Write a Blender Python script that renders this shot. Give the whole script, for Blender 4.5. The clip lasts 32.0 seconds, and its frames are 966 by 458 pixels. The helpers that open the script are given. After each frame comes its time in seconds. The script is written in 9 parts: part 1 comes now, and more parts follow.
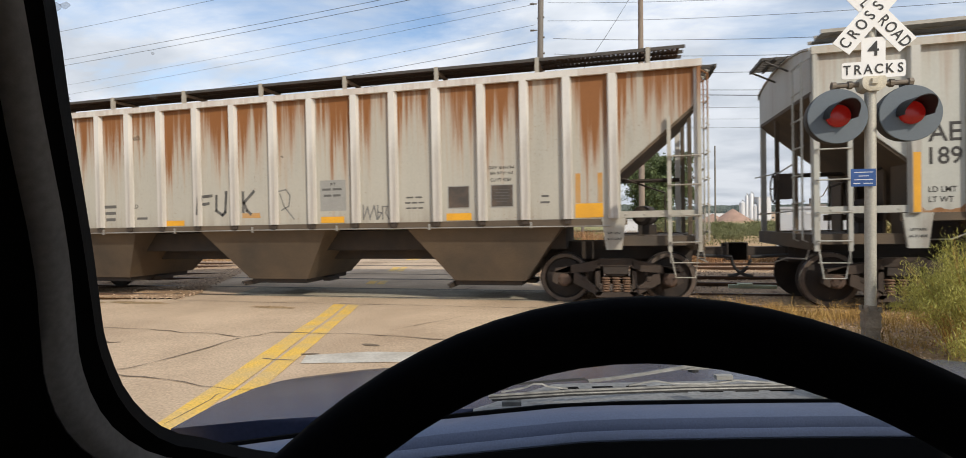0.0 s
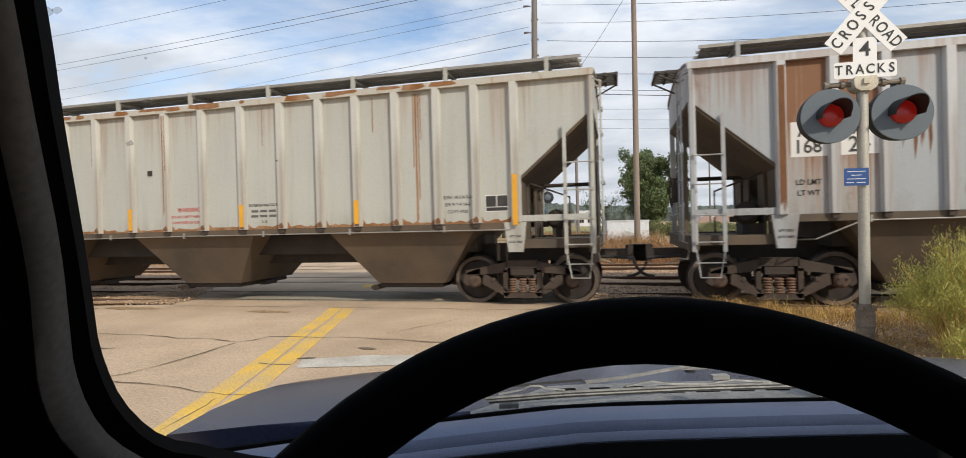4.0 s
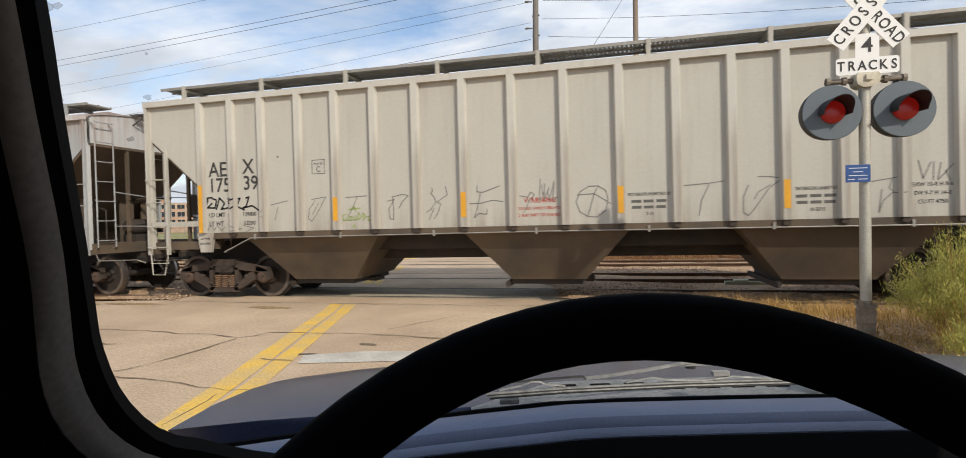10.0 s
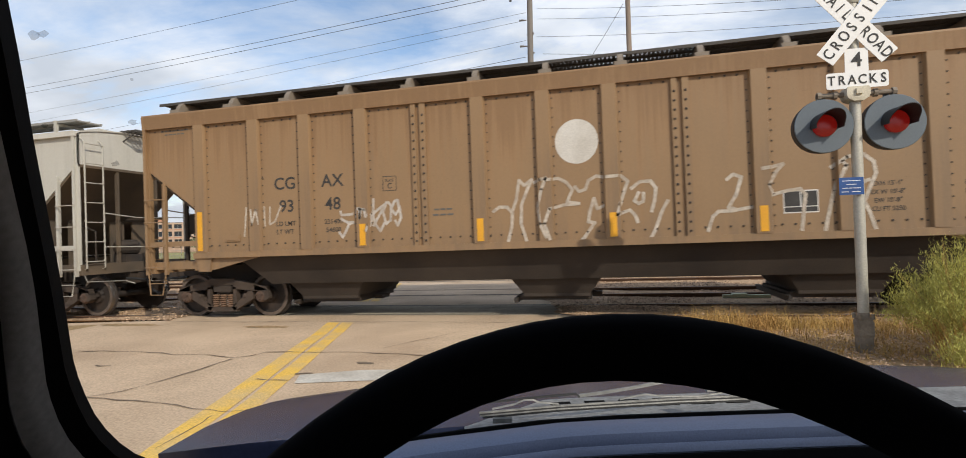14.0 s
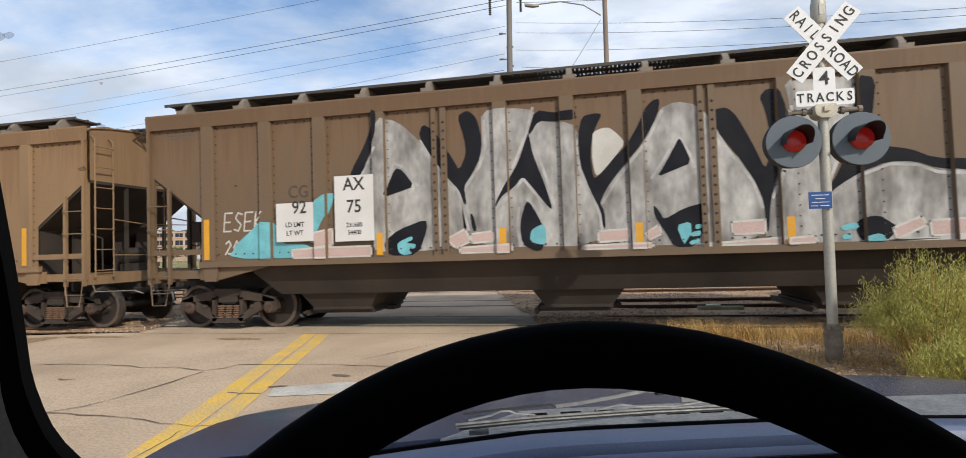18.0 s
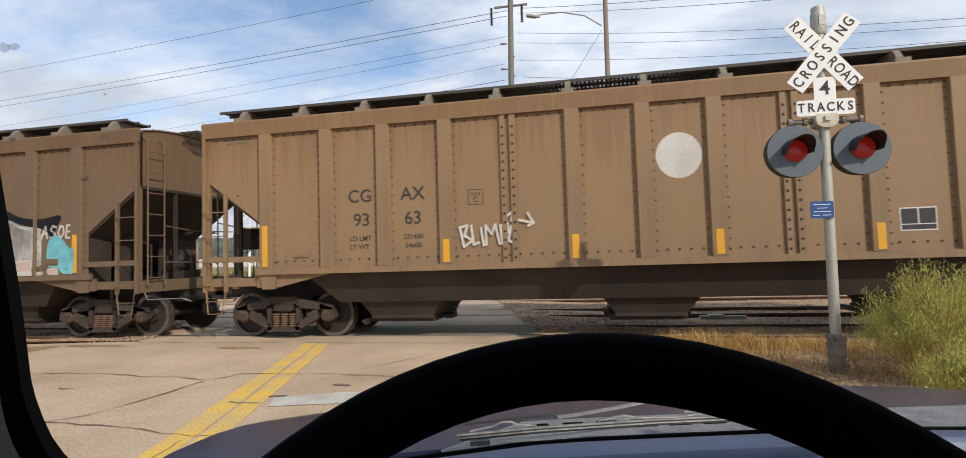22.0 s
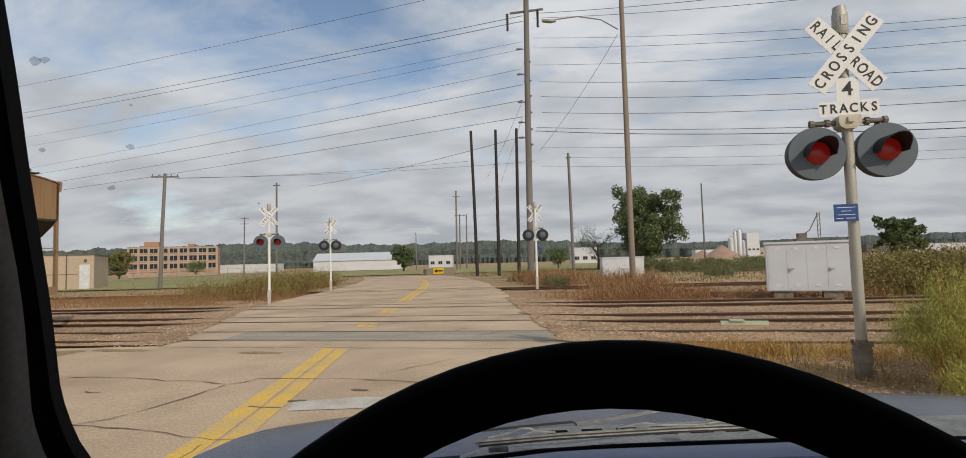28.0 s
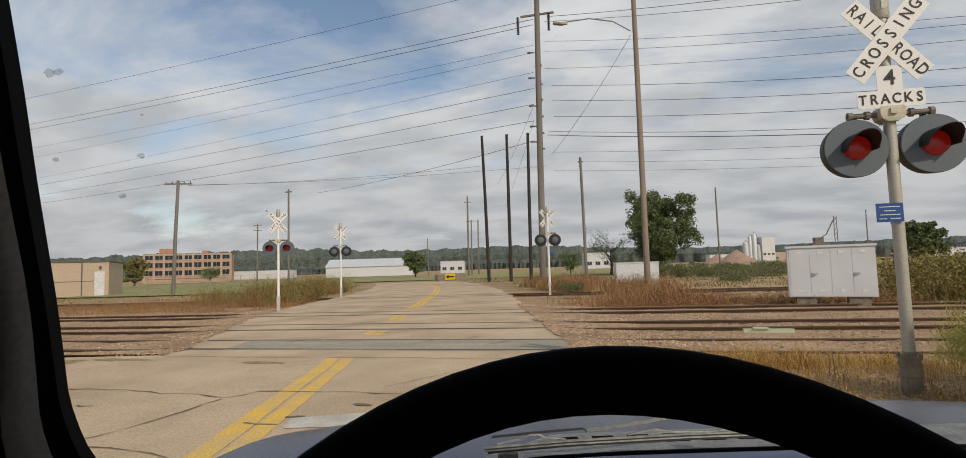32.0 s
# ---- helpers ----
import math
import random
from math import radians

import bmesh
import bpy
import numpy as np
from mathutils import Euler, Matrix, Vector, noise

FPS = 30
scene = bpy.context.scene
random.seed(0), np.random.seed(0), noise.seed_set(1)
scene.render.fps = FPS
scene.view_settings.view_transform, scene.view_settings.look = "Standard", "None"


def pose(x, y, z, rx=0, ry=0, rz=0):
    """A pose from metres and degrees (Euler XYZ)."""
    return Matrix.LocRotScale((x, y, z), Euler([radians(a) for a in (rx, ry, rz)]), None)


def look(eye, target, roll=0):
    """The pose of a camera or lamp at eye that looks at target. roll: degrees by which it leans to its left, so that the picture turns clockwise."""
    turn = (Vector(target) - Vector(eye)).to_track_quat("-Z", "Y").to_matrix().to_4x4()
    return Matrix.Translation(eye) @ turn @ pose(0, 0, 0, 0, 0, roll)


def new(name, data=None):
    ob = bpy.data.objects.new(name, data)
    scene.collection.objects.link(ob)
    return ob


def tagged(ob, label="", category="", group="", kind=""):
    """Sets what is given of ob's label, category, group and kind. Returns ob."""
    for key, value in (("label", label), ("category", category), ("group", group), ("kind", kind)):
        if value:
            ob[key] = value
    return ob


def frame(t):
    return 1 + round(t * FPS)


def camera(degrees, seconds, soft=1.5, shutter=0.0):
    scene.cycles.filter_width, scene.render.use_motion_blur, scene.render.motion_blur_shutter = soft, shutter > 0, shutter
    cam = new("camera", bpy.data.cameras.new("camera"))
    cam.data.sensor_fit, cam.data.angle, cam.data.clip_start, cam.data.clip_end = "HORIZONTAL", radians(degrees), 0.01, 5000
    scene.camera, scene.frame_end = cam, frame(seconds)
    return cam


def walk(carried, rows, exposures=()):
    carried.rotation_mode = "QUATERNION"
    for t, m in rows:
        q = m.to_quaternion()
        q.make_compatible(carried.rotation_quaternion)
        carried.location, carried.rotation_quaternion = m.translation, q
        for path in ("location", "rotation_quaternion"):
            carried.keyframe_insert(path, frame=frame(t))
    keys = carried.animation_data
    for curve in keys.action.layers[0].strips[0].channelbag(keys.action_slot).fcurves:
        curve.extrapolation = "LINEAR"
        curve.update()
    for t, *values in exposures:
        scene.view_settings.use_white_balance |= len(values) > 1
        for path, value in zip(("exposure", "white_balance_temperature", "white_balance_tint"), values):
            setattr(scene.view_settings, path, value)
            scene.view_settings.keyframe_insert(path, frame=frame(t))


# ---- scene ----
# The level of the place: the ground rises a little along the tracks (x), the road crosses them at a slant.
G = 0.0072
HEAD = 15.6


def road_x(y, off=0.0):
    """x of the road's yellow line at y, and off metres to its right."""
    return -2.55 - 0.28 * y + off - 0.0034 * max(0.0, y - 30.0) ** 2


def road_left(y):
    """Offset of the road's left edge from the yellow line."""
    if y < 9.4:
        return -7.2
    return -4.2 - 2.4 * min(1.0, max(0.0, (y - 10.0) / 9.0))


def road_right(y):
    """Offset of the road's right edge from the yellow line."""
    return 5.6 - 0.9 * min(1.0, max(0.0, (y - 9.0) / 1.4))


def yard_z(x, y):
    """Height of the ballast: level with the ties along the tracks, lower between them, spilling a little over the road's edge."""
    d = min(abs(y - 10.97), abs(y - 14.45), abs(y - 18.9))
    z = (-0.045 if y < 12.7 else -0.09) + 0.025 * min(1.0, max(0.0, (d - 1.0) / 0.5)) - 0.05 * min(1.0, max(0.0, (y - 20.8) / 1.0)) - 0.05 * min(1.0, max(0.0, (9.9 - y) / 0.6))
    lump = 0.024 * noise.noise((x * 0.9, y * 1.3, 2)) + 0.022 * noise.noise((x * 3.1, y * 3.4, 6))
    edge = min(x - road_x(y, road_right(y)), 9.0) if x > road_x(y) else road_x(y, road_left(y)) - x
    near = min(1.0, max(0.0, edge / 2.4))
    return G * x + (z + lump) * near + 0.014 * (1.0 - near)


def ground_z(x, y):
    """Height of the ground: a plane, with a shoulder of ballast and soil beside the crossing signal."""
    z = G * x
    beside = 1.0 if x < road_x(y, road_left(y)) or x > road_x(y, 5.4) else 0.0
    z -= 0.13 * beside * min(1.0, max(0.0, (y - 9.0) / 0.6)) * min(1.0, max(0.0, (34.0 - y) / 2.0))
    right = min(1.0, max(0.0, (x - road_x(y, 4.6)) / 0.9))
    near = min(1.0, max(0.0, (9.4 - y) / 1.6)) * min(1.0, max(0.0, (y + 1.0) / 3.0))
    far = min(1.0, max(0.0, (24.0 - x) / 12.0))
    return z + 0.17 * right * near * far


# camera and its way
PATH = [
    (0.0, pose(0.000, -0.000, 1.520, 89.22, 0.65, 14.30)),
    (0.5, pose(0.000, -0.000, 1.520, 89.10, 0.81, 14.62)),
    (1.0, pose(0.000, -0.000, 1.520, 89.21, 0.78, 14.28)),
    (1.5, pose(0.000, -0.000, 1.520, 89.06, 0.93, 14.47)),
    (2.0, pose(0.000, -0.000, 1.520, 89.12, 0.94, 14.41)),
    (2.5, pose(0.000, -0.000, 1.520, 89.08, 0.91, 14.51)),
    (3.0, pose(0.000, -0.000, 1.520, 89.04, 0.97, 14.36)),
    (3.5, pose(0.000, -0.000, 1.520, 89.37, 1.18, 14.10)),
    (4.0, pose(0.000, -0.000, 1.520, 89.45, 1.15, 13.84)),
    (4.5, pose(0.000, -0.000, 1.520, 89.47, 1.09, 13.98)),
    (6.5, pose(0.000, -0.000, 1.520, 89.12, 1.10, 13.86)),
    (7.0, pose(0.000, -0.000, 1.520, 89.04, 1.07, 13.75)),
    (7.5, pose(0.000, -0.000, 1.520, 88.98, 0.98, 13.92)),
    (8.0, pose(0.000, -0.000, 1.520, 88.88, 1.08, 13.88)),
    (8.5, pose(0.000, -0.000, 1.520, 88.81, 0.89, 14.04)),
    (9.0, pose(0.000, -0.000, 1.520, 88.82, 1.02, 13.96)),
    (9.5, pose(0.000, -0.000, 1.520, 88.88, 0.97, 13.90)),
    (10.0, pose(0.000, -0.000, 1.520, 89.05, 1.08, 13.93)),
    (10.5, pose(0.000, -0.000, 1.520, 89.04, 1.06, 13.88)),
    (11.0, pose(0.000, -0.000, 1.520, 89.08, 1.31, 13.86)),
    (11.5, pose(0.000, -0.000, 1.520, 89.15, 1.46, 13.95)),
    (12.0, pose(0.005, -0.000, 1.521, 90.34, 1.57, 14.13)),
    (12.5, pose(0.009, -0.000, 1.522, 90.71, 1.66, 14.59)),
    (13.0, pose(0.014, -0.000, 1.523, 90.65, 1.85, 14.68)),
    (13.5, pose(0.014, -0.000, 1.523, 90.34, 1.86, 14.48)),
    (15.5, pose(0.017, -0.000, 1.523, 93.18, 1.32, 11.03)),
    (16.0, pose(0.017, -0.000, 1.523, 92.64, 1.27, 11.41)),
    (16.5, pose(0.017, -0.000, 1.523, 92.22, 1.56, 11.56)),
    (17.0, pose(0.017, -0.000, 1.522, 91.73, 1.62, 11.46)),
    (17.5, pose(0.017, -0.000, 1.522, 91.78, 1.65, 11.47)),
    (18.0, pose(0.017, -0.000, 1.521, 91.91, 1.43, 11.39)),
    (18.5, pose(0.017, -0.000, 1.521, 91.85, 1.56, 11.26)),
    (19.0, pose(0.017, -0.000, 1.520, 91.76, 1.67, 11.21)),
    (19.5, pose(0.017, -0.000, 1.520, 91.61, 1.47, 11.23)),
    (20.0, pose(0.017, -0.000, 1.521, 91.87, 1.10, 11.38)),
    (20.5, pose(0.017, -0.000, 1.521, 92.29, 1.31, 11.44)),
    (21.0, pose(0.017, -0.000, 1.521, 92.52, 1.43, 11.52)),
    (21.5, pose(0.017, -0.000, 1.522, 92.82, 1.25, 11.34)),
    (22.0, pose(0.017, -0.000, 1.522, 92.88, 1.37, 11.54)),
    (22.5, pose(0.017, -0.000, 1.522, 92.71, 1.48, 11.70)),
    (23.0, pose(0.017, -0.000, 1.523, 92.80, 1.56, 11.93)),
    (23.5, pose(0.017, -0.000, 1.523, 93.32, 1.23, 11.33)),
    (24.0, pose(0.017, -0.000, 1.523, 94.02, 1.11, 11.06)),
    (24.5, pose(0.017, -0.000, 1.524, 93.69, 1.19, 11.37)),
    (25.0, pose(0.017, -0.000, 1.524, 93.97, 1.37, 11.42)),
    (25.5, pose(0.017, -0.000, 1.524, 94.11, 1.27, 11.65)),
    (27.5, pose(0.017, -0.000, 1.523, 93.71, 1.39, 13.01)),
    (28.0, pose(0.016, 0.000, 1.523, 93.46, 1.55, 13.35)),
    (28.5, pose(0.006, 0.043, 1.523, 93.41, 1.60, 12.89)),
    (29.0, pose(-0.023, 0.093, 1.523, 94.22, 1.68, 13.22)),
    (29.5, pose(-0.016, 0.133, 1.523, 94.84, 1.59, 14.17)),
    (30.0, pose(-0.017, 0.192, 1.523, 93.72, 2.05, 14.19)),
    (30.5, pose(-0.028, 0.252, 1.523, 93.42, 2.32, 14.75)),
    (31.0, pose(-0.036, 0.312, 1.523, 93.59, 2.66, 15.43)),
    (31.5, pose(-0.029, 0.332, 1.523, 94.19, 1.98, 15.35)),
    (32.0, pose(-0.061, 0.414, 1.523, 94.10, 1.73, 14.62)),
]
VEH = [(0.0, 0, 0), (28.0, 0.000, 0.000), (28.5, -0.012, 0.043), (29.0, -0.042, 0.093), (29.5, -0.035, 0.133), (30.0, -0.037, 0.192), (30.5, -0.049, 0.252), (31.0, -0.058, 0.312), (31.5, -0.051, 0.332), (32.0, -0.084, 0.414)]

cam = camera(84.05, 32.0, soft=0.9, shutter=0.2)
walk(cam, PATH, exposures=[(0.0, -0.06, 6750, 10), (13.0, -0.07, 6750, 10), (16.5, -0.1, 6400, 10), (18.0, -0.1, 6400, 10), (22.0, -0.11, 6550, 10), (25.0, -0.4, 6400, 10), (28.0, -0.54, 7000, 10), (30.5, -0.55, 7380, 10), (32.0, -0.56, 7220, 10)])

# sun, sky and exposure
SUN = Vector((0.66, -0.62, 0.62)).normalized()
world = bpy.data.worlds.new("sky")
scene.world = world
world.use_nodes = True
wn, wl = world.node_tree.nodes, world.node_tree.links
wn.clear()
w_out = wn.new("ShaderNodeOutputWorld")
w_bg = wn.new("ShaderNodeBackground")
w_bg.inputs["Strength"].default_value = 0.092
sky = wn.new("ShaderNodeTexSky")
sky.sky_type = "NISHITA"
sky.sun_disc = False
sky.sun_elevation = math.asin(SUN.z)
sky.sun_rotation = math.atan2(SUN.x, SUN.y)
sky.air_density, sky.dust_density, sky.ozone_density = 1.0, 0.7, 1.6
w_tc = wn.new("ShaderNodeTexCoord")
w_sep = wn.new("ShaderNodeSeparateXYZ")
wl.new(w_tc.outputs["Generated"], w_sep.inputs[0])
w_up = wn.new("ShaderNodeMath")
w_up.operation = "ADD"
w_up.inputs[1].default_value = 0.22
wl.new(w_sep.outputs["Z"], w_up.inputs[0])
w_max = wn.new("ShaderNodeMath")
w_max.operation = "MAXIMUM"
w_max.inputs[1].default_value = 0.05
wl.new(w_up.outputs[0], w_max.inputs[0])
w_div = []
for axis in ("X", "Y"):
    n = wn.new("ShaderNodeMath")
    n.operation = "DIVIDE"
    wl.new(w_sep.outputs[axis], n.inputs[0])
    wl.new(w_max.outputs[0], n.inputs[1])
    w_div.append(n)
w_com = wn.new("ShaderNodeCombineXYZ")
wl.new(w_div[0].outputs[0], w_com.inputs["X"])
wl.new(w_div[1].outputs[0], w_com.inputs["Y"])
w_map = wn.new("ShaderNodeMapping")
w_map.inputs["Rotation"].default_value = (0, 0, radians(-24))
w_map.inputs["Scale"].default_value = (0.7, 1.0, 1)
w_map.inputs["Location"].default_value = (0.35, 0.9, 0)
wl.new(w_com.outputs[0], w_map.inputs["Vector"])
w_noise = wn.new("ShaderNodeTexNoise")
w_noise.inputs["Scale"].default_value = 1.5
w_noise.inputs["Detail"].default_value = 12
w_noise.inputs["Roughness"].default_value = 0.6
w_noise.inputs["Distortion"].default_value = 0.3
wl.new(w_map.outputs[0], w_noise.inputs["Vector"])
w_cov = wn.new("ShaderNodeMapRange")
w_cov.inputs["From Min"].default_value = 0.02
w_cov.inputs["From Max"].default_value = 0.42
w_cov.inputs["To Min"].default_value = 0.33
w_cov.inputs["To Max"].default_value = 0.0
wl.new(w_sep.outputs["Z"], w_cov.inputs["Value"])
w_add = wn.new("ShaderNodeMath")
w_add.operation = "ADD"
w_west = wn.new("ShaderNodeMath")
w_west.operation = "MULTIPLY_ADD"
w_west.inputs[1].default_value, w_west.inputs[2].default_value = 0.11, 0.015
wl.new(w_sep.outputs["X"], w_west.inputs[0])
w_sum = wn.new("ShaderNodeMath")
w_sum.operation = "ADD"
wl.new(w_noise.outputs["Fac"], w_sum.inputs[0])
wl.new(w_west.outputs[0], w_sum.inputs[1])
wl.new(w_sum.outputs[0], w_add.inputs[0])
wl.new(w_cov.outputs[0], w_add.inputs[1])
w_ramp = wn.new("ShaderNodeValToRGB")
w_ramp.color_ramp.elements[0].position, w_ramp.color_ramp.elements[0].color = 0.41, (0, 0, 0, 1)
w_ramp.color_ramp.elements[1].position, w_ramp.color_ramp.elements[1].color = 0.62, (1, 1, 1, 1)
wl.new(w_add.outputs[0], w_ramp.inputs["Fac"])
w_shade = wn.new("ShaderNodeTexNoise")
w_shade.inputs["Scale"].default_value = 3.2
w_shade.inputs["Detail"].default_value = 6
wl.new(w_map.outputs[0], w_shade.inputs["Vector"])
w_cloud = wn.new("ShaderNodeMix")
w_cloud.data_type = "RGBA"
w_cloud.inputs[6].default_value = (6.7, 7.5, 8.7, 1)
w_cloud.inputs[7].default_value = (9.2, 9.9, 11.0, 1)
w_srange = wn.new("ShaderNodeMapRange")
w_srange.inputs["From Min"].default_value, w_srange.inputs["From Max"].default_value = 0.36, 0.6
wl.new(w_shade.outputs["Fac"], w_srange.inputs["Value"])
wl.new(w_srange.outputs[0], w_cloud.inputs["Factor"])
w_mix = wn.new("ShaderNodeMix")
w_mix.data_type = "RGBA"
wl.new(w_ramp.outputs["Color"], w_mix.inputs["Factor"])
w_gain = wn.new("ShaderNodeVectorMath")
w_gain.operation = "SCALE"
w_gain.inputs["Scale"].default_value = 1.97
wl.new(sky.outputs[0], w_gain.inputs[0])
wl.new(w_gain.outputs[0], w_mix.inputs[6])
w_high = wn.new("ShaderNodeMapRange")
w_high.inputs["From Min"].default_value, w_high.inputs["From Max"].default_value = 0.05, 0.4
w_high.inputs["To Min"].default_value, w_high.inputs["To Max"].default_value = 0.87, 1.12
wl.new(w_sep.outputs["Z"], w_high.inputs["Value"])
w_lit = wn.new("ShaderNodeVectorMath")
w_lit.operation = "SCALE"
wl.new(w_cloud.outputs[2], w_lit.inputs[0])
wl.new(w_high.outputs[0], w_lit.inputs["Scale"])
wl.new(w_lit.outputs[0], w_mix.inputs[7])
wl.new(w_mix.outputs[2], w_bg.inputs["Color"])
wl.new(w_bg.outputs[0], w_out.inputs["Surface"])

sun = new("sun", bpy.data.lights.new("sun", "SUN"))
sun.data.energy, sun.data.angle, sun.data.color = 3.2, radians(0.6), (1.0, 0.935, 0.83)
sun.matrix_world = look((30, -30, 40), Vector((30, -30, 40)) - SUN)


# ---- materials ----
def mat(name, base, rough=0.8, metal=0.0, var=0.12, scale=4.0, fine=60.0, bump=0.15, bscale=None, second=None, amount=0.5,
        stretch=(1, 1, 1), island=0.0, coords="Object", spec=0.5, mscale=None):
    """A surface with two scales of variation: broad patches of a second colour, fine grain and relief."""
    m = bpy.data.materials.new(name)
    m.use_nodes = True
    nt, lk = m.node_tree.nodes, m.node_tree.links
    b = nt["Principled BSDF"]
    b.inputs["Roughness"].default_value, b.inputs["Metallic"].default_value = rough, metal
    b.inputs["Specular IOR Level"].default_value = spec
    tc = nt.new("ShaderNodeTexCoord")
    mp = nt.new("ShaderNodeMapping")
    mp.inputs["Scale"].default_value = stretch
    lk.new(tc.outputs[coords], mp.inputs["Vector"])
    big, small = nt.new("ShaderNodeTexNoise"), nt.new("ShaderNodeTexNoise")
    for n, s, d in ((big, scale, 5), (small, fine, 3)):
        n.inputs["Scale"].default_value, n.inputs["Detail"].default_value = s, d
        lk.new(mp.outputs[0], n.inputs["Vector"])
    mix = nt.new("ShaderNodeMix")
    mix.data_type = "RGBA"
    other = second or tuple(c * 0.6 for c in base)
    mix.inputs[6].default_value, mix.inputs[7].default_value = (*base, 1), (*other, 1)
    rg = nt.new("ShaderNodeMapRange")
    rg.inputs["From Min"].default_value, rg.inputs["From Max"].default_value = 0.5 - 0.14, 0.5 + 0.2
    rg.inputs["To Max"].default_value = amount
    lk.new(big.outputs["Fac"], rg.inputs["Value"])
    lk.new(rg.outputs[0], mix.inputs["Factor"])
    hsv = nt.new("ShaderNodeHueSaturation")
    val = nt.new("ShaderNodeMapRange")
    val.inputs["From Min"].default_value, val.inputs["From Max"].default_value = 0.3, 0.7
    val.inputs["To Min"].default_value, val.inputs["To Max"].default_value = 1 - var, 1 + var
    lk.new(small.outputs["Fac"], val.inputs["Value"])
    last = val.outputs[0]
    if island:
        geo = nt.new("ShaderNodeNewGeometry")
        ir = nt.new("ShaderNodeMapRange")
        ir.inputs["To Min"].default_value, ir.inputs["To Max"].default_value = 1 - island, 1 + island
        lk.new(geo.outputs["Random Per Island"], ir.inputs["Value"])
        mul = nt.new("ShaderNodeMath")
        mul.operation = "MULTIPLY"
        lk.new(last, mul.inputs[0])
        lk.new(ir.outputs[0], mul.inputs[1])
        last = mul.outputs[0]
    lk.new(last, hsv.inputs["Value"])
    lk.new(mix.outputs[2], hsv.inputs["Color"])
    lk.new(hsv.outputs[0], b.inputs["Base Color"])
    if bump:
        bp = nt.new("ShaderNodeBump")
        bp.inputs["Strength"].default_value, bp.inputs["Distance"].default_value = bump, 0.02
        lk.new(small.outputs["Fac"], bp.inputs["Height"])
        lk.new(bp.outputs[0], b.inputs["Normal"])
    return m


def rusty(name, base, rust, streaks, patches, grime=(0.12, 0.1, 0.08), top=2.9):
    """Weathered car paint: rust that runs down from the roof edge in streaks, rust patches, and a film of road dirt."""
    m = bpy.data.materials.new(name)
    m.use_nodes = True
    nt, lk = m.node_tree.nodes, m.node_tree.links
    b = nt["Principled BSDF"]
    b.inputs["Roughness"].default_value = 0.62
    tc = nt.new("ShaderNodeTexCoord")
    sep = nt.new("ShaderNodeSeparateXYZ")
    lk.new(tc.outputs["Object"], sep.inputs[0])

    def noise_at(sx, sz, detail=5, rough=0.6):
        mp = nt.new("ShaderNodeMapping")
        mp.inputs["Scale"].default_value = (sx, sx, sz)
        lk.new(tc.outputs["Object"], mp.inputs["Vector"])
        n = nt.new("ShaderNodeTexNoise")
        n.inputs["Scale"].default_value, n.inputs["Detail"].default_value, n.inputs["Roughness"].default_value = 1.0, detail, rough
        lk.new(mp.outputs[0], n.inputs["Vector"])
        return n.outputs["Fac"]

    def ranged(value, a, z, lo=0.0, hi=1.0):
        n = nt.new("ShaderNodeMapRange")
        for key, v in (("From Min", a), ("From Max", z), ("To Min", lo), ("To Max", hi)):
            n.inputs[key].default_value = v
        lk.new(value, n.inputs["Value"])
        return n.outputs[0]

    def maths(op, a, c):
        n = nt.new("ShaderNodeMath")
        n.operation = op
        for i, v in enumerate((a, c)):
            if isinstance(v, (int, float)):
                n.inputs[i].default_value = v
            else:
                lk.new(v, n.inputs[i])
        return n.outputs[0]

    def mixed(fac, a, c):
        n = nt.new("ShaderNodeMix")
        n.data_type = "RGBA"
        lk.new(fac, n.inputs["Factor"])
        for i, v in ((6, a), (7, c)):
            if isinstance(v, tuple):
                n.inputs[i].default_value = (*v, 1)
            else:
                lk.new(v, n.inputs[i])
        return n.outputs[2]

    broad, fine, vert = noise_at(0.7, 0.5), noise_at(24, 24, 3), noise_at(5.5, 0.35, 6)
    paint = mixed(ranged(broad, 0.35, 0.7, 0, 0.35), base, tuple(c * 0.78 for c in base))
    paint = mixed(ranged(vert, 0.5, 0.8, 0, 0.18), paint, grime)
    high = ranged(sep.outputs["Z"], top - 0.9, top + 1.25)
    run = maths("ADD", maths("MULTIPLY", noise_at(11.0, 0.25, 6, 0.65), 1.0), maths("MULTIPLY", noise_at(1.3, 0.1, 4, 0.6), 0.9))
    run = maths("ADD", run, maths("MULTIPLY", high, 0.5))
    halo = maths("MULTIPLY", ranged(run, 1.06, 1.3), 0.7 * min(1.0, streaks))
    paint = mixed(halo, paint, tuple(0.45 * c + 0.55 * r for c, r in zip(base, (0.36, 0.15, 0.04))))
    fac = maths("MULTIPLY", ranged(run, 1.2, 1.36), streaks)
    paint = mixed(fac, paint, rust)
    pits = maths("MULTIPLY", ranged(noise_at(34, 26, 4, 0.7), 0.62, 0.68), maths("MULTIPLY", ranged(broad, 0.42, 0.6), min(0.6, 0.15 + streaks * 0.45)))
    paint = mixed(pits, paint, tuple(0.55 * c for c in rust))
    spots = maths("MULTIPLY", ranged(noise_at(1.25, 0.45, 8, 0.7), 0.6, 0.66), patches)
    paint = mixed(spots, paint, tuple(c * 0.62 for c in rust))
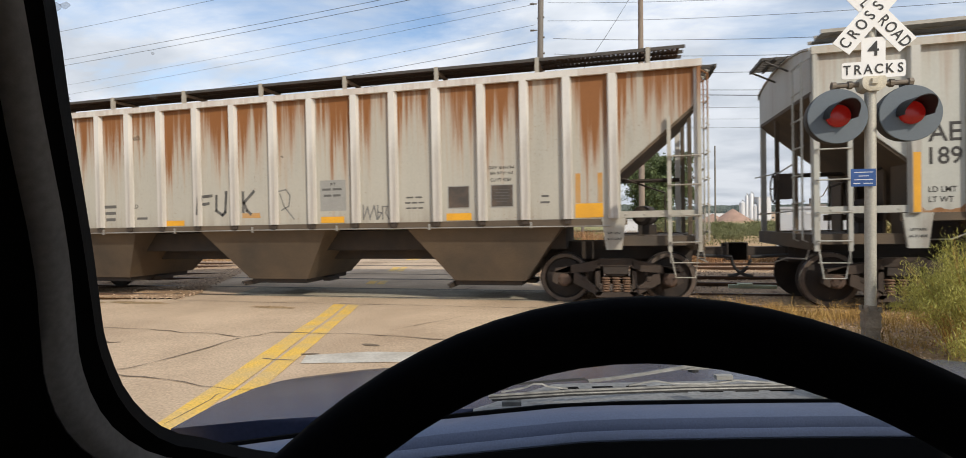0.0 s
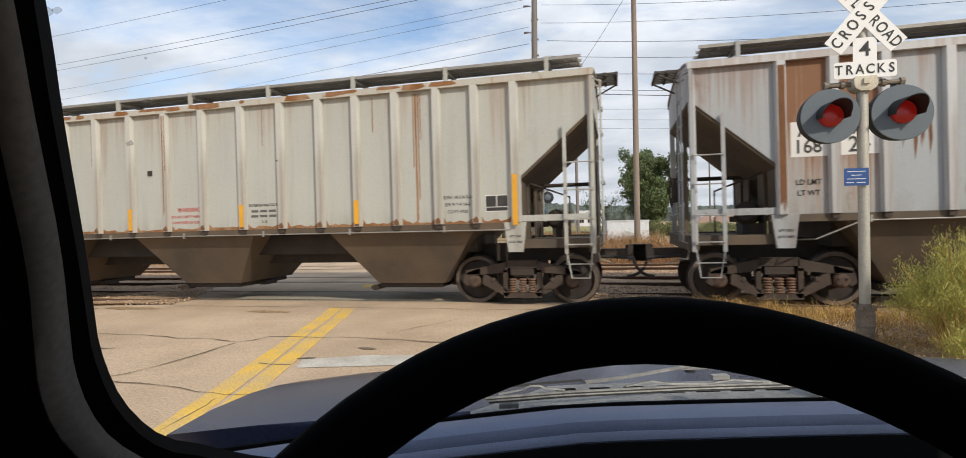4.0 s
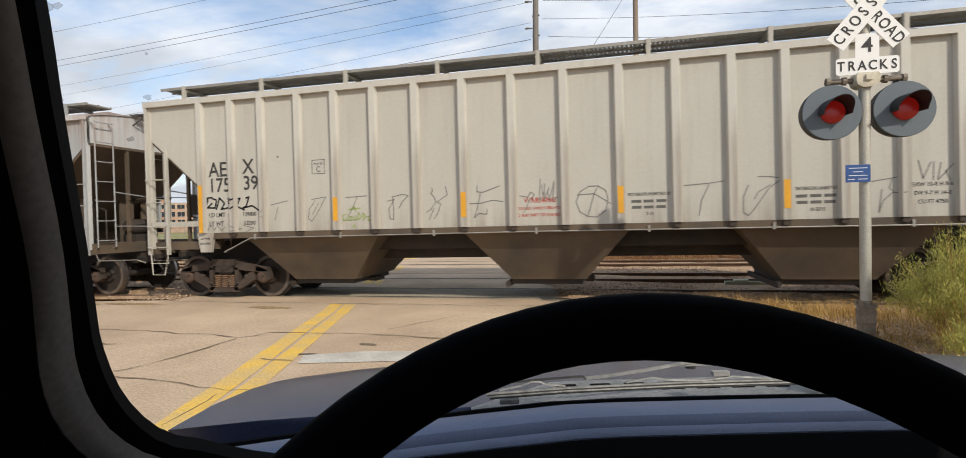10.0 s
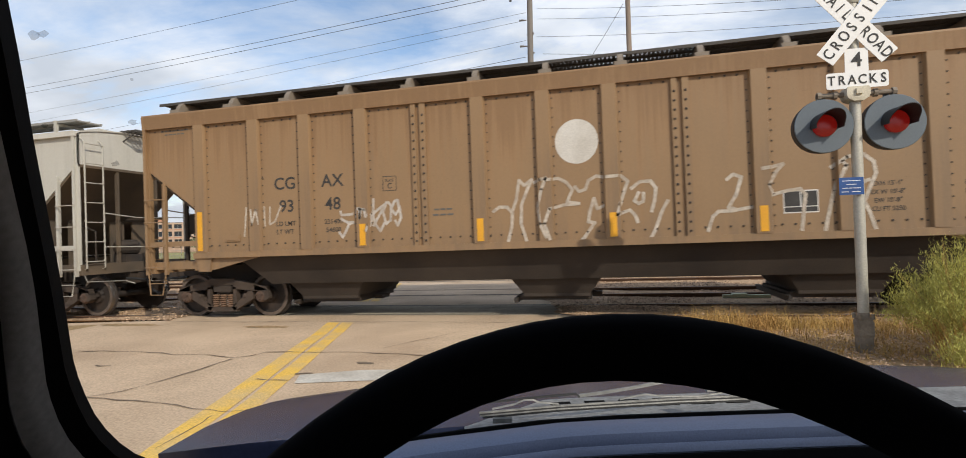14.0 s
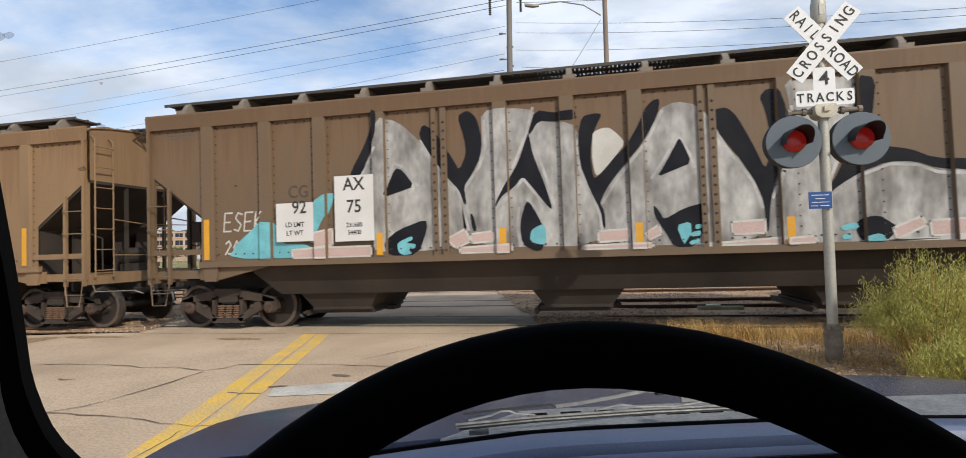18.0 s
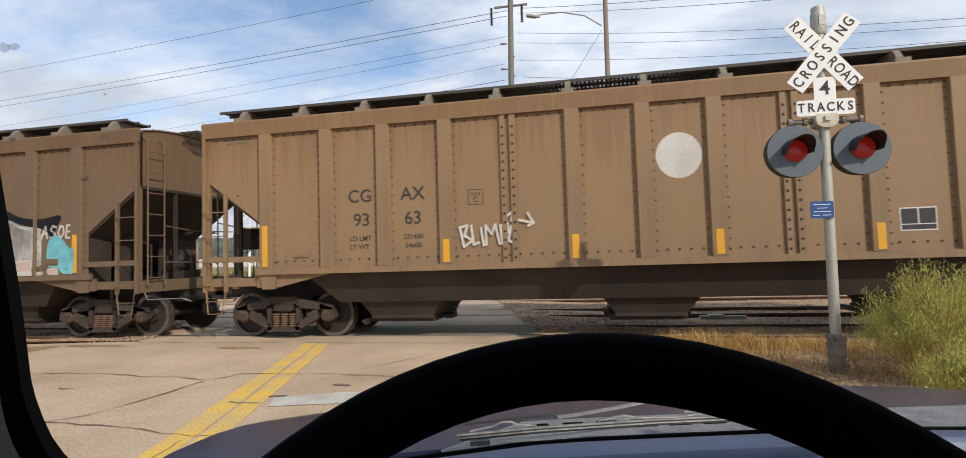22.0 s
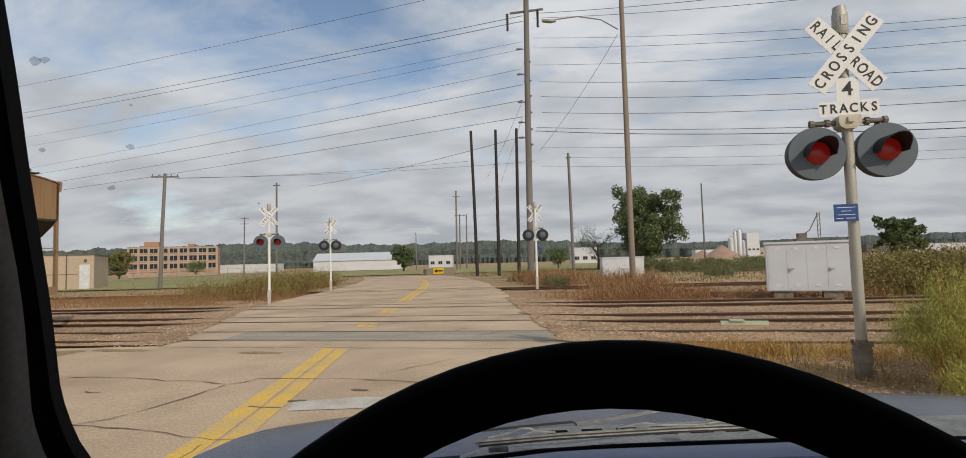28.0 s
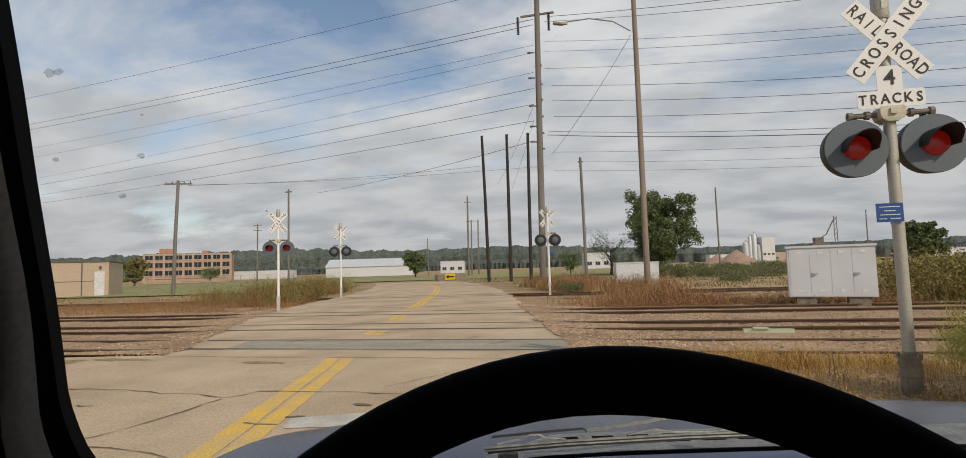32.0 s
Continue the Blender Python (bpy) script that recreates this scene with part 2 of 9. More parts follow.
    low = ranged(sep.outputs["Z"], 1.9, 1.35, 0, 0.45)
    paint = mixed(maths("MULTIPLY", low, ranged(vert, 0.35, 0.65)), paint, (0.16, 0.11, 0.07))
    hsv = nt.new("ShaderNodeHueSaturation")
    lk.new(ranged(fine, 0.3, 0.7, 0.965, 1.035), hsv.inputs["Value"])
    lk.new(paint, hsv.inputs["Color"])
    lk.new(hsv.outputs[0], b.inputs["Base Color"])
    bp = nt.new("ShaderNodeBump")
    bp.inputs["Strength"].default_value, bp.inputs["Distance"].default_value = 0.25, 0.03
    lk.new(noise_at(1.6, 1.0, 3), bp.inputs["Height"])
    lk.new(bp.outputs[0], b.inputs["Normal"])
    return m


RUST = (0.235, 0.088, 0.019)
PAINT = {
    "rusty_white": rusty("rusty_white_paint", (0.44, 0.415, 0.35), RUST, 1.0, 0.12, top=3.0),
    "cream": rusty("cream_paint", (0.46, 0.462, 0.415), RUST, 0.25, 0.08, top=3.6),
    "patchy_grey": rusty("patchy_grey_paint", (0.37, 0.388, 0.395), (0.21, 0.09, 0.032), 0.4, 0.42, top=3.4),
    "clean_beige": rusty("beige_paint", (0.5, 0.48, 0.42), RUST, 0.06, 0.0, top=4.0),
    "tan_brown": rusty("tan_brown_paint", (0.285, 0.178, 0.09), (0.15, 0.085, 0.04), 0.36, 0.12, top=3.3),
    "dark_brown": rusty("dark_brown_paint", (0.165, 0.108, 0.06), (0.1, 0.058, 0.03), 0.36, 0.12, top=3.3),
}
# Lighter copies of the panel paints: the posts' lit faces are put into colour.
POST_PAINT = {
    "rusty_white": rusty("worn_white_post_paint", (0.66, 0.635, 0.585), RUST, 0.2, 0.1, top=3.6),
    "patchy_grey": rusty("pale_grey_post_paint", (0.54, 0.545, 0.54), RUST, 0.25, 0.15, top=3.6),
    "cream": rusty("cream_post_paint", (0.52, 0.51, 0.46), RUST, 0.15, 0.06, top=3.8),
    "clean_beige": rusty("pale_beige_post_paint", (0.55, 0.53, 0.47), RUST, 0.05, 0.0, top=4.0),
}
EAVE_PAINT = {"cream": rusty("rust_washed_eave_paint", (0.5, 0.47, 0.4), (0.36, 0.19, 0.07), 0.75, 0.5, top=4.6)}
# Hopper colours: dirt with the shade under the cars painted in; rust_panel is rust.
HOPPER = {
    "rusty_white": mat("grimy_shaded_hopper", (0.125, 0.09, 0.058), 0.85, scale=1.2, second=(0.06, 0.05, 0.04), amount=0.8, bump=0.05),
    "rust_panel": rusty("rust_run_panel", (0.36, 0.35, 0.33), (0.20, 0.082, 0.028), 0.95, 0.5, top=2.1),
    "tan_brown": mat("dark_shaded_hopper", (0.05, 0.037, 0.027), 0.9, scale=1.2, second=(0.024, 0.018, 0.014), amount=0.8, bump=0.05),
}
M_ROAD = mat("worn_concrete", (0.61, 0.452, 0.303), 0.92, var=0.2, scale=0.55, fine=38, second=(0.41, 0.292, 0.187), amount=0.95, bump=0.3)
M_ROADGREY = mat("grey_crossing_asphalt", (0.43, 0.37, 0.27), 0.9, var=0.3, scale=0.9, fine=30, second=(0.28, 0.25, 0.195), amount=0.9, bump=0.3, stretch=(0.4, 2.2, 1))
M_CRACK = mat("crack_filler", (0.2, 0.15, 0.1), 0.9, scale=3)
M_YELLOW = mat("worn_yellow_paint", (0.8, 0.5, 0.09), 0.85, scale=2.2, fine=45, second=(0.6, 0.43, 0.21), amount=0.95, var=0.2)
M_WHITEPAINT = mat("worn_white_paint", (0.62, 0.58, 0.5), 0.8, scale=2.2, fine=30, second=(0.4, 0.35, 0.28), amount=0.7)
M_SOIL = mat("dry_soil_and_grass", (0.44, 0.285, 0.145), 1.0, var=0.35, scale=0.22, fine=11, second=(0.25, 0.175, 0.08), amount=0.95, bump=0.6)
M_LAWN = mat("far_green_grass", (0.3, 0.275, 0.105), 1.0, var=0.3, scale=0.08, fine=3, second=(0.25, 0.24, 0.09), amount=0.8, bump=0.3)
M_BALLAST = mat("pink_brown_ballast", (0.45, 0.295, 0.17), 0.95, var=0.5, scale=0.55, fine=22, second=(0.27, 0.165, 0.085), amount=0.95, bump=1.0)
M_STONE = mat("ballast_stone", (0.44, 0.305, 0.2), 0.95, scale=3, fine=30, island=0.5, bump=0.2)
M_RAIL = mat("rusty_rail", (0.12, 0.064, 0.036), 0.8, 0.1, scale=2, second=(0.055, 0.034, 0.022), amount=0.8)
M_RAILTOP = mat("worn_rail_head", (0.15, 0.11, 0.085), 0.5, 0.5, scale=3, second=(0.08, 0.055, 0.04))
M_TIE = mat("weathered_tie", (0.13, 0.095, 0.07), 0.95, scale=3, fine=40, stretch=(4, 0.5, 1), second=(0.07, 0.055, 0.045), amount=0.8)
M_BLACKSTEEL = mat("grimy_steel", (0.04, 0.034, 0.03), 0.75, 0.2, scale=3, second=(0.075, 0.052, 0.036), amount=0.7)
M_TRUCKSTEEL = mat("rust_brown_cast_steel", (0.075, 0.053, 0.039), 0.85, 0.1, scale=3, second=(0.032, 0.025, 0.02), amount=0.8)
M_WHEELSTEEL = mat("wheel_steel", (0.027, 0.022, 0.019), 0.75, 0.2, scale=4, second=(0.06, 0.042, 0.032), amount=0.7)
M_RIM = mat("dusty_wheel_rim", (0.15, 0.115, 0.09), 0.7, 0.2, scale=5, second=(0.075, 0.055, 0.042), amount=0.8)
M_SPRING = mat("rusty_spring", (0.21, 0.125, 0.075), 0.85, 0.1, scale=9, second=(0.1, 0.06, 0.04), amount=0.8)
M_BEARING = mat("rust_brown_bearing", (0.115, 0.07, 0.048), 0.85, 0.1, scale=7, second=(0.05, 0.035, 0.027), amount=0.8)
M_TREAD = mat("polished_tread", (0.3, 0.27, 0.24), 0.35, 0.9, scale=5)
M_BRACKET = mat("worn_roof_bracket", (0.23, 0.19, 0.145), 0.7, scale=3, second=(0.13, 0.1, 0.075))
M_DARKROOF = mat("dark_grating", (0.085, 0.076, 0.066), 0.7, 0.3, scale=3)
M_GALV = mat("galvanised_grating", (0.34, 0.33, 0.3), 0.6, 0.4, scale=3, second=(0.22, 0.18, 0.14))
M_STRIPE = mat("orange_yellow_reflector", (0.74, 0.36, 0.02), 0.5, scale=3, var=0.08, second=(0.6, 0.29, 0.03), amount=0.6)
M_LETTER = mat("black_stencil", (0.03, 0.028, 0.026), 0.7, scale=5, second=(0.07, 0.065, 0.06))
M_LETTERRED = mat("red_stencil", (0.45, 0.05, 0.03), 0.7, scale=5)
M_BOARDWHITE = mat("white_panel_paint", (0.72, 0.7, 0.66), 0.6, var=0.03, scale=2, second=(0.6, 0.57, 0.52))
M_SPRAYBLACK = mat("black_spray_paint", (0.009, 0.01, 0.014), 0.75, scale=2, second=(0.022, 0.022, 0.026), amount=0.7, spec=0.2)
M_SPRAYSILVER = mat("silver_spray_paint", (0.2, 0.185, 0.165), 0.55, 0.1, scale=1.8, fine=9, second=(0.55, 0.53, 0.49), amount=1.0, var=0.2, stretch=(1.2, 1, 0.55))
M_SPRAYWHITE = mat("white_spray_paint", (0.62, 0.59, 0.53), 0.6, scale=3, second=(0.45, 0.41, 0.35), amount=0.6)
M_SPRAYCYAN = mat("cyan_spray_paint", (0.19, 0.54, 0.58), 0.6, scale=2.5, second=(0.1, 0.3, 0.34), amount=0.8)
M_SPRAYFAINT = mat("faint_white_spray", (0.52, 0.46, 0.38), 0.7, scale=3, fine=20, second=(0.34, 0.27, 0.2), amount=0.9, var=0.2)
M_SPRAYPALE = mat("thin_white_spray", (0.5, 0.46, 0.41), 0.65, scale=5, fine=20, second=(0.36, 0.3, 0.24), amount=0.9, var=0.2)
M_SPRAYPINK = mat("pink_spray_paint", (0.58, 0.42, 0.37), 0.6, scale=2, second=(0.45, 0.32, 0.27))
M_SPRAYGREY = mat("grey_spray_paint", (0.2, 0.195, 0.18), 0.6, scale=3)
M_SPRAYGREEN = mat("green_spray_paint", (0.32, 0.42, 0.12), 0.6, scale=3)
M_ALU = mat("dull_aluminium", (0.47, 0.45, 0.385), 0.55, 0.3, scale=3, second=(0.35, 0.33, 0.28))
M_SIGNWHITE = mat("white_sign_sheet", (0.8, 0.8, 0.78), 0.5, var=0.02, scale=2, second=(0.72, 0.71, 0.68), bump=0.02)
M_SIGNBLACK = mat("black_sign_ink", (0.02, 0.02, 0.02), 0.6, scale=4, bump=0.02)
M_SIGNBLUE = mat("blue_sign_sheet", (0.015, 0.075, 0.26), 0.5, scale=4, bump=0.02)
M_DISC = mat("grey_blue_disc_paint", (0.105, 0.13, 0.15), 0.55, var=0.05, scale=3, second=(0.09, 0.11, 0.13), bump=0.03)
M_JUNCTION = mat("cream_cast_box", (0.62, 0.57, 0.45), 0.7, scale=6, second=(0.45, 0.4, 0.3), amount=0.7)
M_HOOD = mat("black_visor", (0.018, 0.018, 0.02), 0.55, scale=4)
M_CONCRETE = mat("rough_concrete", (0.29, 0.245, 0.185), 0.95, scale=7, fine=30, second=(0.15, 0.12, 0.09), amount=0.95, bump=0.6)
M_WOODPOLE = mat("weathered_pole", (0.30, 0.24, 0.19), 0.9, scale=1.2, fine=14, stretch=(3, 3, 0.2), second=(0.2, 0.155, 0.12), amount=0.8)
M_GREYPOLE = mat("grey_pole", (0.22, 0.2, 0.18), 0.9, scale=1.2, fine=14, stretch=(3, 3, 0.2), second=(0.14, 0.12, 0.1), amount=0.8)
M_BLACKPOLE = mat("creosote_pole", (0.035, 0.028, 0.026), 0.8, scale=1.5, fine=12, stretch=(3, 3, 0.2))
M_WIRE = mat("dark_wire", (0.05, 0.05, 0.055), 0.6, scale=3, bump=0)
M_COVER = mat("pale_green_cover_paint", (0.5, 0.56, 0.4), 0.7, scale=5, second=(0.36, 0.38, 0.27), amount=0.8)
M_CABINET = mat("white_cabinet_paint", (0.7, 0.72, 0.74), 0.45, 0.1, var=0.03, scale=1.4, second=(0.58, 0.58, 0.57), bump=0.03)
M_BRICK = mat("orange_brick", (0.47, 0.25, 0.155), 0.9, scale=0.4, fine=3, second=(0.4, 0.21, 0.13), bump=0.1)
M_BAND = mat("pale_brick_band", (0.5, 0.36, 0.27), 0.9, scale=0.5)
M_FRAMEWHITE = mat("pale_trim", (0.55, 0.53, 0.49), 0.7, scale=1)
M_BEIGEWALL = mat("beige_block_wall", (0.5, 0.39, 0.29), 0.9, scale=0.6, fine=6, second=(0.44, 0.34, 0.25), bump=0.1)
M_WHITEMETAL = mat("white_sheet_metal", (0.66, 0.67, 0.68), 0.5, 0.1, scale=0.3, fine=4, second=(0.56, 0.57, 0.58), bump=0.03)
M_ROOFDARK = mat("dark_roof", (0.14, 0.13, 0.125), 0.9, scale=0.5)
M_GLASSDARK = mat("dark_window", (0.03, 0.035, 0.04), 0.15, scale=0.5, bump=0)
M_PINKPILE = mat("pink_aggregate", (0.42, 0.27, 0.2), 1.0, scale=0.3, fine=4)
M_SHRUBLEAF = mat("grey_green_shrub_leaf", (0.17, 0.18, 0.075), 0.85, scale=0.8, second=(0.14, 0.14, 0.065), amount=0.8, island=0.4, bump=0)
M_LEAF = mat("tree_leaf", (0.13, 0.17, 0.06), 0.7, scale=0.8, second=(0.07, 0.1, 0.04), amount=0.8, island=0.45, bump=0)
M_BARK = mat("bark", (0.12, 0.095, 0.07), 0.95, scale=2, fine=20, stretch=(3, 3, 0.4))
# Woods of the far ridges, with the haze mixed into their grey-green.
M_HILL = mat("hazy_wooded_ridge", (0.105, 0.125, 0.105), 1.0, var=0.4, scale=0.03, fine=0.22, second=(0.065, 0.082, 0.075), amount=0.9, bump=0)
M_BUSH = mat("yellow_green_weed", (0.45, 0.415, 0.1), 0.85, scale=2, second=(0.3, 0.29, 0.07), amount=0.8, island=0.4, bump=0)
M_DRYWEED = mat("dry_orange_brown_weed", (0.43, 0.245, 0.075), 0.9, scale=2, second=(0.36, 0.25, 0.075), amount=0.8, island=0.4, bump=0)
M_REDWEED = mat("red_brown_weed", (0.33, 0.16, 0.075), 0.9, scale=0.5, second=(0.29, 0.2, 0.08), amount=0.8, island=0.4, bump=0)
M_OLIVEWEED = mat("olive_brown_weed", (0.19, 0.175, 0.045), 0.9, scale=0.3, second=(0.24, 0.145, 0.055), amount=0.7, island=0.45, bump=0)
M_GREENWEED = mat("green_field_weed", (0.17, 0.17, 0.055), 0.9, scale=0.3, second=(0.21, 0.17, 0.075), amount=0.8, island=0.4, bump=0)
M_CARPAINT = mat("dark_blue_car_paint", (0.022, 0.03, 0.066), 0.26, 0.1, var=0.12, scale=5, second=(0.04, 0.047, 0.075), bump=0.015, fine=90, spec=0.55)
# Seal rubber, and the black that stands for shade inside the cab.
M_SEALSHADE = mat("black_seal_and_shade", (0.004, 0.004, 0.004), 0.95, scale=4, fine=200, bump=0.02, spec=0.08)
M_SPRAYSOOT = mat("worn_black_spray", (0.07, 0.068, 0.064), 0.7, scale=6, fine=40, second=(0.16, 0.15, 0.135), amount=0.8)
M_FADEDORANGE = mat("faded_orange_reflector", (0.5, 0.25, 0.06), 0.7, scale=4, second=(0.42, 0.3, 0.17), amount=0.8)
M_FADEDBLACK = mat("faded_black_panel", (0.06, 0.05, 0.042), 0.7, scale=6, second=(0.12, 0.085, 0.06), amount=0.8)
M_PATCHGREY = mat("pale_grey_patch", (0.3, 0.295, 0.27), 0.7, scale=3, second=(0.25, 0.24, 0.22))
M_PRINT = mat("faded_print", (0.12, 0.115, 0.105), 0.8, scale=5)
M_FOOTRUST = mat("dark_rust", (0.18, 0.082, 0.034), 0.9, scale=5, fine=40)
M_DASH = mat("blue_grey_dash_plastic", (0.15, 0.18, 0.265), 0.5, scale=4, fine=300, var=0.1, bump=0.04)
M_TRIM = mat("black_trim_plastic", (0.01, 0.009, 0.01), 0.7, scale=4, fine=250, bump=0.03)
# Pillar trim lightened: the lit band is put into its grey.
M_PILLARLIT = mat("lit_pillar_trim", (0.23, 0.22, 0.215), 0.7, scale=4, fine=250, bump=0.03)
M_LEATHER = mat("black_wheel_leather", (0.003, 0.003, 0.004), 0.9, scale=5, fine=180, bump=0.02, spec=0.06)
M_RUBBER = mat("black_rubber", (0.02, 0.02, 0.02), 0.7, scale=4)
M_WIPER = mat("worn_wiper_metal", (0.22, 0.22, 0.205), 0.5, 0.2, scale=40, second=(0.12, 0.12, 0.115), amount=0.8)
M_COWL = mat("dusty_cowl", (0.25, 0.25, 0.235), 0.7, scale=14, fine=90, second=(0.13, 0.13, 0.13), amount=0.8, var=0.25)
M_DIRT = mat("windscreen_dirt", (0.12, 0.12, 0.12), 0.9, scale=60, bump=0)
M_DIRT.node_tree.nodes["Principled BSDF"].inputs["Alpha"].default_value = 0.22
M_REDFLAG = mat("red_flag_cloth", (0.55, 0.04, 0.03), 0.8, scale=3)
M_ARROW = mat("yellow_arrow_sign", (0.8, 0.5, 0.02), 0.5, scale=3)


def lamp_glass(name, base, strength):
    m = mat(name, base, 0.25, scale=4, bump=0.02)
    b = m.node_tree.nodes["Principled BSDF"]
    b.inputs["Emission Color"].default_value = (1.0, 0.03, 0.02, 1)
    b.inputs["Emission Strength"].default_value = strength
    return m


M_LENSLIT = lamp_glass("lit_red_lens", (0.15, 0.007, 0.007), 0.1)
M_LENSOFF = mat("dark_red_lens", (0.06, 0.01, 0.01), 0.3, scale=4, bump=0.02)


# ---- mesh helpers ----
def box(bm, x0, x1, y0, y1, z0, z1):
    v = [bm.verts.new(p) for p in ((x0, y0, z0), (x1, y0, z0), (x1, y1, z0), (x0, y1, z0), (x0, y0, z1), (x1, y0, z1), (x1, y1, z1), (x0, y1, z1))]
    for f in ((3, 2, 1, 0), (4, 5, 6, 7), (0, 1, 5, 4), (1, 2, 6, 5), (2, 3, 7, 6), (3, 0, 4, 7)):
        bm.faces.new([v[i] for i in f])


def prism(bm, loop, d):
    """A closed loop of points pushed along d."""
    d = Vector(d)
    a = [bm.verts.new(p) for p in loop]
    b = [bm.verts.new(Vector(p) + d) for p in loop]
    n = len(a)
    bm.faces.new(a[::-1])
    bm.faces.new(b)
    for i in range(n):
        bm.faces.new((a[i], a[(i + 1) % n], b[(i + 1) % n], b[i]))


def tube(bm, pts, r, seg=6, r2=None):
    """A round bar along a line of points, tapering from r to r2."""
    pts = [Vector(p) for p in pts]
    rings = []
    for i, p in enumerate(pts):
        d = (pts[min(i + 1, len(pts) - 1)] - pts[max(i - 1, 0)]).normalized()
        u = d.cross(Vector((0, 0, 1)) if abs(d.z) < 0.9 else Vector((1, 0, 0))).normalized()
        w = d.cross(u)
        rr = r if r2 is None else r + (r2 - r) * i / (len(pts) - 1)
        rings.append([bm.verts.new(p + rr * (math.cos(a) * u + math.sin(a) * w)) for a in (2 * math.pi * k / seg for k in range(seg))])
    for a, b in zip(rings, rings[1:]):
        for k in range(seg):
            bm.faces.new((a[k], a[(k + 1) % seg], b[(k + 1) % seg], b[k]))
    bm.faces.new(rings[0][::-1])
    bm.faces.new(rings[-1])


def turned(bm, c, axis, profile, seg=24):
    """A turned solid: profile of (distance along the axis, radius)."""
    axis = Vector(axis).normalized()
    u = axis.cross(Vector((0, 0, 1)) if abs(axis.z) < 0.9 else Vector((1, 0, 0))).normalized()
    w = axis.cross(u)
    rings = []
    for d, r in profile:
        rings.append([bm.verts.new(Vector(c) + d * axis + r * (math.cos(a) * u + math.sin(a) * w)) for a in (2 * math.pi * k / seg for k in range(seg))])
    for a, b in zip(rings, rings[1:]):
        for k in range(seg):
            bm.faces.new((a[k], a[(k + 1) % seg], b[(k + 1) % seg], b[k]))
    bm.faces.new(rings[0][::-1])
    bm.faces.new(rings[-1])


def loft(bm, sections, caps=True, closed=True):
    rings = [[bm.verts.new(p) for p in s] for s in sections]
    n = len(rings[0])
    for a, b in zip(rings, rings[1:]):
        for k in range(n if closed else n - 1):
            bm.faces.new((a[k], a[(k + 1) % n], b[(k + 1) % n], b[k]))
    if caps and closed:
        bm.faces.new(rings[0][::-1])
        bm.faces.new(rings[-1])


def part(name, bm, material, parent=None, label="", smooth=False, at=None):
    bmesh.ops.recalc_face_normals(bm, faces=bm.faces)
    me = bpy.data.meshes.new(name)
    bm.to_mesh(me)
    bm.free()
    me.materials.append(material)
    if smooth:
        me.shade_smooth()
        me.set_sharp_from_angle(angle=radians(38))
    ob = new(name, me)
    if parent:
        ob.parent = parent
    if at is not None:
        ob.matrix_basis = at
    return tagged(ob, label)


def again(ob, m, parent=None):
    """A further part on the same mesh."""
    o = new(ob.name.split(".")[0], ob.data)
    o.parent = parent or ob.parent
    o.matrix_basis = m
    if "label" in ob:
        o["label"] = ob["label"]
    return o


def flat(name, polys, material, parent=None, label=""):
    """Flat faces of paint: each polygon is a list of 3D points."""
    from mathutils.geometry import tessellate_polygon
    verts, faces = [], []
    for poly in polys:
        base = len(verts)
        tris = tessellate_polygon([[Vector(p) for p in poly]])
        verts.extend(poly)
        faces.extend([tuple(base + i for i in t) for t in tris])
    me = bpy.data.meshes.new(name)
    me.from_pydata([tuple(v) for v in verts], [], faces)
    me.materials.append(material)
    ob = new(name, me)
    if parent:
        ob.parent = parent
    return tagged(ob, label)


TEXTS = {}


def lettering(text, size, m, material, parent=None, name="lettering", label="", squeeze=1.0, align="CENTER", depth=0.0015):
    """Letters from the built-in font as a mesh; m places them, their baseline along m's x and up along m's y."""
    key = (text, size, squeeze, align, material.name, depth)
    if key not in TEXTS:
        cu = bpy.data.curves.new("text", "FONT")
        cu.body, cu.size, cu.align_x, cu.align_y, cu.extrude, cu.resolution_u = text, size, align, "CENTER", depth, 3
        cu.offset = size * 0.012
        tmp = bpy.data.objects.new("text", cu)
        me = bpy.data.meshes.new_from_object(tmp)
        bpy.data.objects.remove(tmp)
        me.transform(Matrix.Diagonal((squeeze, 1, 1, 1)))
        me.materials.clear()
        me.materials.append(material)
        TEXTS[key] = me
    ob = new(name, TEXTS[key])
    if parent:
        ob.parent = parent
    ob.matrix_basis = m
    return tagged(ob, label)


def thing(name, m, label, category, group=""):
    ob = new(name)
    ob.empty_display_size = 0.3
    ob.matrix_basis = m
    return tagged(ob, label, category, group)


BM = bmesh.new


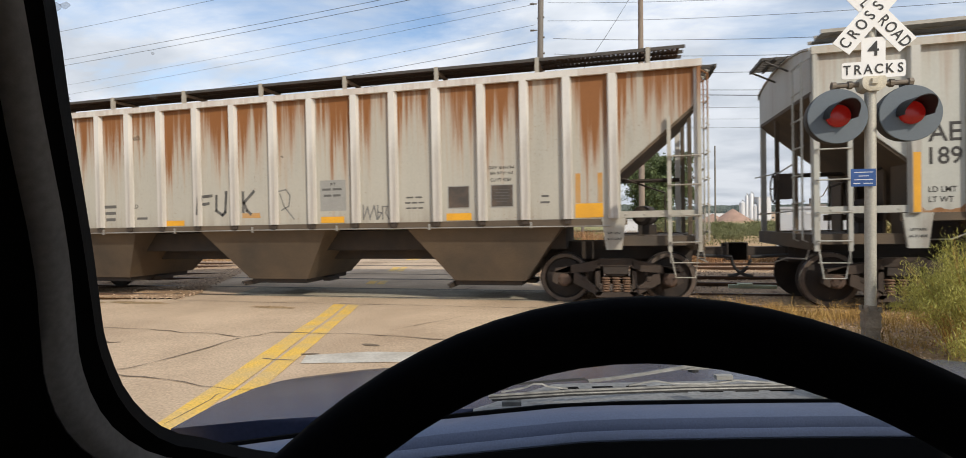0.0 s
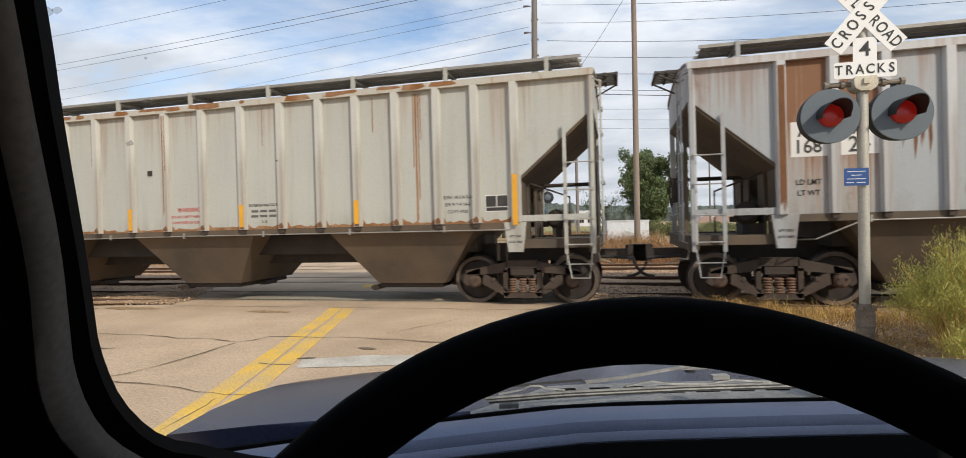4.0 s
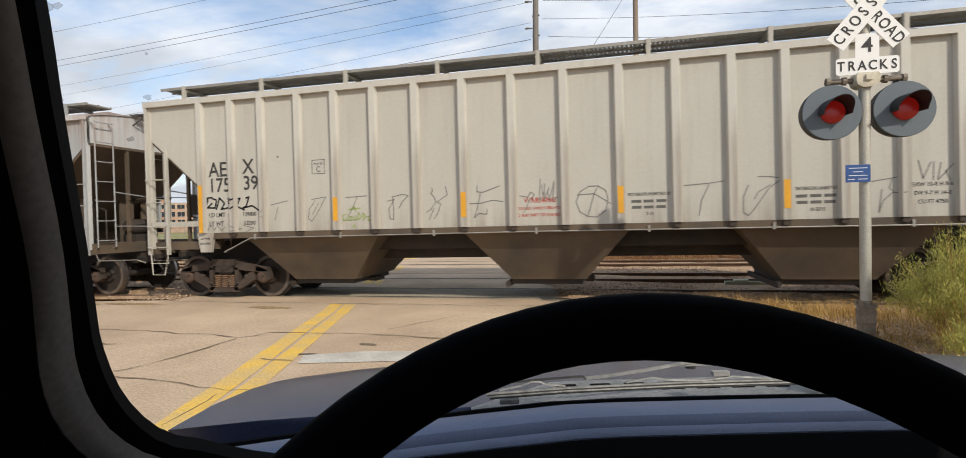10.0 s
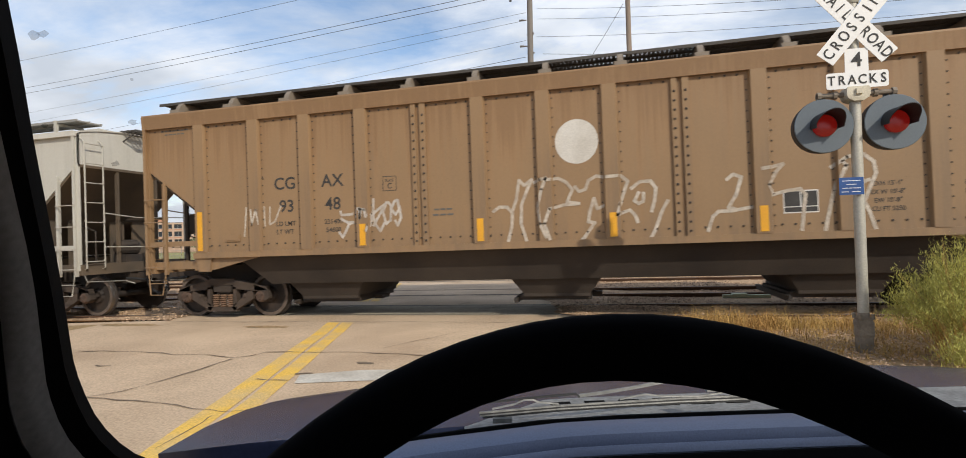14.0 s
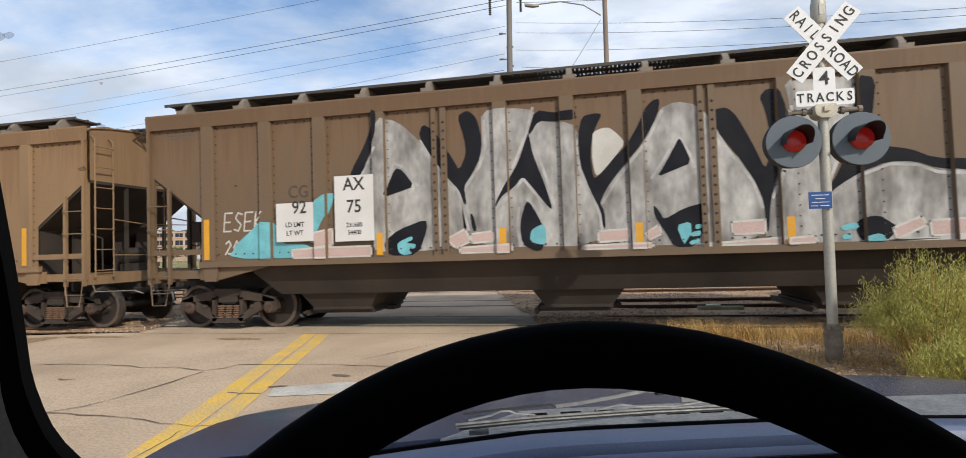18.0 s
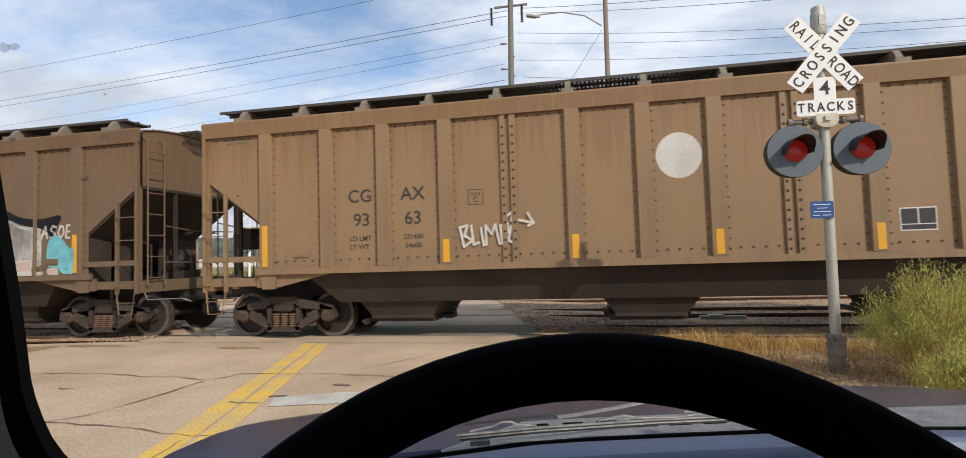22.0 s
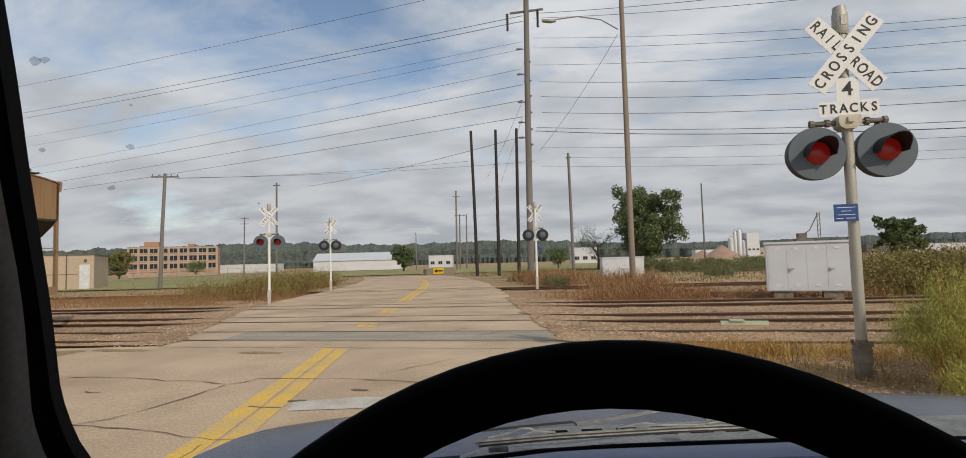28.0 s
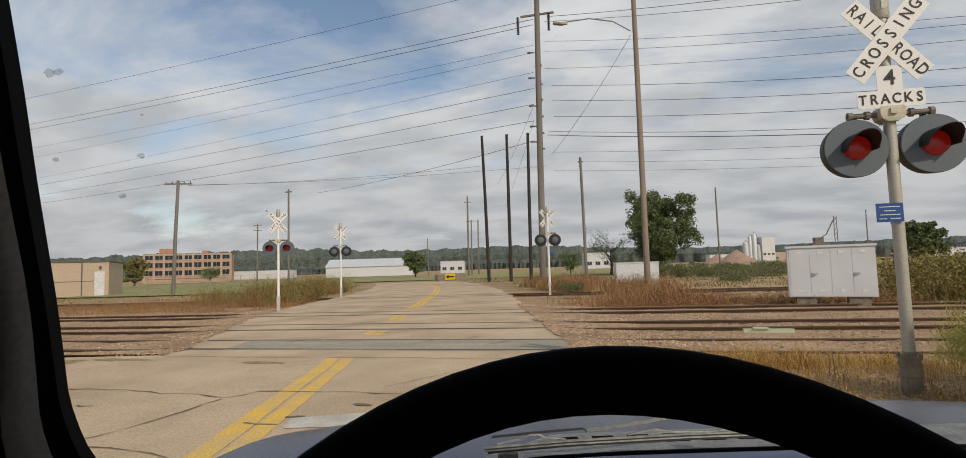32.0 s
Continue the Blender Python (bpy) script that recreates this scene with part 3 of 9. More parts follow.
# ---- ground, road, tracks ----
def build_ground():
    def steps(fine_lo, fine_hi, d, far):
        out = list(np.arange(fine_lo, fine_hi + 1e-6, d))
        k, s = fine_hi, d
        while k < far:
            s *= 1.35
            k += s
            out.append(k)
        k, s = fine_lo, d
        while k > -far:
            s *= 1.35
            k -= s
            out.insert(0, k)
        return out
    xs, ys = steps(-16, 14, 0.4, 3200), steps(-2, 24, 0.4, 3200)
    verts = []
    for y in ys:
        for x in xs:
            d = abs(x - road_x(y, -0.5))
            rough = 0.0 if d < 6.0 and y < 9 else 0.05 * noise.noise((x * 0.6, y * 0.6, 0)) + 0.03 * noise.noise((x * 2, y * 2, 3))
            flat_far = 1.0 if math.hypot(x, y) < 300 else 0.0
            verts.append((x, y, (ground_z(x, y) + rough) * flat_far + (1 - flat_far) * -0.6 - 0.05))
    w = len(xs)
    faces = [(j * w + i, j * w + i + 1, (j + 1) * w + i + 1, (j + 1) * w + i) for j in range(len(ys) - 1) for i in range(w - 1)]
    me = bpy.data.meshes.new("ground")
    me.from_pydata(verts, [], faces)
    me.materials.append(M_SOIL)
    me.shade_smooth()
    tagged(new("ground", me), "dry soil and sparse grass around the tracks", "ground", kind="structure")


def strip(name, y0, y1, offs0, offs1, z, material, step=0.5, thick=0.0, wob=0.0):
    """A strip along the road between two offsets from the yellow line."""
    bm = BM()
    n = max(1, int((y1 - y0) / step))
    rows = []
    for i in range(n + 1):
        y = y0 + (y1 - y0) * i / n
        left = offs0(y) if callable(offs0) else offs0
        right = offs1(y) if callable(offs1) else offs1
        a = road_x(y, left) + wob * noise.noise((y * 0.7, left * 0.3, 1))
        b = road_x(y, right) + wob * noise.noise((y * 0.7, right, 2))
        rows.append((bm.verts.new((a, y, G * a + z)), bm.verts.new((b, y, G * b + z))))
    for p, q in zip(rows, rows[1:]):
        bm.faces.new((p[0], p[1], q[1], q[0]))
    if thick:
        ret = bmesh.ops.extrude_face_region(bm, geom=list(bm.faces))
        for v in ret["geom"]:
            if isinstance(v, bmesh.types.BMVert):
                v.co.z -= thick
    return part(name, bm, material)


def build_road():
    road = strip("road", -30, 60, road_left, road_right, 0.0, M_ROAD, 0.5, 0.12, 0.3)
    tagged(road, "worn tan concrete road with cracks and patches", "road", kind="structure")
    strip_far = strip("road", 60, 69, -6.6, 4.7, 0.0, M_ROAD, 4, 0.12, 0.2)
    tagged(strip_far, "worn tan road beyond the crossing", "road", kind="structure")
    for y0, y1 in ((-12, 9.25), (12.5, 13.3), (16.0, 17.6), (21.0, 64)):
        for off, hw in ((0.05, 0.125), (0.34, 0.11)):
            tagged(strip("yellow_line", y0, y1, lambda y: off - hw - (0.032 * (y - 6.0) if y < 9.5 else 0.2), lambda y: off + hw - (0.032 * (y - 6.0) if y < 9.5 else 0.2), 0.006, M_YELLOW, 0.15, 0.0, 0.035),
                   "worn yellow centre line on the road", "road marking", "double yellow line", "structure")
    bm = BM()
    pts = [(-3.57, 5.55), (-2.92, 5.83), (-2.43, 5.9), (1.0, 6.6), (1.1, 6.1), (-2.57, 5.41), (-3.42, 5.2)]
    bm.faces.new([bm.verts.new((x, y, G * x + 0.007)) for x, y in pts])
    tagged(part("stop_line", bm, M_WHITEPAINT), "worn white stop line before the crossing", "road marking", kind="structure")
    rng = random.Random(5)

    def crack(pts, w):
        verts, faces = [], []
        fine = []
        for (x0, y0), (x1, y1) in zip(pts, pts[1:]):
            n = max(2, int(math.hypot(x1 - x0, y1 - y0) / 0.22))
            for i in range(n):
                fine.append((x0 + (x1 - x0) * i / n + rng.uniform(-0.03, 0.03), y0 + (y1 - y0) * i / n + rng.uniform(-0.035, 0.035)))
        fine.append(pts[-1])
        for i, (x, y) in enumerate(fine):
            k = 0.6 * w * rng.uniform(0.2, 1.5)
            a, b = fine[max(i - 1, 0)], fine[min(i + 1, len(fine) - 1)]
            d = Vector((b[0] - a[0], b[1] - a[1])).normalized() * k
            verts += [(x + d.y, y - d.x, G * x + 0.009), (x - d.y, y + d.x, G * x + 0.009)]
        faces = [(2 * i, 2 * i + 2, 2 * i + 3, 2 * i + 1) for i in range(len(fine) - 1)]
        me = bpy.data.meshes.new("crack")
        me.from_pydata(verts, [], faces)
        me.materials.append(M_CRACK)
        tagged(new("crack", me), "dark crack in the concrete", "crack", "road cracks", "structure")

    crack([(-9.6, 6.5), (-7.58, 6.55), (-6.93, 6.6), (-6.16, 6.44), (-5.62, 6.43), (-5.03, 6.27), (-4.92, 6.45), (-4.81, 6.71), (-4.3, 6.7), (-3.4, 6.79), (-2.43, 6.62), (-0.5, 6.9), (1.0, 7.2)], 0.02)
    crack([(-5.03, 6.27), (-5.07, 5.69), (-5.11, 5.15), (-5.21, 4.71), (-5.5, 4.3)], 0.02)
    crack([(-6.5, 4.5), (-4.96, 4.42), (-4.45, 4.4), (-3.91, 4.3), (-3.55, 4.24), (-3.2, 4.28)], 0.02)
    crack([(-3.41, 3.42), (-3.51, 3.96), (-3.55, 4.12)], 0.014)
    crack([(-4.0, 5.33), (-3.8, 5.29), (-3.57, 5.31)], 0.022)
    crack([(-3.65, 5.6), (-3.45, 5.63)], 0.03)
    crack([(-6.75, 5.72), (-6.5, 5.74)], 0.03)
    crack([(-3.2, 7.05), (-2.9, 7.6), (-2.5, 8.3)], 0.01)
    for k in range(16):
        y = rng.uniform(12.2, 30.0)
        x = road_x(y, rng.uniform(-4.0, 1.5))
        crack([(x, y), (x + rng.uniform(0.6, 1.6), y + rng.uniform(-0.15, 0.15)), (x + rng.uniform(2.0, 3.6), y + rng.uniform(-0.3, 0.3))], rng.uniform(0.012, 0.03))
    for x, y in ((-6.4, 10.7), (-4.6, 10.8), (-2.9, 10.75), (-7.6, 11.3), (-3.8, 11.3)):
        crack([(x, y), (x + 0.35, y + 0.45), (x + 0.5, y + 0.9)], 0.02)
    crack([(-9.0, 9.3), (-5, 9.32), (1.4, 9.3)], 0.02)
    crack([(-12.0, 21.6), (-4, 21.9)], 0.03)
    for x, y, rx, ry in ((-11.2, 8.4, 1.6, 0.45), (-9.6, 8.9, 0.7, 0.16), (-6.3, 8.75, 0.5, 0.12), (0.6, 8.3, 0.6, 0.5)):
        bm = BM()
        bm.faces.new([bm.verts.new((x + rx * math.cos(a) * rng.uniform(0.7, 1.25), y + ry * math.sin(a) * rng.uniform(0.6, 1.3), G * x + 0.006)) for a in np.linspace(0, 6.1, 26)])
        tagged(part("dirt_patch", bm, M_SOIL), "brown dirt washed over the concrete", "dirt", "road dirt", "structure")
    for x, y, sx in ((-3.05, 6.17, 0.13), (-8.9, 5.5, 0.2)):
        bm = BM()
        bm.faces.new([bm.verts.new((x + sx * math.cos(a) * rng.uniform(0.8, 1.2), y + 0.05 * math.sin(a) * rng.uniform(0.7, 1.3), G * x + 0.009)) for a in np.linspace(0, 6.0, 12)])
        tagged(part("patch", bm, M_CRACK), "dark pothole patch in the concrete", "patch", "road patches", "structure")


TRACKS = (10.97, 14.45, 18.9, 30.5)


def build_tracks():
    for k, yc in enumerate(TRACKS):
        xl, xr = road_x(yc, road_left(yc) + 0.3), road_x(yc, 5.0)
        # bed of ballast of the far track
        for a, b in ((-130, xl), (xr, 90)) if k == 3 else ():
            bm = BM()
            n = int(abs(b - a) / 1.0)
            rows = []
            for i in range(n + 1):
                x = a + (b - a) * i / n
                row = []
                for dy, z in ((-2.3, -0.12), (-1.5, -0.075), (-0.6, -0.065), (0.6, -0.065), (1.5, -0.075), (2.3, -0.12)):
                    row.append(bm.verts.new((x, yc + dy + 0.15 * noise.noise((x, dy, k)), G * x + z - 0.043 + 0.035 * noise.noise((x * 1.7, dy * 3, k)))))
                rows.append(row)
            for p, q in zip(rows, rows[1:]):
                for j in range(5):
                    bm.faces.new((p[j], q[j], q[j + 1], p[j + 1]))
            tagged(part("track_bed", bm, M_BALLAST), "pinkish grey crushed stone under the rails", "track bed", "track beds", "structure")
        # rails
        for s in (-1, 1):
            y = yc + s * 0.7525
            rail = thing("rail", pose(0, 0, 0), "rusty steel rail with a worn head", "rail", "railway rails")
            rail["kind"] = "structure"
            bm = BM()
            for (y0, y1, z0, z1) in ((-0.07, 0.07, -0.17, -0.155), (-0.009, 0.009, -0.155, -0.035), (-0.036, 0.036, -0.035, -0.004)):
                loop = [(-130, y + y0, G * -130 + z0), (-130, y + y1, G * -130 + z0), (-130, y + y1, G * -130 + z1), (-130, y + y0, G * -130 + z1)]
                prism(bm, loop, (220, 0, G * 220))
            part("rail_body", bm, M_RAIL, rail)
            bm = BM()
            prism(bm, [(-130, y - 0.03, G * -130 - 0.004), (-130, y + 0.03, G * -130 - 0.004), (-130, y + 0.026, G * -130 + 0.002), (-130, y - 0.026, G * -130 + 0.002)], (220, 0, G * 220))
            part("rail_head", bm, M_RAILTOP, rail)
            # gap beside the rail in the road
            bm = BM()
            yy = y - s * 0.075
            prism(bm, [(xl - 0.3, yy - 0.03, G * xl + 0.006), (xr + 0.3, yy - 0.03, G * xr + 0.006), (xr + 0.3, yy + 0.03, G * xr + 0.006), (xl - 0.3, yy + 0.03, G * xl + 0.006)], (0, 0, 0.003))
            tagged(part("flangeway", bm, M_BLACKSTEEL), "dark gap beside the rail in the crossing", "gap", "rail gaps", "structure")
        # worn asphalt or panels in the crossing
        def quad(name, y0, y1, z, material, label):
            bm = BM()
            n = 16
            rows = []
            for i in range(n + 1):
                y = y0 + (y1 - y0) * i / n * 1.0
                rows.append([bm.verts.new((road_x(y, o), y, G * road_x(y, o) + z)) for o in (-3.0, -1.5, 0, 3, 5.1)])
            for p, q in zip(rows, rows[1:]):
                for j in range(4):
                    bm.faces.new((p[j], p[j + 1], q[j + 1], q[j]))
            tagged(part(name, bm, material), label, "road surface", "crossing surfaces", "structure")
        if k == 0:
            quad("crossing_surface", yc - 0.8, yc + 0.82, 0.004, M_ROADGREY, "grey worn asphalt between the rails of the crossing")
        # ties
        bm = BM()
        box(bm, -0.115, 0.115, -1.3, 1.3, -0.26, -0.115)
        tie = None
        bulk = []
        rng = random.Random(k)
        for a, b in ((-60, xl - 0.4), (xr + 0.4, 60)):
            x = a
            while x < b:
                near = k < 3 and (xr < x < xr + 14 or xl - 12 < x < xl)
                m = pose(x + rng.uniform(-0.03, 0.03), yc + rng.uniform(-0.06, 0.06), G * x + rng.uniform(-0.012, 0.012), 0, 0, rng.uniform(-1.5, 1.5))
                if near:
                    if tie is None:
                        bed = thing("cross_ties", pose(0, 0, 0), "weathered wooden ties under the rails", "railway ties", "railway ties")
                        bed["kind"] = "structure"
                        tie = part("tie", bm, M_TIE, bed, at=m)
                    else:
                        again(tie, m)
                else:
                    bulk.append(m)
                x += 0.56
        verts, faces = [], []
        for m in bulk:
            o = len(verts)
            verts += [tuple(m @ Vector(p)) for p in ((-0.115, -1.3, -0.11), (0.115, -1.3, -0.11), (0.115, 1.3, -0.11), (-0.115, 1.3, -0.11),
                                                       (-0.115, -1.3, -0.22), (0.115, -1.3, -0.22), (0.115, 1.3, -0.22), (-0.115, 1.3, -0.22))]
            faces += [(o, o + 1, o + 2, o + 3), (o, o + 4, o + 5, o + 1), (o + 1, o + 5, o + 6, o + 2), (o + 2, o + 6, o + 7, o + 3), (o + 3, o + 7, o + 4, o)]
        me = bpy.data.meshes.new("far_ties")
        me.from_pydata(verts, [], faces)
        me.materials.append(M_TIE)
        tagged(new("far_ties", me), "weathered wooden ties of the track", "railway ties", "railway ties", "stuff")
    # the ballast of the three near tracks, on either side of the road
    for side in (-1, 1):
        verts, faces = [], []
        ys = np.arange(9.15, 22.6, 0.2)
        us = [0.0, 0.15, 0.35, 0.6, 0.9, 1.25]
        while us[-1] < 110:
            us.append(us[-1] + max(0.3, 0.055 * us[-1]))
        for y in ys:
            e = road_x(y, road_right(y)) - 0.25 if side > 0 else road_x(y, road_left(y)) + 0.25
            for u in us:
                x = e + side * (u + 0.3 * noise.noise((y * 1.3, 8 * side, u)) * (1 if u < 2 else 0))
                verts.append((x, y, yard_z(x, y)))
        w = len(us)
        for j in range(len(ys) - 1):
            for i in range(w - 1):
                f = (j * w + i, j * w + i + 1, (j + 1) * w + i + 1, (j + 1) * w + i)
                faces.append(f if side > 0 else f[::-1])
        me = bpy.data.meshes.new("track_bed")
        me.from_pydata(verts, [], faces)
        me.materials.append(M_BALLAST)
        me.shade_smooth()
        tagged(new("track_bed", me), "pinkish grey crushed stone around the rails", "track bed", "track beds", "structure")
    # a switch machine between two tracks
    bm = BM()
    box(bm, 2.4, 3.4, 13.2, 13.3, -0.14, 0.02)
    box(bm, 2.6, 2.9, 13.16, 13.34, 0.02, 0.05)
    tagged(part("switch_cover", bm, M_COVER), "pale green worn cover plate beside the rails", "cover plate")


def build_stones():
    """Loose stones of the ballast, right and left of the road."""
    rng = random.Random(11)
    verts, faces = [], []
    ico = [(0, 0, 0.9), (0.9, 0, 0.1), (0.28, 0.85, 0.1), (-0.73, 0.53, 0.0), (-0.73, -0.53, 0.1), (0.28, -0.85, 0.0), (0, 0, -0.4)]
    tri = [(0, 1, 2), (0, 2, 3), (0, 3, 4), (0, 4, 5), (0, 5, 1), (6, 2, 1), (6, 3, 2), (6, 4, 3), (6, 5, 4), (6, 1, 5)]
    rails = [t + d for t in TRACKS[:3] for d in (-0.7525, 0.7525)]
    for n in range(34000):
        close = n % 9 == 0
        y = rng.uniform(5.6, 9.2) if close else rng.uniform(9.2, 21.8)
        if not close and min(abs(y - q) for q in rails) < 0.1:
            continue
        side = close or rng.random() < 0.66
        x = road_x(y, road_right(y)) - 0.25 + abs(rng.gauss(0, 5.5)) if side else road_x(y, road_left(y)) + 0.3 - abs(rng.gauss(0, 6.5))
        if close:
            x = road_x(y, 5.5) + abs(rng.gauss(0, 2.2))
        if not close and noise.noise((x * 0.5, y * 0.9, 3)) < rng.uniform(-0.35, 0.3):
            continue
        r = rng.uniform(0.008, 0.02) if close else rng.uniform(0.014, 0.038)
        z0 = ground_z(x, y) - 0.035 if close else yard_z(x, y)
        o = len(verts)
        a = rng.uniform(0, 6.3)
        for p in ico:
            px, py = p[0] * math.cos(a) - p[1] * math.sin(a), p[0] * math.sin(a) + p[1] * math.cos(a)
            verts.append((x + px * r * rng.uniform(0.7, 1.4), y + py * r, z0 + p[2] * r * rng.uniform(0.6, 1.1)))
        faces += [tuple(o + i for i in t) for t in tri]
    me = bpy.data.meshes.new("ballast_stones")
    me.from_pydata(verts, [], faces)
    me.materials.append(M_STONE)
    tagged(new("ballast_stones", me), "loose pinkish grey ballast stones beside the rails", "stones", kind="stuff")


def build_lawn():
    """Green grass beyond the tracks, on both sides of the far road and past its end."""
    for x0, x1, y0, y1 in ((-150.0, -9.5, 44.0, 79.0), (-150.0, 60.0, 79.5, 170.0)):
        rows = []
        bm = BM()
        for j in range(13):
            y = y0 + (y1 - y0) * j / 12
            right = road_x(y, x1) if x1 < 0 else x1
            rows.append([bm.verts.new((x, y, G * x + 0.05 + 0.05 * noise.noise((x * 0.2, y * 0.2, 7)))) for x in np.linspace(x0, right, 24)])
        for p, q in zip(rows, rows[1:]):
            for k in range(23):
                bm.faces.new((p[k], p[k + 1], q[k + 1], q[k]))
        tagged(part("grass_field", bm, M_LAWN, smooth=True), "short green grass beyond the tracks", "grass", kind="structure")


build_ground()
build_lawn()
build_road()
build_tracks()
build_stones()


# ---- the train ----
HALF = 1.63          # half width over the side sheets' posts
TRAIN_Y = 10.97
RIB_POSTS = (1.36, 2.1, 2.8, 3.63, 4.42, 5.23, 6.07, 6.98, 7.88, 8.8, 9.73, 10.63, 11.48, 12.26, 13.07, 13.88, 14.6, 15.32)
WHITE_POSTS = RIB_POSTS[:10] + (9.66, 10.6, 11.39, 12.24, 13.1, 13.88, 14.63, 15.4)
FLAT_POSTS = (1.37, 2.65, 3.8, 5.0, 7.3, 8.48, 9.62, 11.95, 13.14, 14.37, 15.56)
SPLICES = (6.17, 10.77)
SHARED = {}


def shared(key, make, material, smooth=False):
    """One mesh for alike parts."""
    if key not in SHARED:
        bm = BM()
        make(bm)
        ob = part(key, bm, material, smooth=smooth)
        SHARED[key] = ob.data
        bpy.data.objects.remove(ob)
    return SHARED[key]


def put(name, mesh, m, parent, label=""):
    o = new(name, mesh)
    o.parent = parent
    o.matrix_basis = m
    return tagged(o, label)


def wheelset_mesh():
    if "wheelset" in SHARED:
        return SHARED["wheelset"]
    bm = BM()
    R = 0.457
    tube(bm, [(0, -0.98, 0), (0, 0.98, 0)], 0.075, 12)
    for s in (-1, 1):
        turned(bm, (0, s * 0.69, 0), (0, s, 0), [(-0.01, 0.12), (-0.01, R - 0.09), (-0.02, R - 0.07), (-0.02, R + 0.028), (0.012, R + 0.026), (0.025, R), (0.115, R - 0.006),
                                            (0.115, R - 0.075), (0.05, R - 0.10), (0.06, 0.17), (0.12, 0.14), (0.12, 0.085)], 36)
        for k in range(3):
            a = 2.1 * k
            turned(bm, (0.06 * math.cos(a), s * 0.96, 0.06 * math.sin(a)), (0, s, 0), [(0, 0.016), (0.03, 0.016)], 6)
    me = part("wheelset", bm, M_WHEELSTEEL, smooth=True)
    data = me.data
    bpy.data.objects.remove(me)
    data.materials.append(M_TREAD)
    data.materials.append(M_RIM)
    for p in data.polygons:
        r = math.hypot(p.center.x, p.center.z)
        if R - 0.012 < r < R + 0.02 and abs(p.normal.y) < 0.7:
            p.material_index = 1
        elif R - 0.07 < r < R - 0.02 and abs(p.center.y) > 0.78:
            p.material_index = 2
    SHARED["wheelset"] = data
    return data


def side_frame(bm):
    t = 0.13
    for s in (-1, 1):
        prism(bm, [(s * 0.28, 0, 0.62), (s * 0.28, 0, 0.82), (s * 0.75, 0, 0.72), (s * 1.10, 0, 0.60), (s * 1.14, 0, 0.42), (s * 1.04, 0, 0.36), (s * 0.98, 0, 0.56), (s * 0.74, 0, 0.58)], (0, t, 0))
        prism(bm, [(s * 0.74, 0, 0.58), (s * 0.76, 0, 0.40), (s * 0.5, 0, 0.26), (s * 0.3, 0, 0.16), (s * 0.22, 0, 0.24), (s * 0.46, 0, 0.40), (s * 0.64, 0, 0.56)], (0, t, 0))
        prism(bm, [(s * 0.28, 0, 0.24), (s * 0.36, 0, 0.30), (s * 0.36, 0, 0.66), (s * 0.28, 0, 0.66)], (0, t, 0))
        prism(bm, [(s * 0.80, 0.0, 0.58), (s * 1.08, 0.0, 0.58), (s * 1.08, 0.0, 0.66), (s * 0.80, 0.0, 0.70)], (0, t, 0))
        turned(bm, (s * 0.56, -0.015, 0.47), (0, 1, 0), [(0, 0.03), (0.02, 0.05), (0.12, 0.05)], 10)
    prism(bm, [(-0.36, 0, 0.14), (0.36, 0, 0.14), (0.36, 0, 0.24), (-0.36, 0, 0.24)], (0, t, 0))
    prism(bm, [(-0.3, 0, 0.70), (0.3, 0, 0.70), (0.3, 0, 0.84), (-0.3, 0, 0.84)], (0, t, 0))


def bearing_cap(bm):
    turned(bm, (0, -0.06, 0), (0, 1, 0), [(0, 0.05), (0.01, 0.1), (0.03, 0.115), (0.05, 0.13), (0.2, 0.135)], 18)
    for k in range(3):
        a = 0.5 + 2.094 * k
        turned(bm, (0.065 * math.cos(a), -0.05, 0.065 * math.sin(a)), (0, -1, 0), [(0, 0.02), (0.03, 0.018)], 6)


def brake_shoe(bm):
    prism(bm, [(-0.05, 0, -0.2), (0.05, 0, -0.16), (0.08, 0, 0.0), (0.05, 0, 0.2), (-0.03, 0, 0.2)], (0, 0.12, 0))
    box(bm, -0.12, 0.0, 0.02, 0.08, -0.05, 0.05)


def spring(bm):
    prof = []
    for k in range(6):
        z = k * 0.045
        prof += [(z, 0.05), (z + 0.014, 0.078), (z + 0.026, 0.078), (z + 0.04, 0.05)]
    turned(bm, (0, 0, 0.235), (0, 0, 1), prof, 12)


def bolster(bm):
    box(bm, -0.22, 0.22, -1.12, 1.12, 0.56, 0.72)
    box(bm, -0.2, 0.2, -0.3, 0.3, 0.72, 0.86)
    for s in (-1, 1):
        box(bm, -0.16, 0.16, s * 1.0 - 0.08, s * 1.0 + 0.08, 0.52, 0.70)
        for d in (-1, 1):
            box(bm, d * 0.42, d * 0.5, s * 0.78 - 0.07, s * 0.78 + 0.07, 0.32, 0.6)


WHEELSETS = []


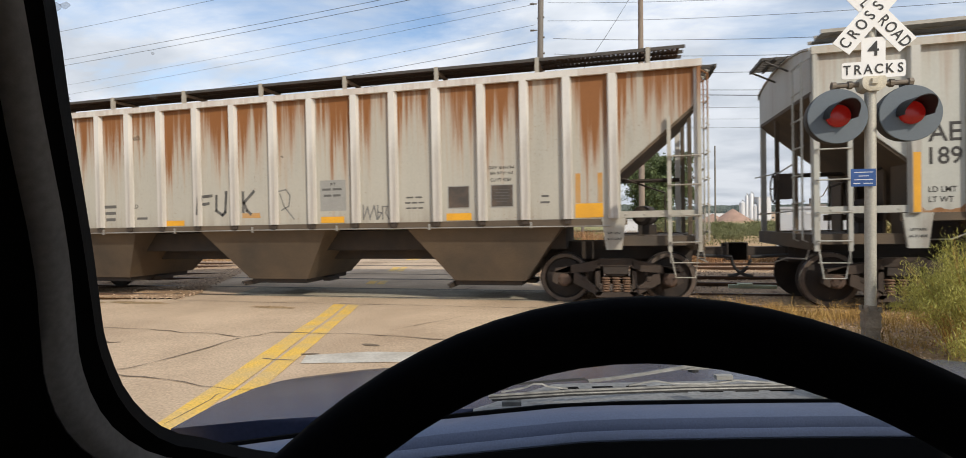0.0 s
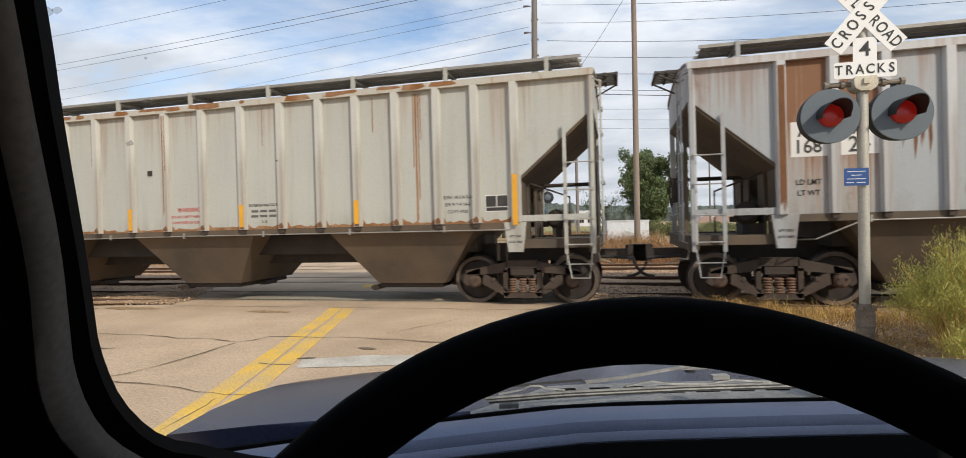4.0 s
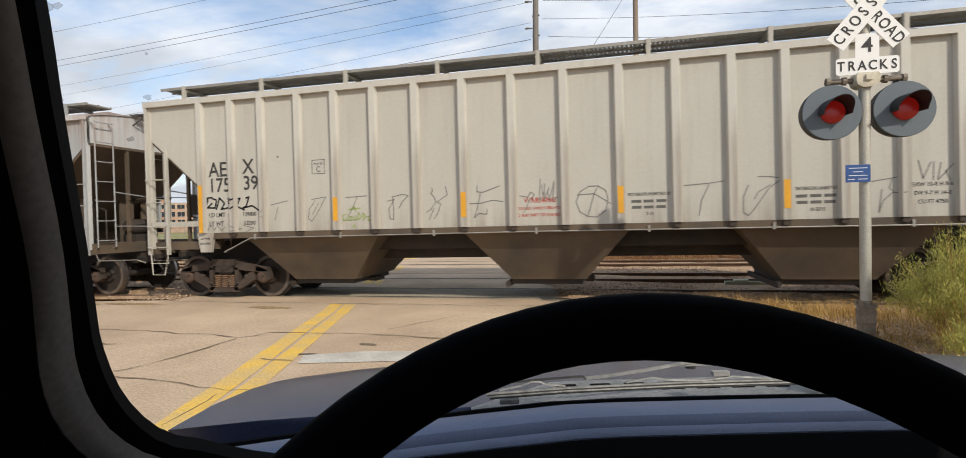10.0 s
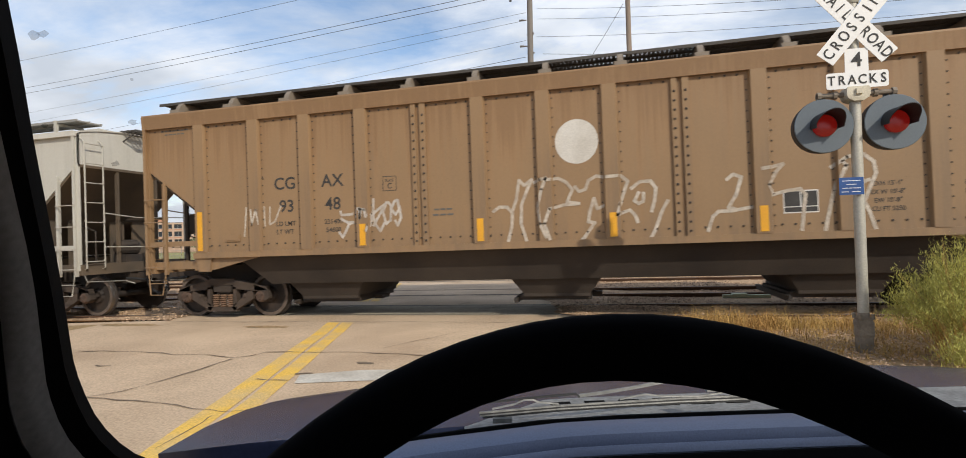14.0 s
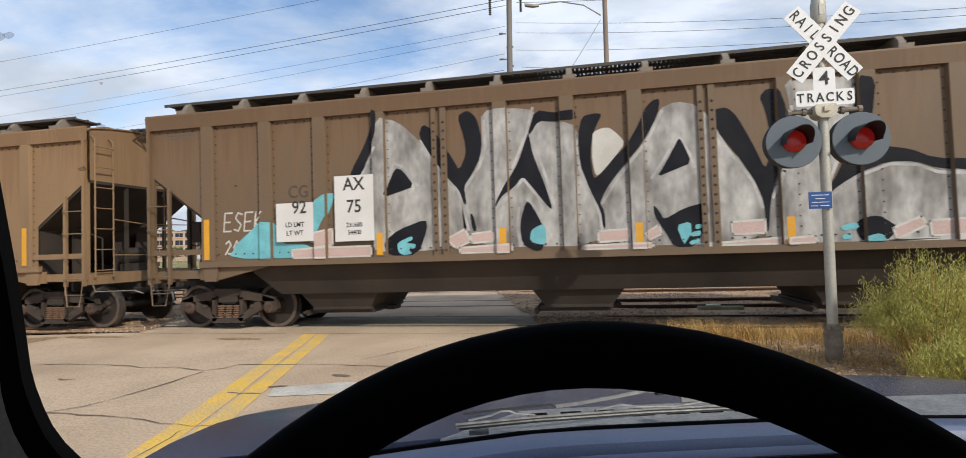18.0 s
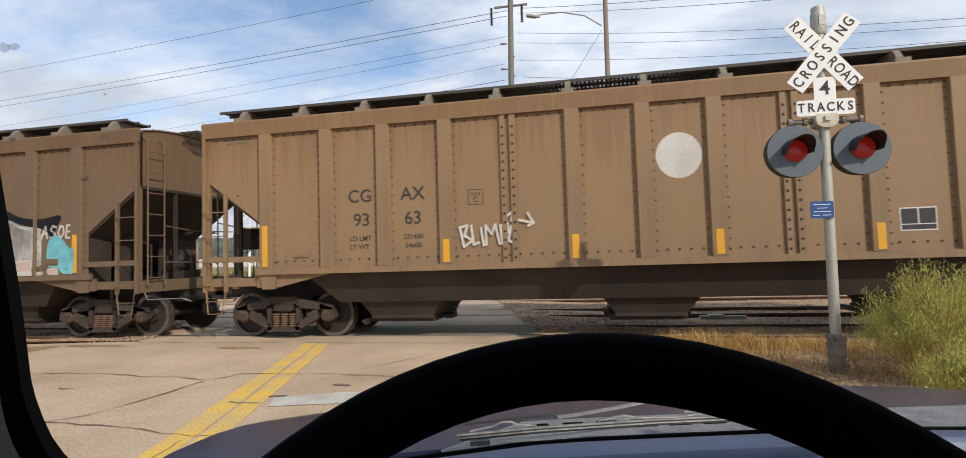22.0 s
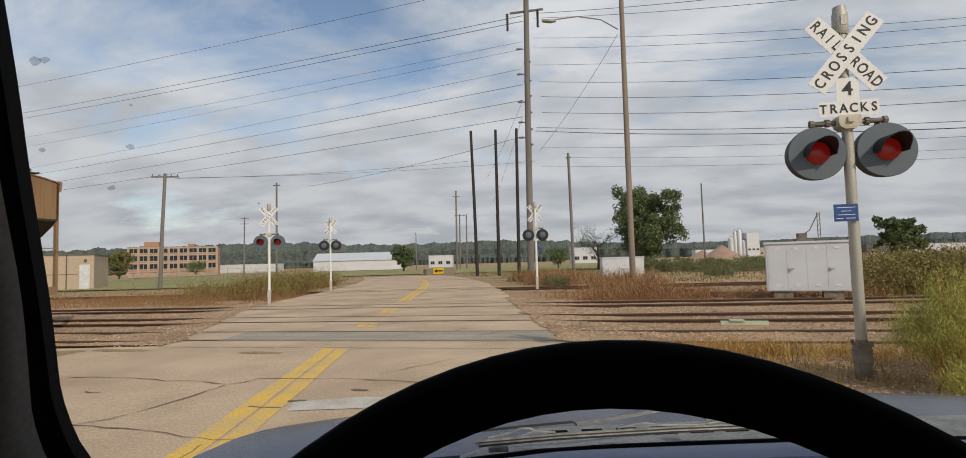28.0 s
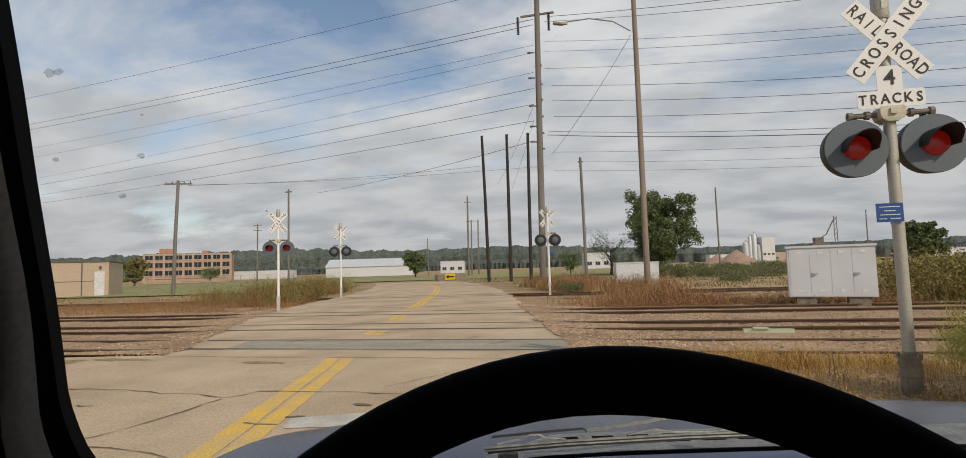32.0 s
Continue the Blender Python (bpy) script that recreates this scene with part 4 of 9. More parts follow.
def truck(car, x):
    """A three-piece truck: bolster, two side frames with springs, two wheelsets."""
    b = put("truck", shared("truck_bolster", bolster, M_BLACKSTEEL), pose(x, 0, 0), car, "grimy cast-steel truck")
    for s in (-1, 1):
        put("side_frame", shared("side_frame", side_frame, M_TRUCKSTEEL), pose(0, s * 1.07 - 0.065, 0), b, "rust-brown cast side frame")
        for dx in (-0.18, 0, 0.18):
            put("spring", shared("spring", spring, M_SPRING), pose(dx, s * 1.08, 0), b, "rusty coil spring")
        for d in (-0.93, 0.93):
            put("bearing_cap", shared("bearing_cap", bearing_cap, M_BEARING), pose(d, s * 1.09, 0.457, 0, 0, 0 if s < 0 else 180), b, "rust-brown axle bearing")
            put("brake_shoe", shared("brake_shoe", brake_shoe, M_TRUCKSTEEL), pose(d * 0.46, s * 0.72 - 0.06, 0.46, 0, 0, 0 if d < 0 else 180), b)
    for d in (-0.93, 0.93):
        w = put("wheelset", wheelset_mesh(), pose(d, 0, 0.457), b, "steel wheels with a polished tread")
        WHEELSETS.append(w)
    return b


def cut_x(poly, x0, x1):
    """The part of a polygon of (x, z) between two uprights."""
    for lim, keep in ((x0, 1), (x1, -1)):
        out = []
        for i, p in enumerate(poly):
            q = poly[(i + 1) % len(poly)]
            pin, qin = keep * (p[0] - lim) >= 0, keep * (q[0] - lim) >= 0
            if pin:
                out.append(p)
            if pin != qin:
                t = (lim - p[0]) / (q[0] - p[0])
                out.append((lim, p[1] + t * (q[1] - p[1])))
        poly = out
        if len(poly) < 3:
            return []
    return poly


def painted(car, name, polys, material, posts, half_rib, panel_y, rib_y, lift, label):
    """Paint that follows the relief of the side: on the panels and on the posts' faces."""
    out = []
    edges = [(-1.0, None)] + [(p, p) for p in posts] + [(18.5, None)]
    for poly in polys:
        for i in range(len(edges) - 1):
            a = edges[i][0] + (half_rib if i else 0)
            b = edges[i + 1][0] - (half_rib if i + 1 < len(edges) - 1 else 0)
            c = cut_x(poly, a, b)
            if c:
                out.append([(x, panel_y - lift, z) for x, z in c])
        for p in posts:
            c = cut_x(poly, p - half_rib, p + half_rib)
            if c:
                out.append([(x, rib_y - lift, z) for x, z in c])
    ob = flat(name, out, material, car, label)
    if name in ("rust_stain", "graffiti"):
        ob["kind"] = "stuff"
    return ob


def ribbon(pts, w):
    """Quads along a line of (x, z), for a sprayed stroke."""
    out = []
    for (x0, z0), (x1, z1) in zip(pts, pts[1:]):
        d = Vector((x1 - x0, z1 - z0))
        if d.length < 1e-4:
            continue
        d.normalize()
        n = Vector((-d.y, d.x)) * w / 2
        e = d * w * 0.3
        out.append([(x0 - e.x + n.x, z0 - e.y + n.y), (x0 - e.x - n.x, z0 - e.y - n.y), (x1 + e.x - n.x, z1 + e.y - n.y), (x1 + e.x + n.x, z1 + e.y + n.y)])
    return out


def stroke_word(word, x0, z0, width, height, slant=0.0):
    """A word in single strokes, as sprayed by hand."""
    S = {"A": [((0, 0), (0.5, 1), (1, 0)), ((0.2, 0.4), (0.8, 0.4))], "B": [((0, 0), (0, 1), (0.8, 0.85), (0.2, 0.5), (1, 0.25), (0, 0))],
         "C": [((1, 0.9), (0.4, 1), (0, 0.5), (0.4, 0), (1, 0.1))], "D": [((0, 0), (0, 1), (0.8, 0.8), (1, 0.4), (0, 0))],
         "E": [((1, 1), (0, 1), (0, 0), (1, 0)), ((0, 0.5), (0.8, 0.5))], "F": [((1, 1), (0, 1), (0, 0)), ((0, 0.5), (0.8, 0.55))],
         "G": [((1, 0.9), (0.4, 1), (0, 0.5), (0.4, 0), (1, 0.2), (1, 0.5), (0.6, 0.5))],
         "I": [((0.5, 0), (0.5, 1))], "K": [((0, 0), (0, 1)), ((1, 1), (0, 0.45), (1, 0))], "L": [((0, 1), (0, 0), (0.9, 0.05))],
         "M": [((0, 0), (0.1, 1), (0.5, 0.3), (0.9, 1), (1, 0))], "N": [((0, 0), (0, 1), (1, 0), (1, 1))], "O": [((0.5, 0), (0, 0.4), (0.3, 1), (0.8, 0.9), (1, 0.4), (0.5, 0))],
         "P": [((0, 0), (0, 1), (0.9, 0.85), (0.8, 0.5), (0, 0.45))], "Q": [((0.5, 0.1), (0, 0.5), (0.5, 1), (1, 0.6), (0.5, 0.1)), ((0.5, 0.4), (1, -0.15))],
         "S": [((1, 0.9), (0.4, 1), (0.1, 0.7), (0.9, 0.35), (0.6, 0), (0, 0.1))], "U": [((0, 1), (0.1, 0.1), (0.6, 0), (0.95, 0.3), (1, 1))],
         "0": [((0.5, 0), (0, 0.5), (0.5, 1), (1, 0.5), (0.5, 0))], "1": [((0.3, 0.8), (0.5, 1), (0.5, 0))], "2": [((0, 0.8), (0.5, 1), (0.9, 0.7), (0, 0), (1, 0.05))],
         "5": [((0.9, 1), (0.2, 1), (0.1, 0.6), (0.9, 0.5), (0.8, 0.05), (0, 0.05))]}
    lines = []
    step = width / len(word)
    for i, ch in enumerate(word):
        for st in S.get(ch, ()):
            lines.append([(x0 + step * (i + 0.1 + 0.72 * px) + slant * height * pz, z0 + height * pz) for px, pz in st])
    return lines


def bars(car, x, z, widths, h, gap, y, material, name="small_print"):
    """Lines of print too small to read."""
    polys = []
    material = M_PRINT
    gap, h = gap + 0.4 * h, 0.6 * h
    for i, w in enumerate(widths):
        zz = z - i * (h + gap)
        k = x - w / 2
        n = max(1, int(w / (h * 4)))
        for j in range(n):
            a = k + w * j / n
            b = a + w / n * 0.82
            polys.append([(a, y, zz), (b, y, zz), (b, y, zz + h), (a, y, zz + h)])
    ob = flat(name, polys, material, car)
    ob["kind"] = "stuff"
    return ob


def disc_poly(x, z, r, n=28):
    return [(x + r * math.cos(2 * math.pi * k / n), z + r * 1.05 * math.sin(2 * math.pi * k / n)) for k in range(n)]


def hopper_car(left, paint, ribbed, eave, label, length=16.7, hopper="rusty_white", grating=M_GALV, reach=(0.25, 0.25), sill=1.42, posts=None):
    """A covered hopper car from its left end; z = 0 is the top of the rails."""
    car = thing("hopper_car", pose(left, TRAIN_Y, 0), label, "hopper car", "cars of the freight train")
    L, a = length, 1.28
    zt, zb = (3.48, 2.37) if ribbed else (3.22, 2.27)
    body_mat, hop_mat = PAINT[paint], HOPPER[hopper]
    panel_y = -1.575
    for s, nm in ((-1, "side_wall"), (1, "side_wall")):
        bm = BM()
        loop = [(0, 0, zt), (a, 0, zb), (a, 0, sill), (L - a, 0, sill), (L - a, 0, zb), (L, 0, zt), (L, 0, eave), (0, 0, eave)]
        prism(bm, [(x, s * 1.575, z) for x, _, z in loop], (0, -s * 0.02, 0))
        part(nm, bm, body_mat, car)
    # roof
    bm = BM()
    arc = [(-1.6, eave - 0.02), (-1.5, eave + 0.04), (-1.1, eave + 0.12), (-0.5, eave + 0.19), (0, eave + 0.21), (0.5, eave + 0.19), (1.1, eave + 0.12), (1.5, eave + 0.04), (1.6, eave - 0.02)]
    loop = [(x, z) for x, z in arc] + [(x, z - 0.03) for x, z in arc[::-1]]
    prism(bm, [(-0.03, y, z) for y, z in loop], (L + 0.06, 0, 0))
    part("roof", bm, body_mat, car)
    # eave rails
    for s in (-1, 1):
        bm = BM()
        prof = [(0.035, -0.1 if ribbed else -0.25), (-0.035 if ribbed else -0.01, -0.1 if ribbed else -0.25), (-0.035, 0.015)] + ([(-0.02, 0.05), (0.05, 0.05)] if not ribbed else []) + [(0.035, 0.015)]
        prism(bm, [(-0.02, s * (1.63 - dy), eave + dz) for dy, dz in prof], (L + 0.04, 0, 0))
        part("eave_rail", bm, EAVE_PAINT.get(paint, POST_PAINT.get(paint, body_mat)), car)
    # ends: upper end wall, slope sheet, bulkhead; shade put into the last two's colour
    for e in (0, 1):
        def X(x):
            return x if e == 0 else L - x
        bm = BM()
        prism(bm, [(X(0.0), y, z) for y, z in [(-1.56, zt)] + [(y * 0.975, z - 0.03) for y, z in arc] + [(1.56, zt)]], (0.015 if e == 0 else -0.015, 0, 0))
        part("end_wall", bm, POST_PAINT.get(paint, body_mat), car)
        bm = BM()
        k = (zt - zb) / a
        x2 = a + (zb - 1.5) / k
        prism(bm, [(X(0.0), -1.55, zt), (X(x2), -1.55, 1.5), (X(x2), -1.55, 1.44), (X(-0.0), -1.55, zt - 0.06)], (0, 3.1, 0))
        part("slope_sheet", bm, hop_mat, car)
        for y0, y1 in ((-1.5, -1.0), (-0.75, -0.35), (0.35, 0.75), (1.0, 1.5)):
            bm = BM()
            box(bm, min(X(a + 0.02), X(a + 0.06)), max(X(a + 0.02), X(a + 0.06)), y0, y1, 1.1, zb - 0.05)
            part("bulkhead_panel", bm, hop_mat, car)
        # platform, end sill, posts
        bm = BM()
        x0, x1 = sorted((X(-0.02), X(a + 0.3)))
        box(bm, x0, x1, -1.5, -1.38, 1.08, 1.24)
        box(bm, x0, x1, 1.38, 1.5, 1.08, 1.24)
        x0, x1 = sorted((X(-0.05), X(0.12)))
        box(bm, x0, x1, -1.55, 1.55, 1.0, 1.24)
        x0, x1 = sorted((X(0.0), X(a)))
        box(bm, x0, x1, -0.9, 0.9, 1.2, 1.225)
        part("end_platform", bm, body_mat if not ribbed else hop_mat, car)
        for y in (-1.55, 1.55):
            bm = BM()
            x0, x1 = sorted((X(0.0), X(0.1)))
            box(bm, x0, x1, y - 0.04, y + 0.04, 1.1, eave - 0.05)
            part("corner_post", bm, POST_PAINT.get(paint, body_mat), car)
        for y in (-0.55, 0.55):
            bm = BM()
            x0, x1 = sorted((X(0.02), X(0.09)))
            box(bm, x0, x1, y - 0.03, y + 0.03, 1.2, zt + 0.05)
            part("end_post", bm, hop_mat, car)
        # side ladder and its step, end ladder
        lx, ox = X(0.5), X(0.03)
        for name, xx, z0, z1 in (("ladder_stile", lx, 0.98, 3.2 if ribbed else 2.88), ("ladder_stile", ox, 0.98, eave - 0.1)):
            bm = BM()
            prism(bm, [(xx - 0.03, -1.655, z0), (xx + 0.03, -1.655, z0), (xx + 0.03, -1.655, z1), (xx, -1.655, z1 + 0.04), (xx - 0.03, -1.655, z1)], (0, 0.03, 0))
            box(bm, xx - 0.008, xx + 0.008, -1.628, -1.57, z0, z1 - 0.05)
            part(name, bm, body_mat, car)
        rung = shared("rung_%s" % paint, lambda b_: (tube(b_, [(-0.235, 0.02, 0), (-0.22, -0.045, 0), (0.22, -0.045, 0), (0.235, 0.02, 0)], 0.0125, 6), box(b_, -0.255, -0.215, 0.0, 0.022, -0.025, 0.025), box(b_, 0.215, 0.255, 0.0, 0.022, -0.025, 0.025)), body_mat)
        for z in (1.14, 1.58, 2.08, 2.55):
            put("rung", rung, pose((lx + ox) / 2, -1.66, z), car)
        bm = BM()
        tube(bm, [(lx, -1.64, 1.02), (X(0.42), -1.66, 0.56), (X(0.12), -1.66, 0.56), (X(0.06), -1.64, 1.02)], 0.014, 6)
        tube(bm, [(lx, -1.64, 1.05), (lx, -1.64, 0.8), (X(0.05), -1.64, 0.8)], 0.01, 5)
        part("side_step", bm, body_mat, car)
        bm = BM()
        ex = X(-0.12)
        for y in (-1.5, -1.06):
            tube(bm, [(X(0.0), y, eave - 0.12), (ex, y, eave - 0.2), (ex, y, 1.15), (X(0), y, 1.1)], 0.016, 6)
        part("end_ladder", bm, body_mat, car)
        erung = shared("end_rung_%s" % paint, lambda b_: tube(b_, [(0.03, -0.22, 0.03), (-0.02, -0.22, 0), (-0.02, 0.22, 0), (0.03, 0.22, 0.03)], 0.0125, 6), body_mat)
        for i in range(7):
            put("end_rung", erung, pose(ex, -1.28, 1.3 + i * 0.44, 0, 0, 0 if e == 0 else 180), car)
        bm = BM()
        tube(bm, [(ex, -1.06, 2.4), (ex, -0.2, 2.32), (ex, 1.5, 2.36)], 0.013, 6)
        tube(bm, [(ex, -1.06, 1.62), (ex, 1.3, 1.58)], 0.013, 6)
        part("end_handrail", bm, body_mat, car)
        bm = BM()
        x0, x1 = sorted((X(0.05), X(a + 0.12)))
        box(bm, x0, x1, -1.6, -1.56, 1.56, 1.67)
        for k in range(4):
            turned(bm, (x0 + 0.2 + k * 0.3, -1.6, 1.615), (0, -1, 0), [(0, 0.02), (0.012, 0.015)], 6)
        part("side_rail", bm, body_mat, car)
        bm = BM()
        tube(bm, [(X(0.5), -0.75, 1.26), (X(0.5), -0.75, 2.0), (X(a), -0.75, 2.3)], 0.02, 6)
        part("brake_pipe", bm, M_BLACKSTEEL, car)
        bm = BM()
        tube(bm, [(X(0.1), 0.75, 2.33), (X(a), 0.75, 2.33)], 0.045, 6)
        part("end_brace", bm, M_BLACKSTEEL, car)
        # jacking pad below the corner
        bm = BM()
        c = X(a + 0.12)
        prism(bm, [(c - 0.2, -1.6, sill), (c + 0.2, -1.6, sill), (c + 0.13, -1.6, 1.02), (c - 0.13, -1.6, 1.02)], (0, 0.06, 0))
        part("jacking_pad", bm, body_mat, car)
        if ribbed:
            side_text(car, "LIFT HERE", c, 1.3, 0.055, y=-1.602)
            side_text(car, "JACK HERE", c, 1.2, 0.055, y=-1.602)
        # coupler, draft gear and air hose
        bm = BM()
        s = -1 if e == 0 else 1
        cx = X(0)
        box(bm, min(cx, cx + s * (0.45 + reach[e])), max(cx, cx + s * (0.45 + reach[e])), -0.09, 0.09, 0.82, 0.98)
        cx += s * reach[e]
        box(bm, min(cx + s * 0.4, cx + s * 0.74), max(cx + s * 0.4, cx + s * 0.74), -0.16, 0.14, 0.74, 1.06)
        prism(bm, [(cx + s * 0.5, 0.1, 0.76), (cx + s * 0.78, 0.16, 0.76), (cx + s * 0.78, 0.24, 0.76), (cx + s * 0.5, 0.24, 0.76)], (0, 0, 0.28))
        box(bm, min(X(0), X(0) - s * 0.5), max(X(0), X(0) - s * 0.5), -0.3, 0.3, 0.72, 1.05)
        part("coupler", bm, M_BLACKSTEEL, car, "grimy dark knuckle coupler")
        bm = BM()
        hose = [(X(0) + s * 0.05, -0.45, 0.85)] + [(cx + s * (0.4 + 0.37 * (1 - math.cos(1.571 * t))), -0.45 + 0.1 * t, 0.82 - 0.36 * math.sin(1.571 * t)) for t in np.linspace(0, 1, 9)]
        tube(bm, hose, 0.03, 8)
        part("air_hose", bm, M_RUBBER, car, "black rubber air hose")
        bm = BM()
        cx = X(0)
        tube(bm, [(cx + s * 0.02, -1.5, 1.05), (cx + s * 0.06, -1.45, 0.85), (cx + s * 0.08, -0.5, 0.8), (cx + s * 0.25, -0.4, 0.72)], 0.014, 6)
        part("uncoupling_rod", bm, M_GALV, car)
        # roof end platform; the shade of its underside is put into the dark colour
        bm = BM()
        for k in range(8):
            yy = -0.42 + k * 0.12
            x0, x1 = sorted((X(-0.42), X(0.02)))
            box(bm, x0, x1, yy - 0.02, yy + 0.02, eave + 0.19, eave + 0.225)
        for xx in (X(-0.42), X(-0.2), X(0.0)):
            box(bm, xx - 0.02, xx + 0.02, -0.46, 0.46, eave + 0.17, eave + 0.228)
        for yy in (-0.4, 0.4):
            tube(bm, [(X(-0.4), yy, eave + 0.18), (X(0.02), yy, eave - 0.04)], 0.018, 6)
        part("roof_step", bm, M_DARKROOF, car)
    # brake wheel and rods on the left end
    bm = BM()
    for k in range(16):
        a0, a1 = 2 * math.pi * k / 16, 2 * math.pi * (k + 1) / 16
        tube(bm, [(-0.16, -0.1 + 0.28 * math.cos(a0), 2.05 + 0.28 * math.sin(a0)), (-0.16, -0.1 + 0.28 * math.cos(a1), 2.05 + 0.28 * math.sin(a1))], 0.014, 5)
    for k in range(5):
        a0 = 2 * math.pi * k / 5
        tube(bm, [(-0.14, -0.1, 2.05), (-0.16, -0.1 + 0.28 * math.cos(a0), 2.05 + 0.28 * math.sin(a0))], 0.011, 5)
    box(bm, -0.13, 0.12, -0.3, 0.1, 1.85, 2.3)
    part("brake_wheel", bm, M_BLACKSTEEL, car, "dark brake wheel on the end of the car")
    for x, y, r in ((1.1, -0.5, 0.21), (L - 0.8, 0.35, 0.2)):
        bm = BM()
        turned(bm, (x - 0.1, y - 0.25, 1.6), (0.35, 1, 0), [(0, r * 0.6), (0.05, r * 0.95), (0.09, r), (0.5, r), (0.56, r * 0.7)], 16)
        box(bm, x - 0.14, x + 0.2, y - 0.2, y + 0.3, 1.22, 1.42)
        part("air_reservoir", bm, M_BLACKSTEEL, car)
    # posts on the near and the far side
    posts = posts or (RIB_POSTS if ribbed else FLAT_POSTS)
    k = L / 17.0
    half_rib = 0.085 if ribbed else 0.135

    def rib(bm):
        h = half_rib
        d = 0.09 if ribbed else 0.075
        prism(bm, [(-h, -d * 0.25, 0), (-h, 0.0, 0), (h, 0.0, 0), (h, -d * 0.25, 0), (h * (0.72 if ribbed else 0.86), -d, 0), (-h * (0.72 if ribbed else 0.86), -d, 0)], (0, 0, eave - (0.1 if ribbed else 0.25) - sill))
    mesh = shared("post_%s_%s" % (paint, ribbed), rib, POST_PAINT[paint] if ribbed else body_mat)
    for x in posts:
        for s in (-1, 1):
            put("post", mesh, pose(x, s * 1.575, sill, 0, 0, 0 if s < 0 else 180), car)
    if ribbed:
        def foot(bm):
            box(bm, -0.05, 0.05, -0.06, 0.0, -0.06, 0.03)
        fm = shared("post_foot", foot, M_BLACKSTEEL)
        for x in posts[1:-1]:
            put("post_foot", fm, pose(x, -1.58, sill - 0.02), car)
    else:
        def splice(bm):
            box(bm, -0.14, -0.05, -0.045, 0, 0, eave - 0.25 - sill)
            box(bm, 0.03, 0.14, -0.045, 0, 0, eave - 0.25 - sill)
        def splice_rivets(bm):
            for i in range(16):
                for dx in (-0.095, 0.085):
                    turned(bm, (dx, -0.045, 0.08 + i * 0.155), (0, -1, 0), [(0, 0.024), (0.016, 0.014)], 6)
        sm = shared("splice_%s" % paint, splice, body_mat)
        for x in SPLICES:
            put("splice_plate", sm, pose(x, -1.575, sill), car)
            put("splice_riveting", shared("splice_rivets", splice_rivets, M_BLACKSTEEL), pose(x, -1.575, sill), car)["kind"] = "stuff"

        def rivets(bm):
            for i in range(int(L / 0.19)):
                for z in (eave - 0.3, sill + 0.13):
                    box(bm, i * 0.19 + 0.05, i * 0.19 + 0.08, -0.012, 0, z - 0.014, z + 0.014)
            for x in FLAT_POSTS:
                for i in range(16):
                    for d in (-0.17, 0.17):
                        box(bm, x + d - 0.011, x + d + 0.011, -0.01, 0, sill + 0.1 + i * 0.17, sill + 0.122 + i * 0.17)
        put("riveting", shared("rivets_%.2f" % eave, rivets, M_BLACKSTEEL), pose(0, -1.575, 0), car)["kind"] = "stuff"
    # sill and centre sill
    bm = BM()
    for s in (-1, 1):
        if ribbed:
            box(bm, a - 0.1, L - a + 0.1, s * 1.555 - 0.03, s * 1.555 + 0.03, sill - 0.12, sill - 0.002)
        else:
            box(bm, a - 0.1, L - a + 0.1, s * 1.6 - 0.04, s * 1.6 + 0.04, 1.3, 1.42)
        if not ribbed:
            prism(bm, [(a - 0.15, s * 1.55, 1.3), (a + 1.4, s * 1.55, 1.3), (a + 0.3, s * 1.55, 1.05), (a - 0.15, s * 1.55, 1.05)], (0, -s * 0.05, 0))
            prism(bm, [(L - a + 0.15, s * 1.55, 1.3), (L - a - 1.4, s * 1.55, 1.3), (L - a - 0.3, s * 1.55, 1.05), (L - a + 0.15, s * 1.55, 1.05)], (0, -s * 0.05, 0))
    part("side_sill", bm, hop_mat if ribbed else body_mat, car)
    bm = BM()
    box(bm, 0.1, L - 0.1, -0.32, 0.32, 0.78, 1.12)
    box(bm, a + 1.0, L - a - 1.0, -0.9, 0.9, 1.0, 1.4)
    part("centre_sill", bm, M_BLACKSTEEL, car)
    # trough darkened in its colour for the shade under the car
    if not ribbed:
        bm = BM()
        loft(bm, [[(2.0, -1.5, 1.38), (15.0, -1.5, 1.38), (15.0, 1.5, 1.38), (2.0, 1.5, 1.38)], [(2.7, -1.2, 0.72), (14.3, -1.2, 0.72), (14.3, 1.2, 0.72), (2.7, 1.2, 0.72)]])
        part("trough", bm, hop_mat, car, "dark trough under the car body, shade put into its colour")
    if ribbed:
        bm = BM()
        zp = sill - 0.12
        tube(bm, [(a + 0.3, -1.2, zp - 0.3), (a + 0.55, -1.58, zp - 0.28), (a + 1.2, -1.6, zp), (0.5 * L, -1.6, zp + 0.015), (L - a - 0.2, -1.6, zp - 0.01)], 0.013, 6)
        for i in range(7):
            x = a + 1.3 + i * 1.9
            box(bm, x - 0.018, x + 0.018, -1.615, -1.57, zp - 0.03, zp + 0.08)
        part("brake_pipe", bm, M_GALV, car, "thin pale brake pipe along the sill")
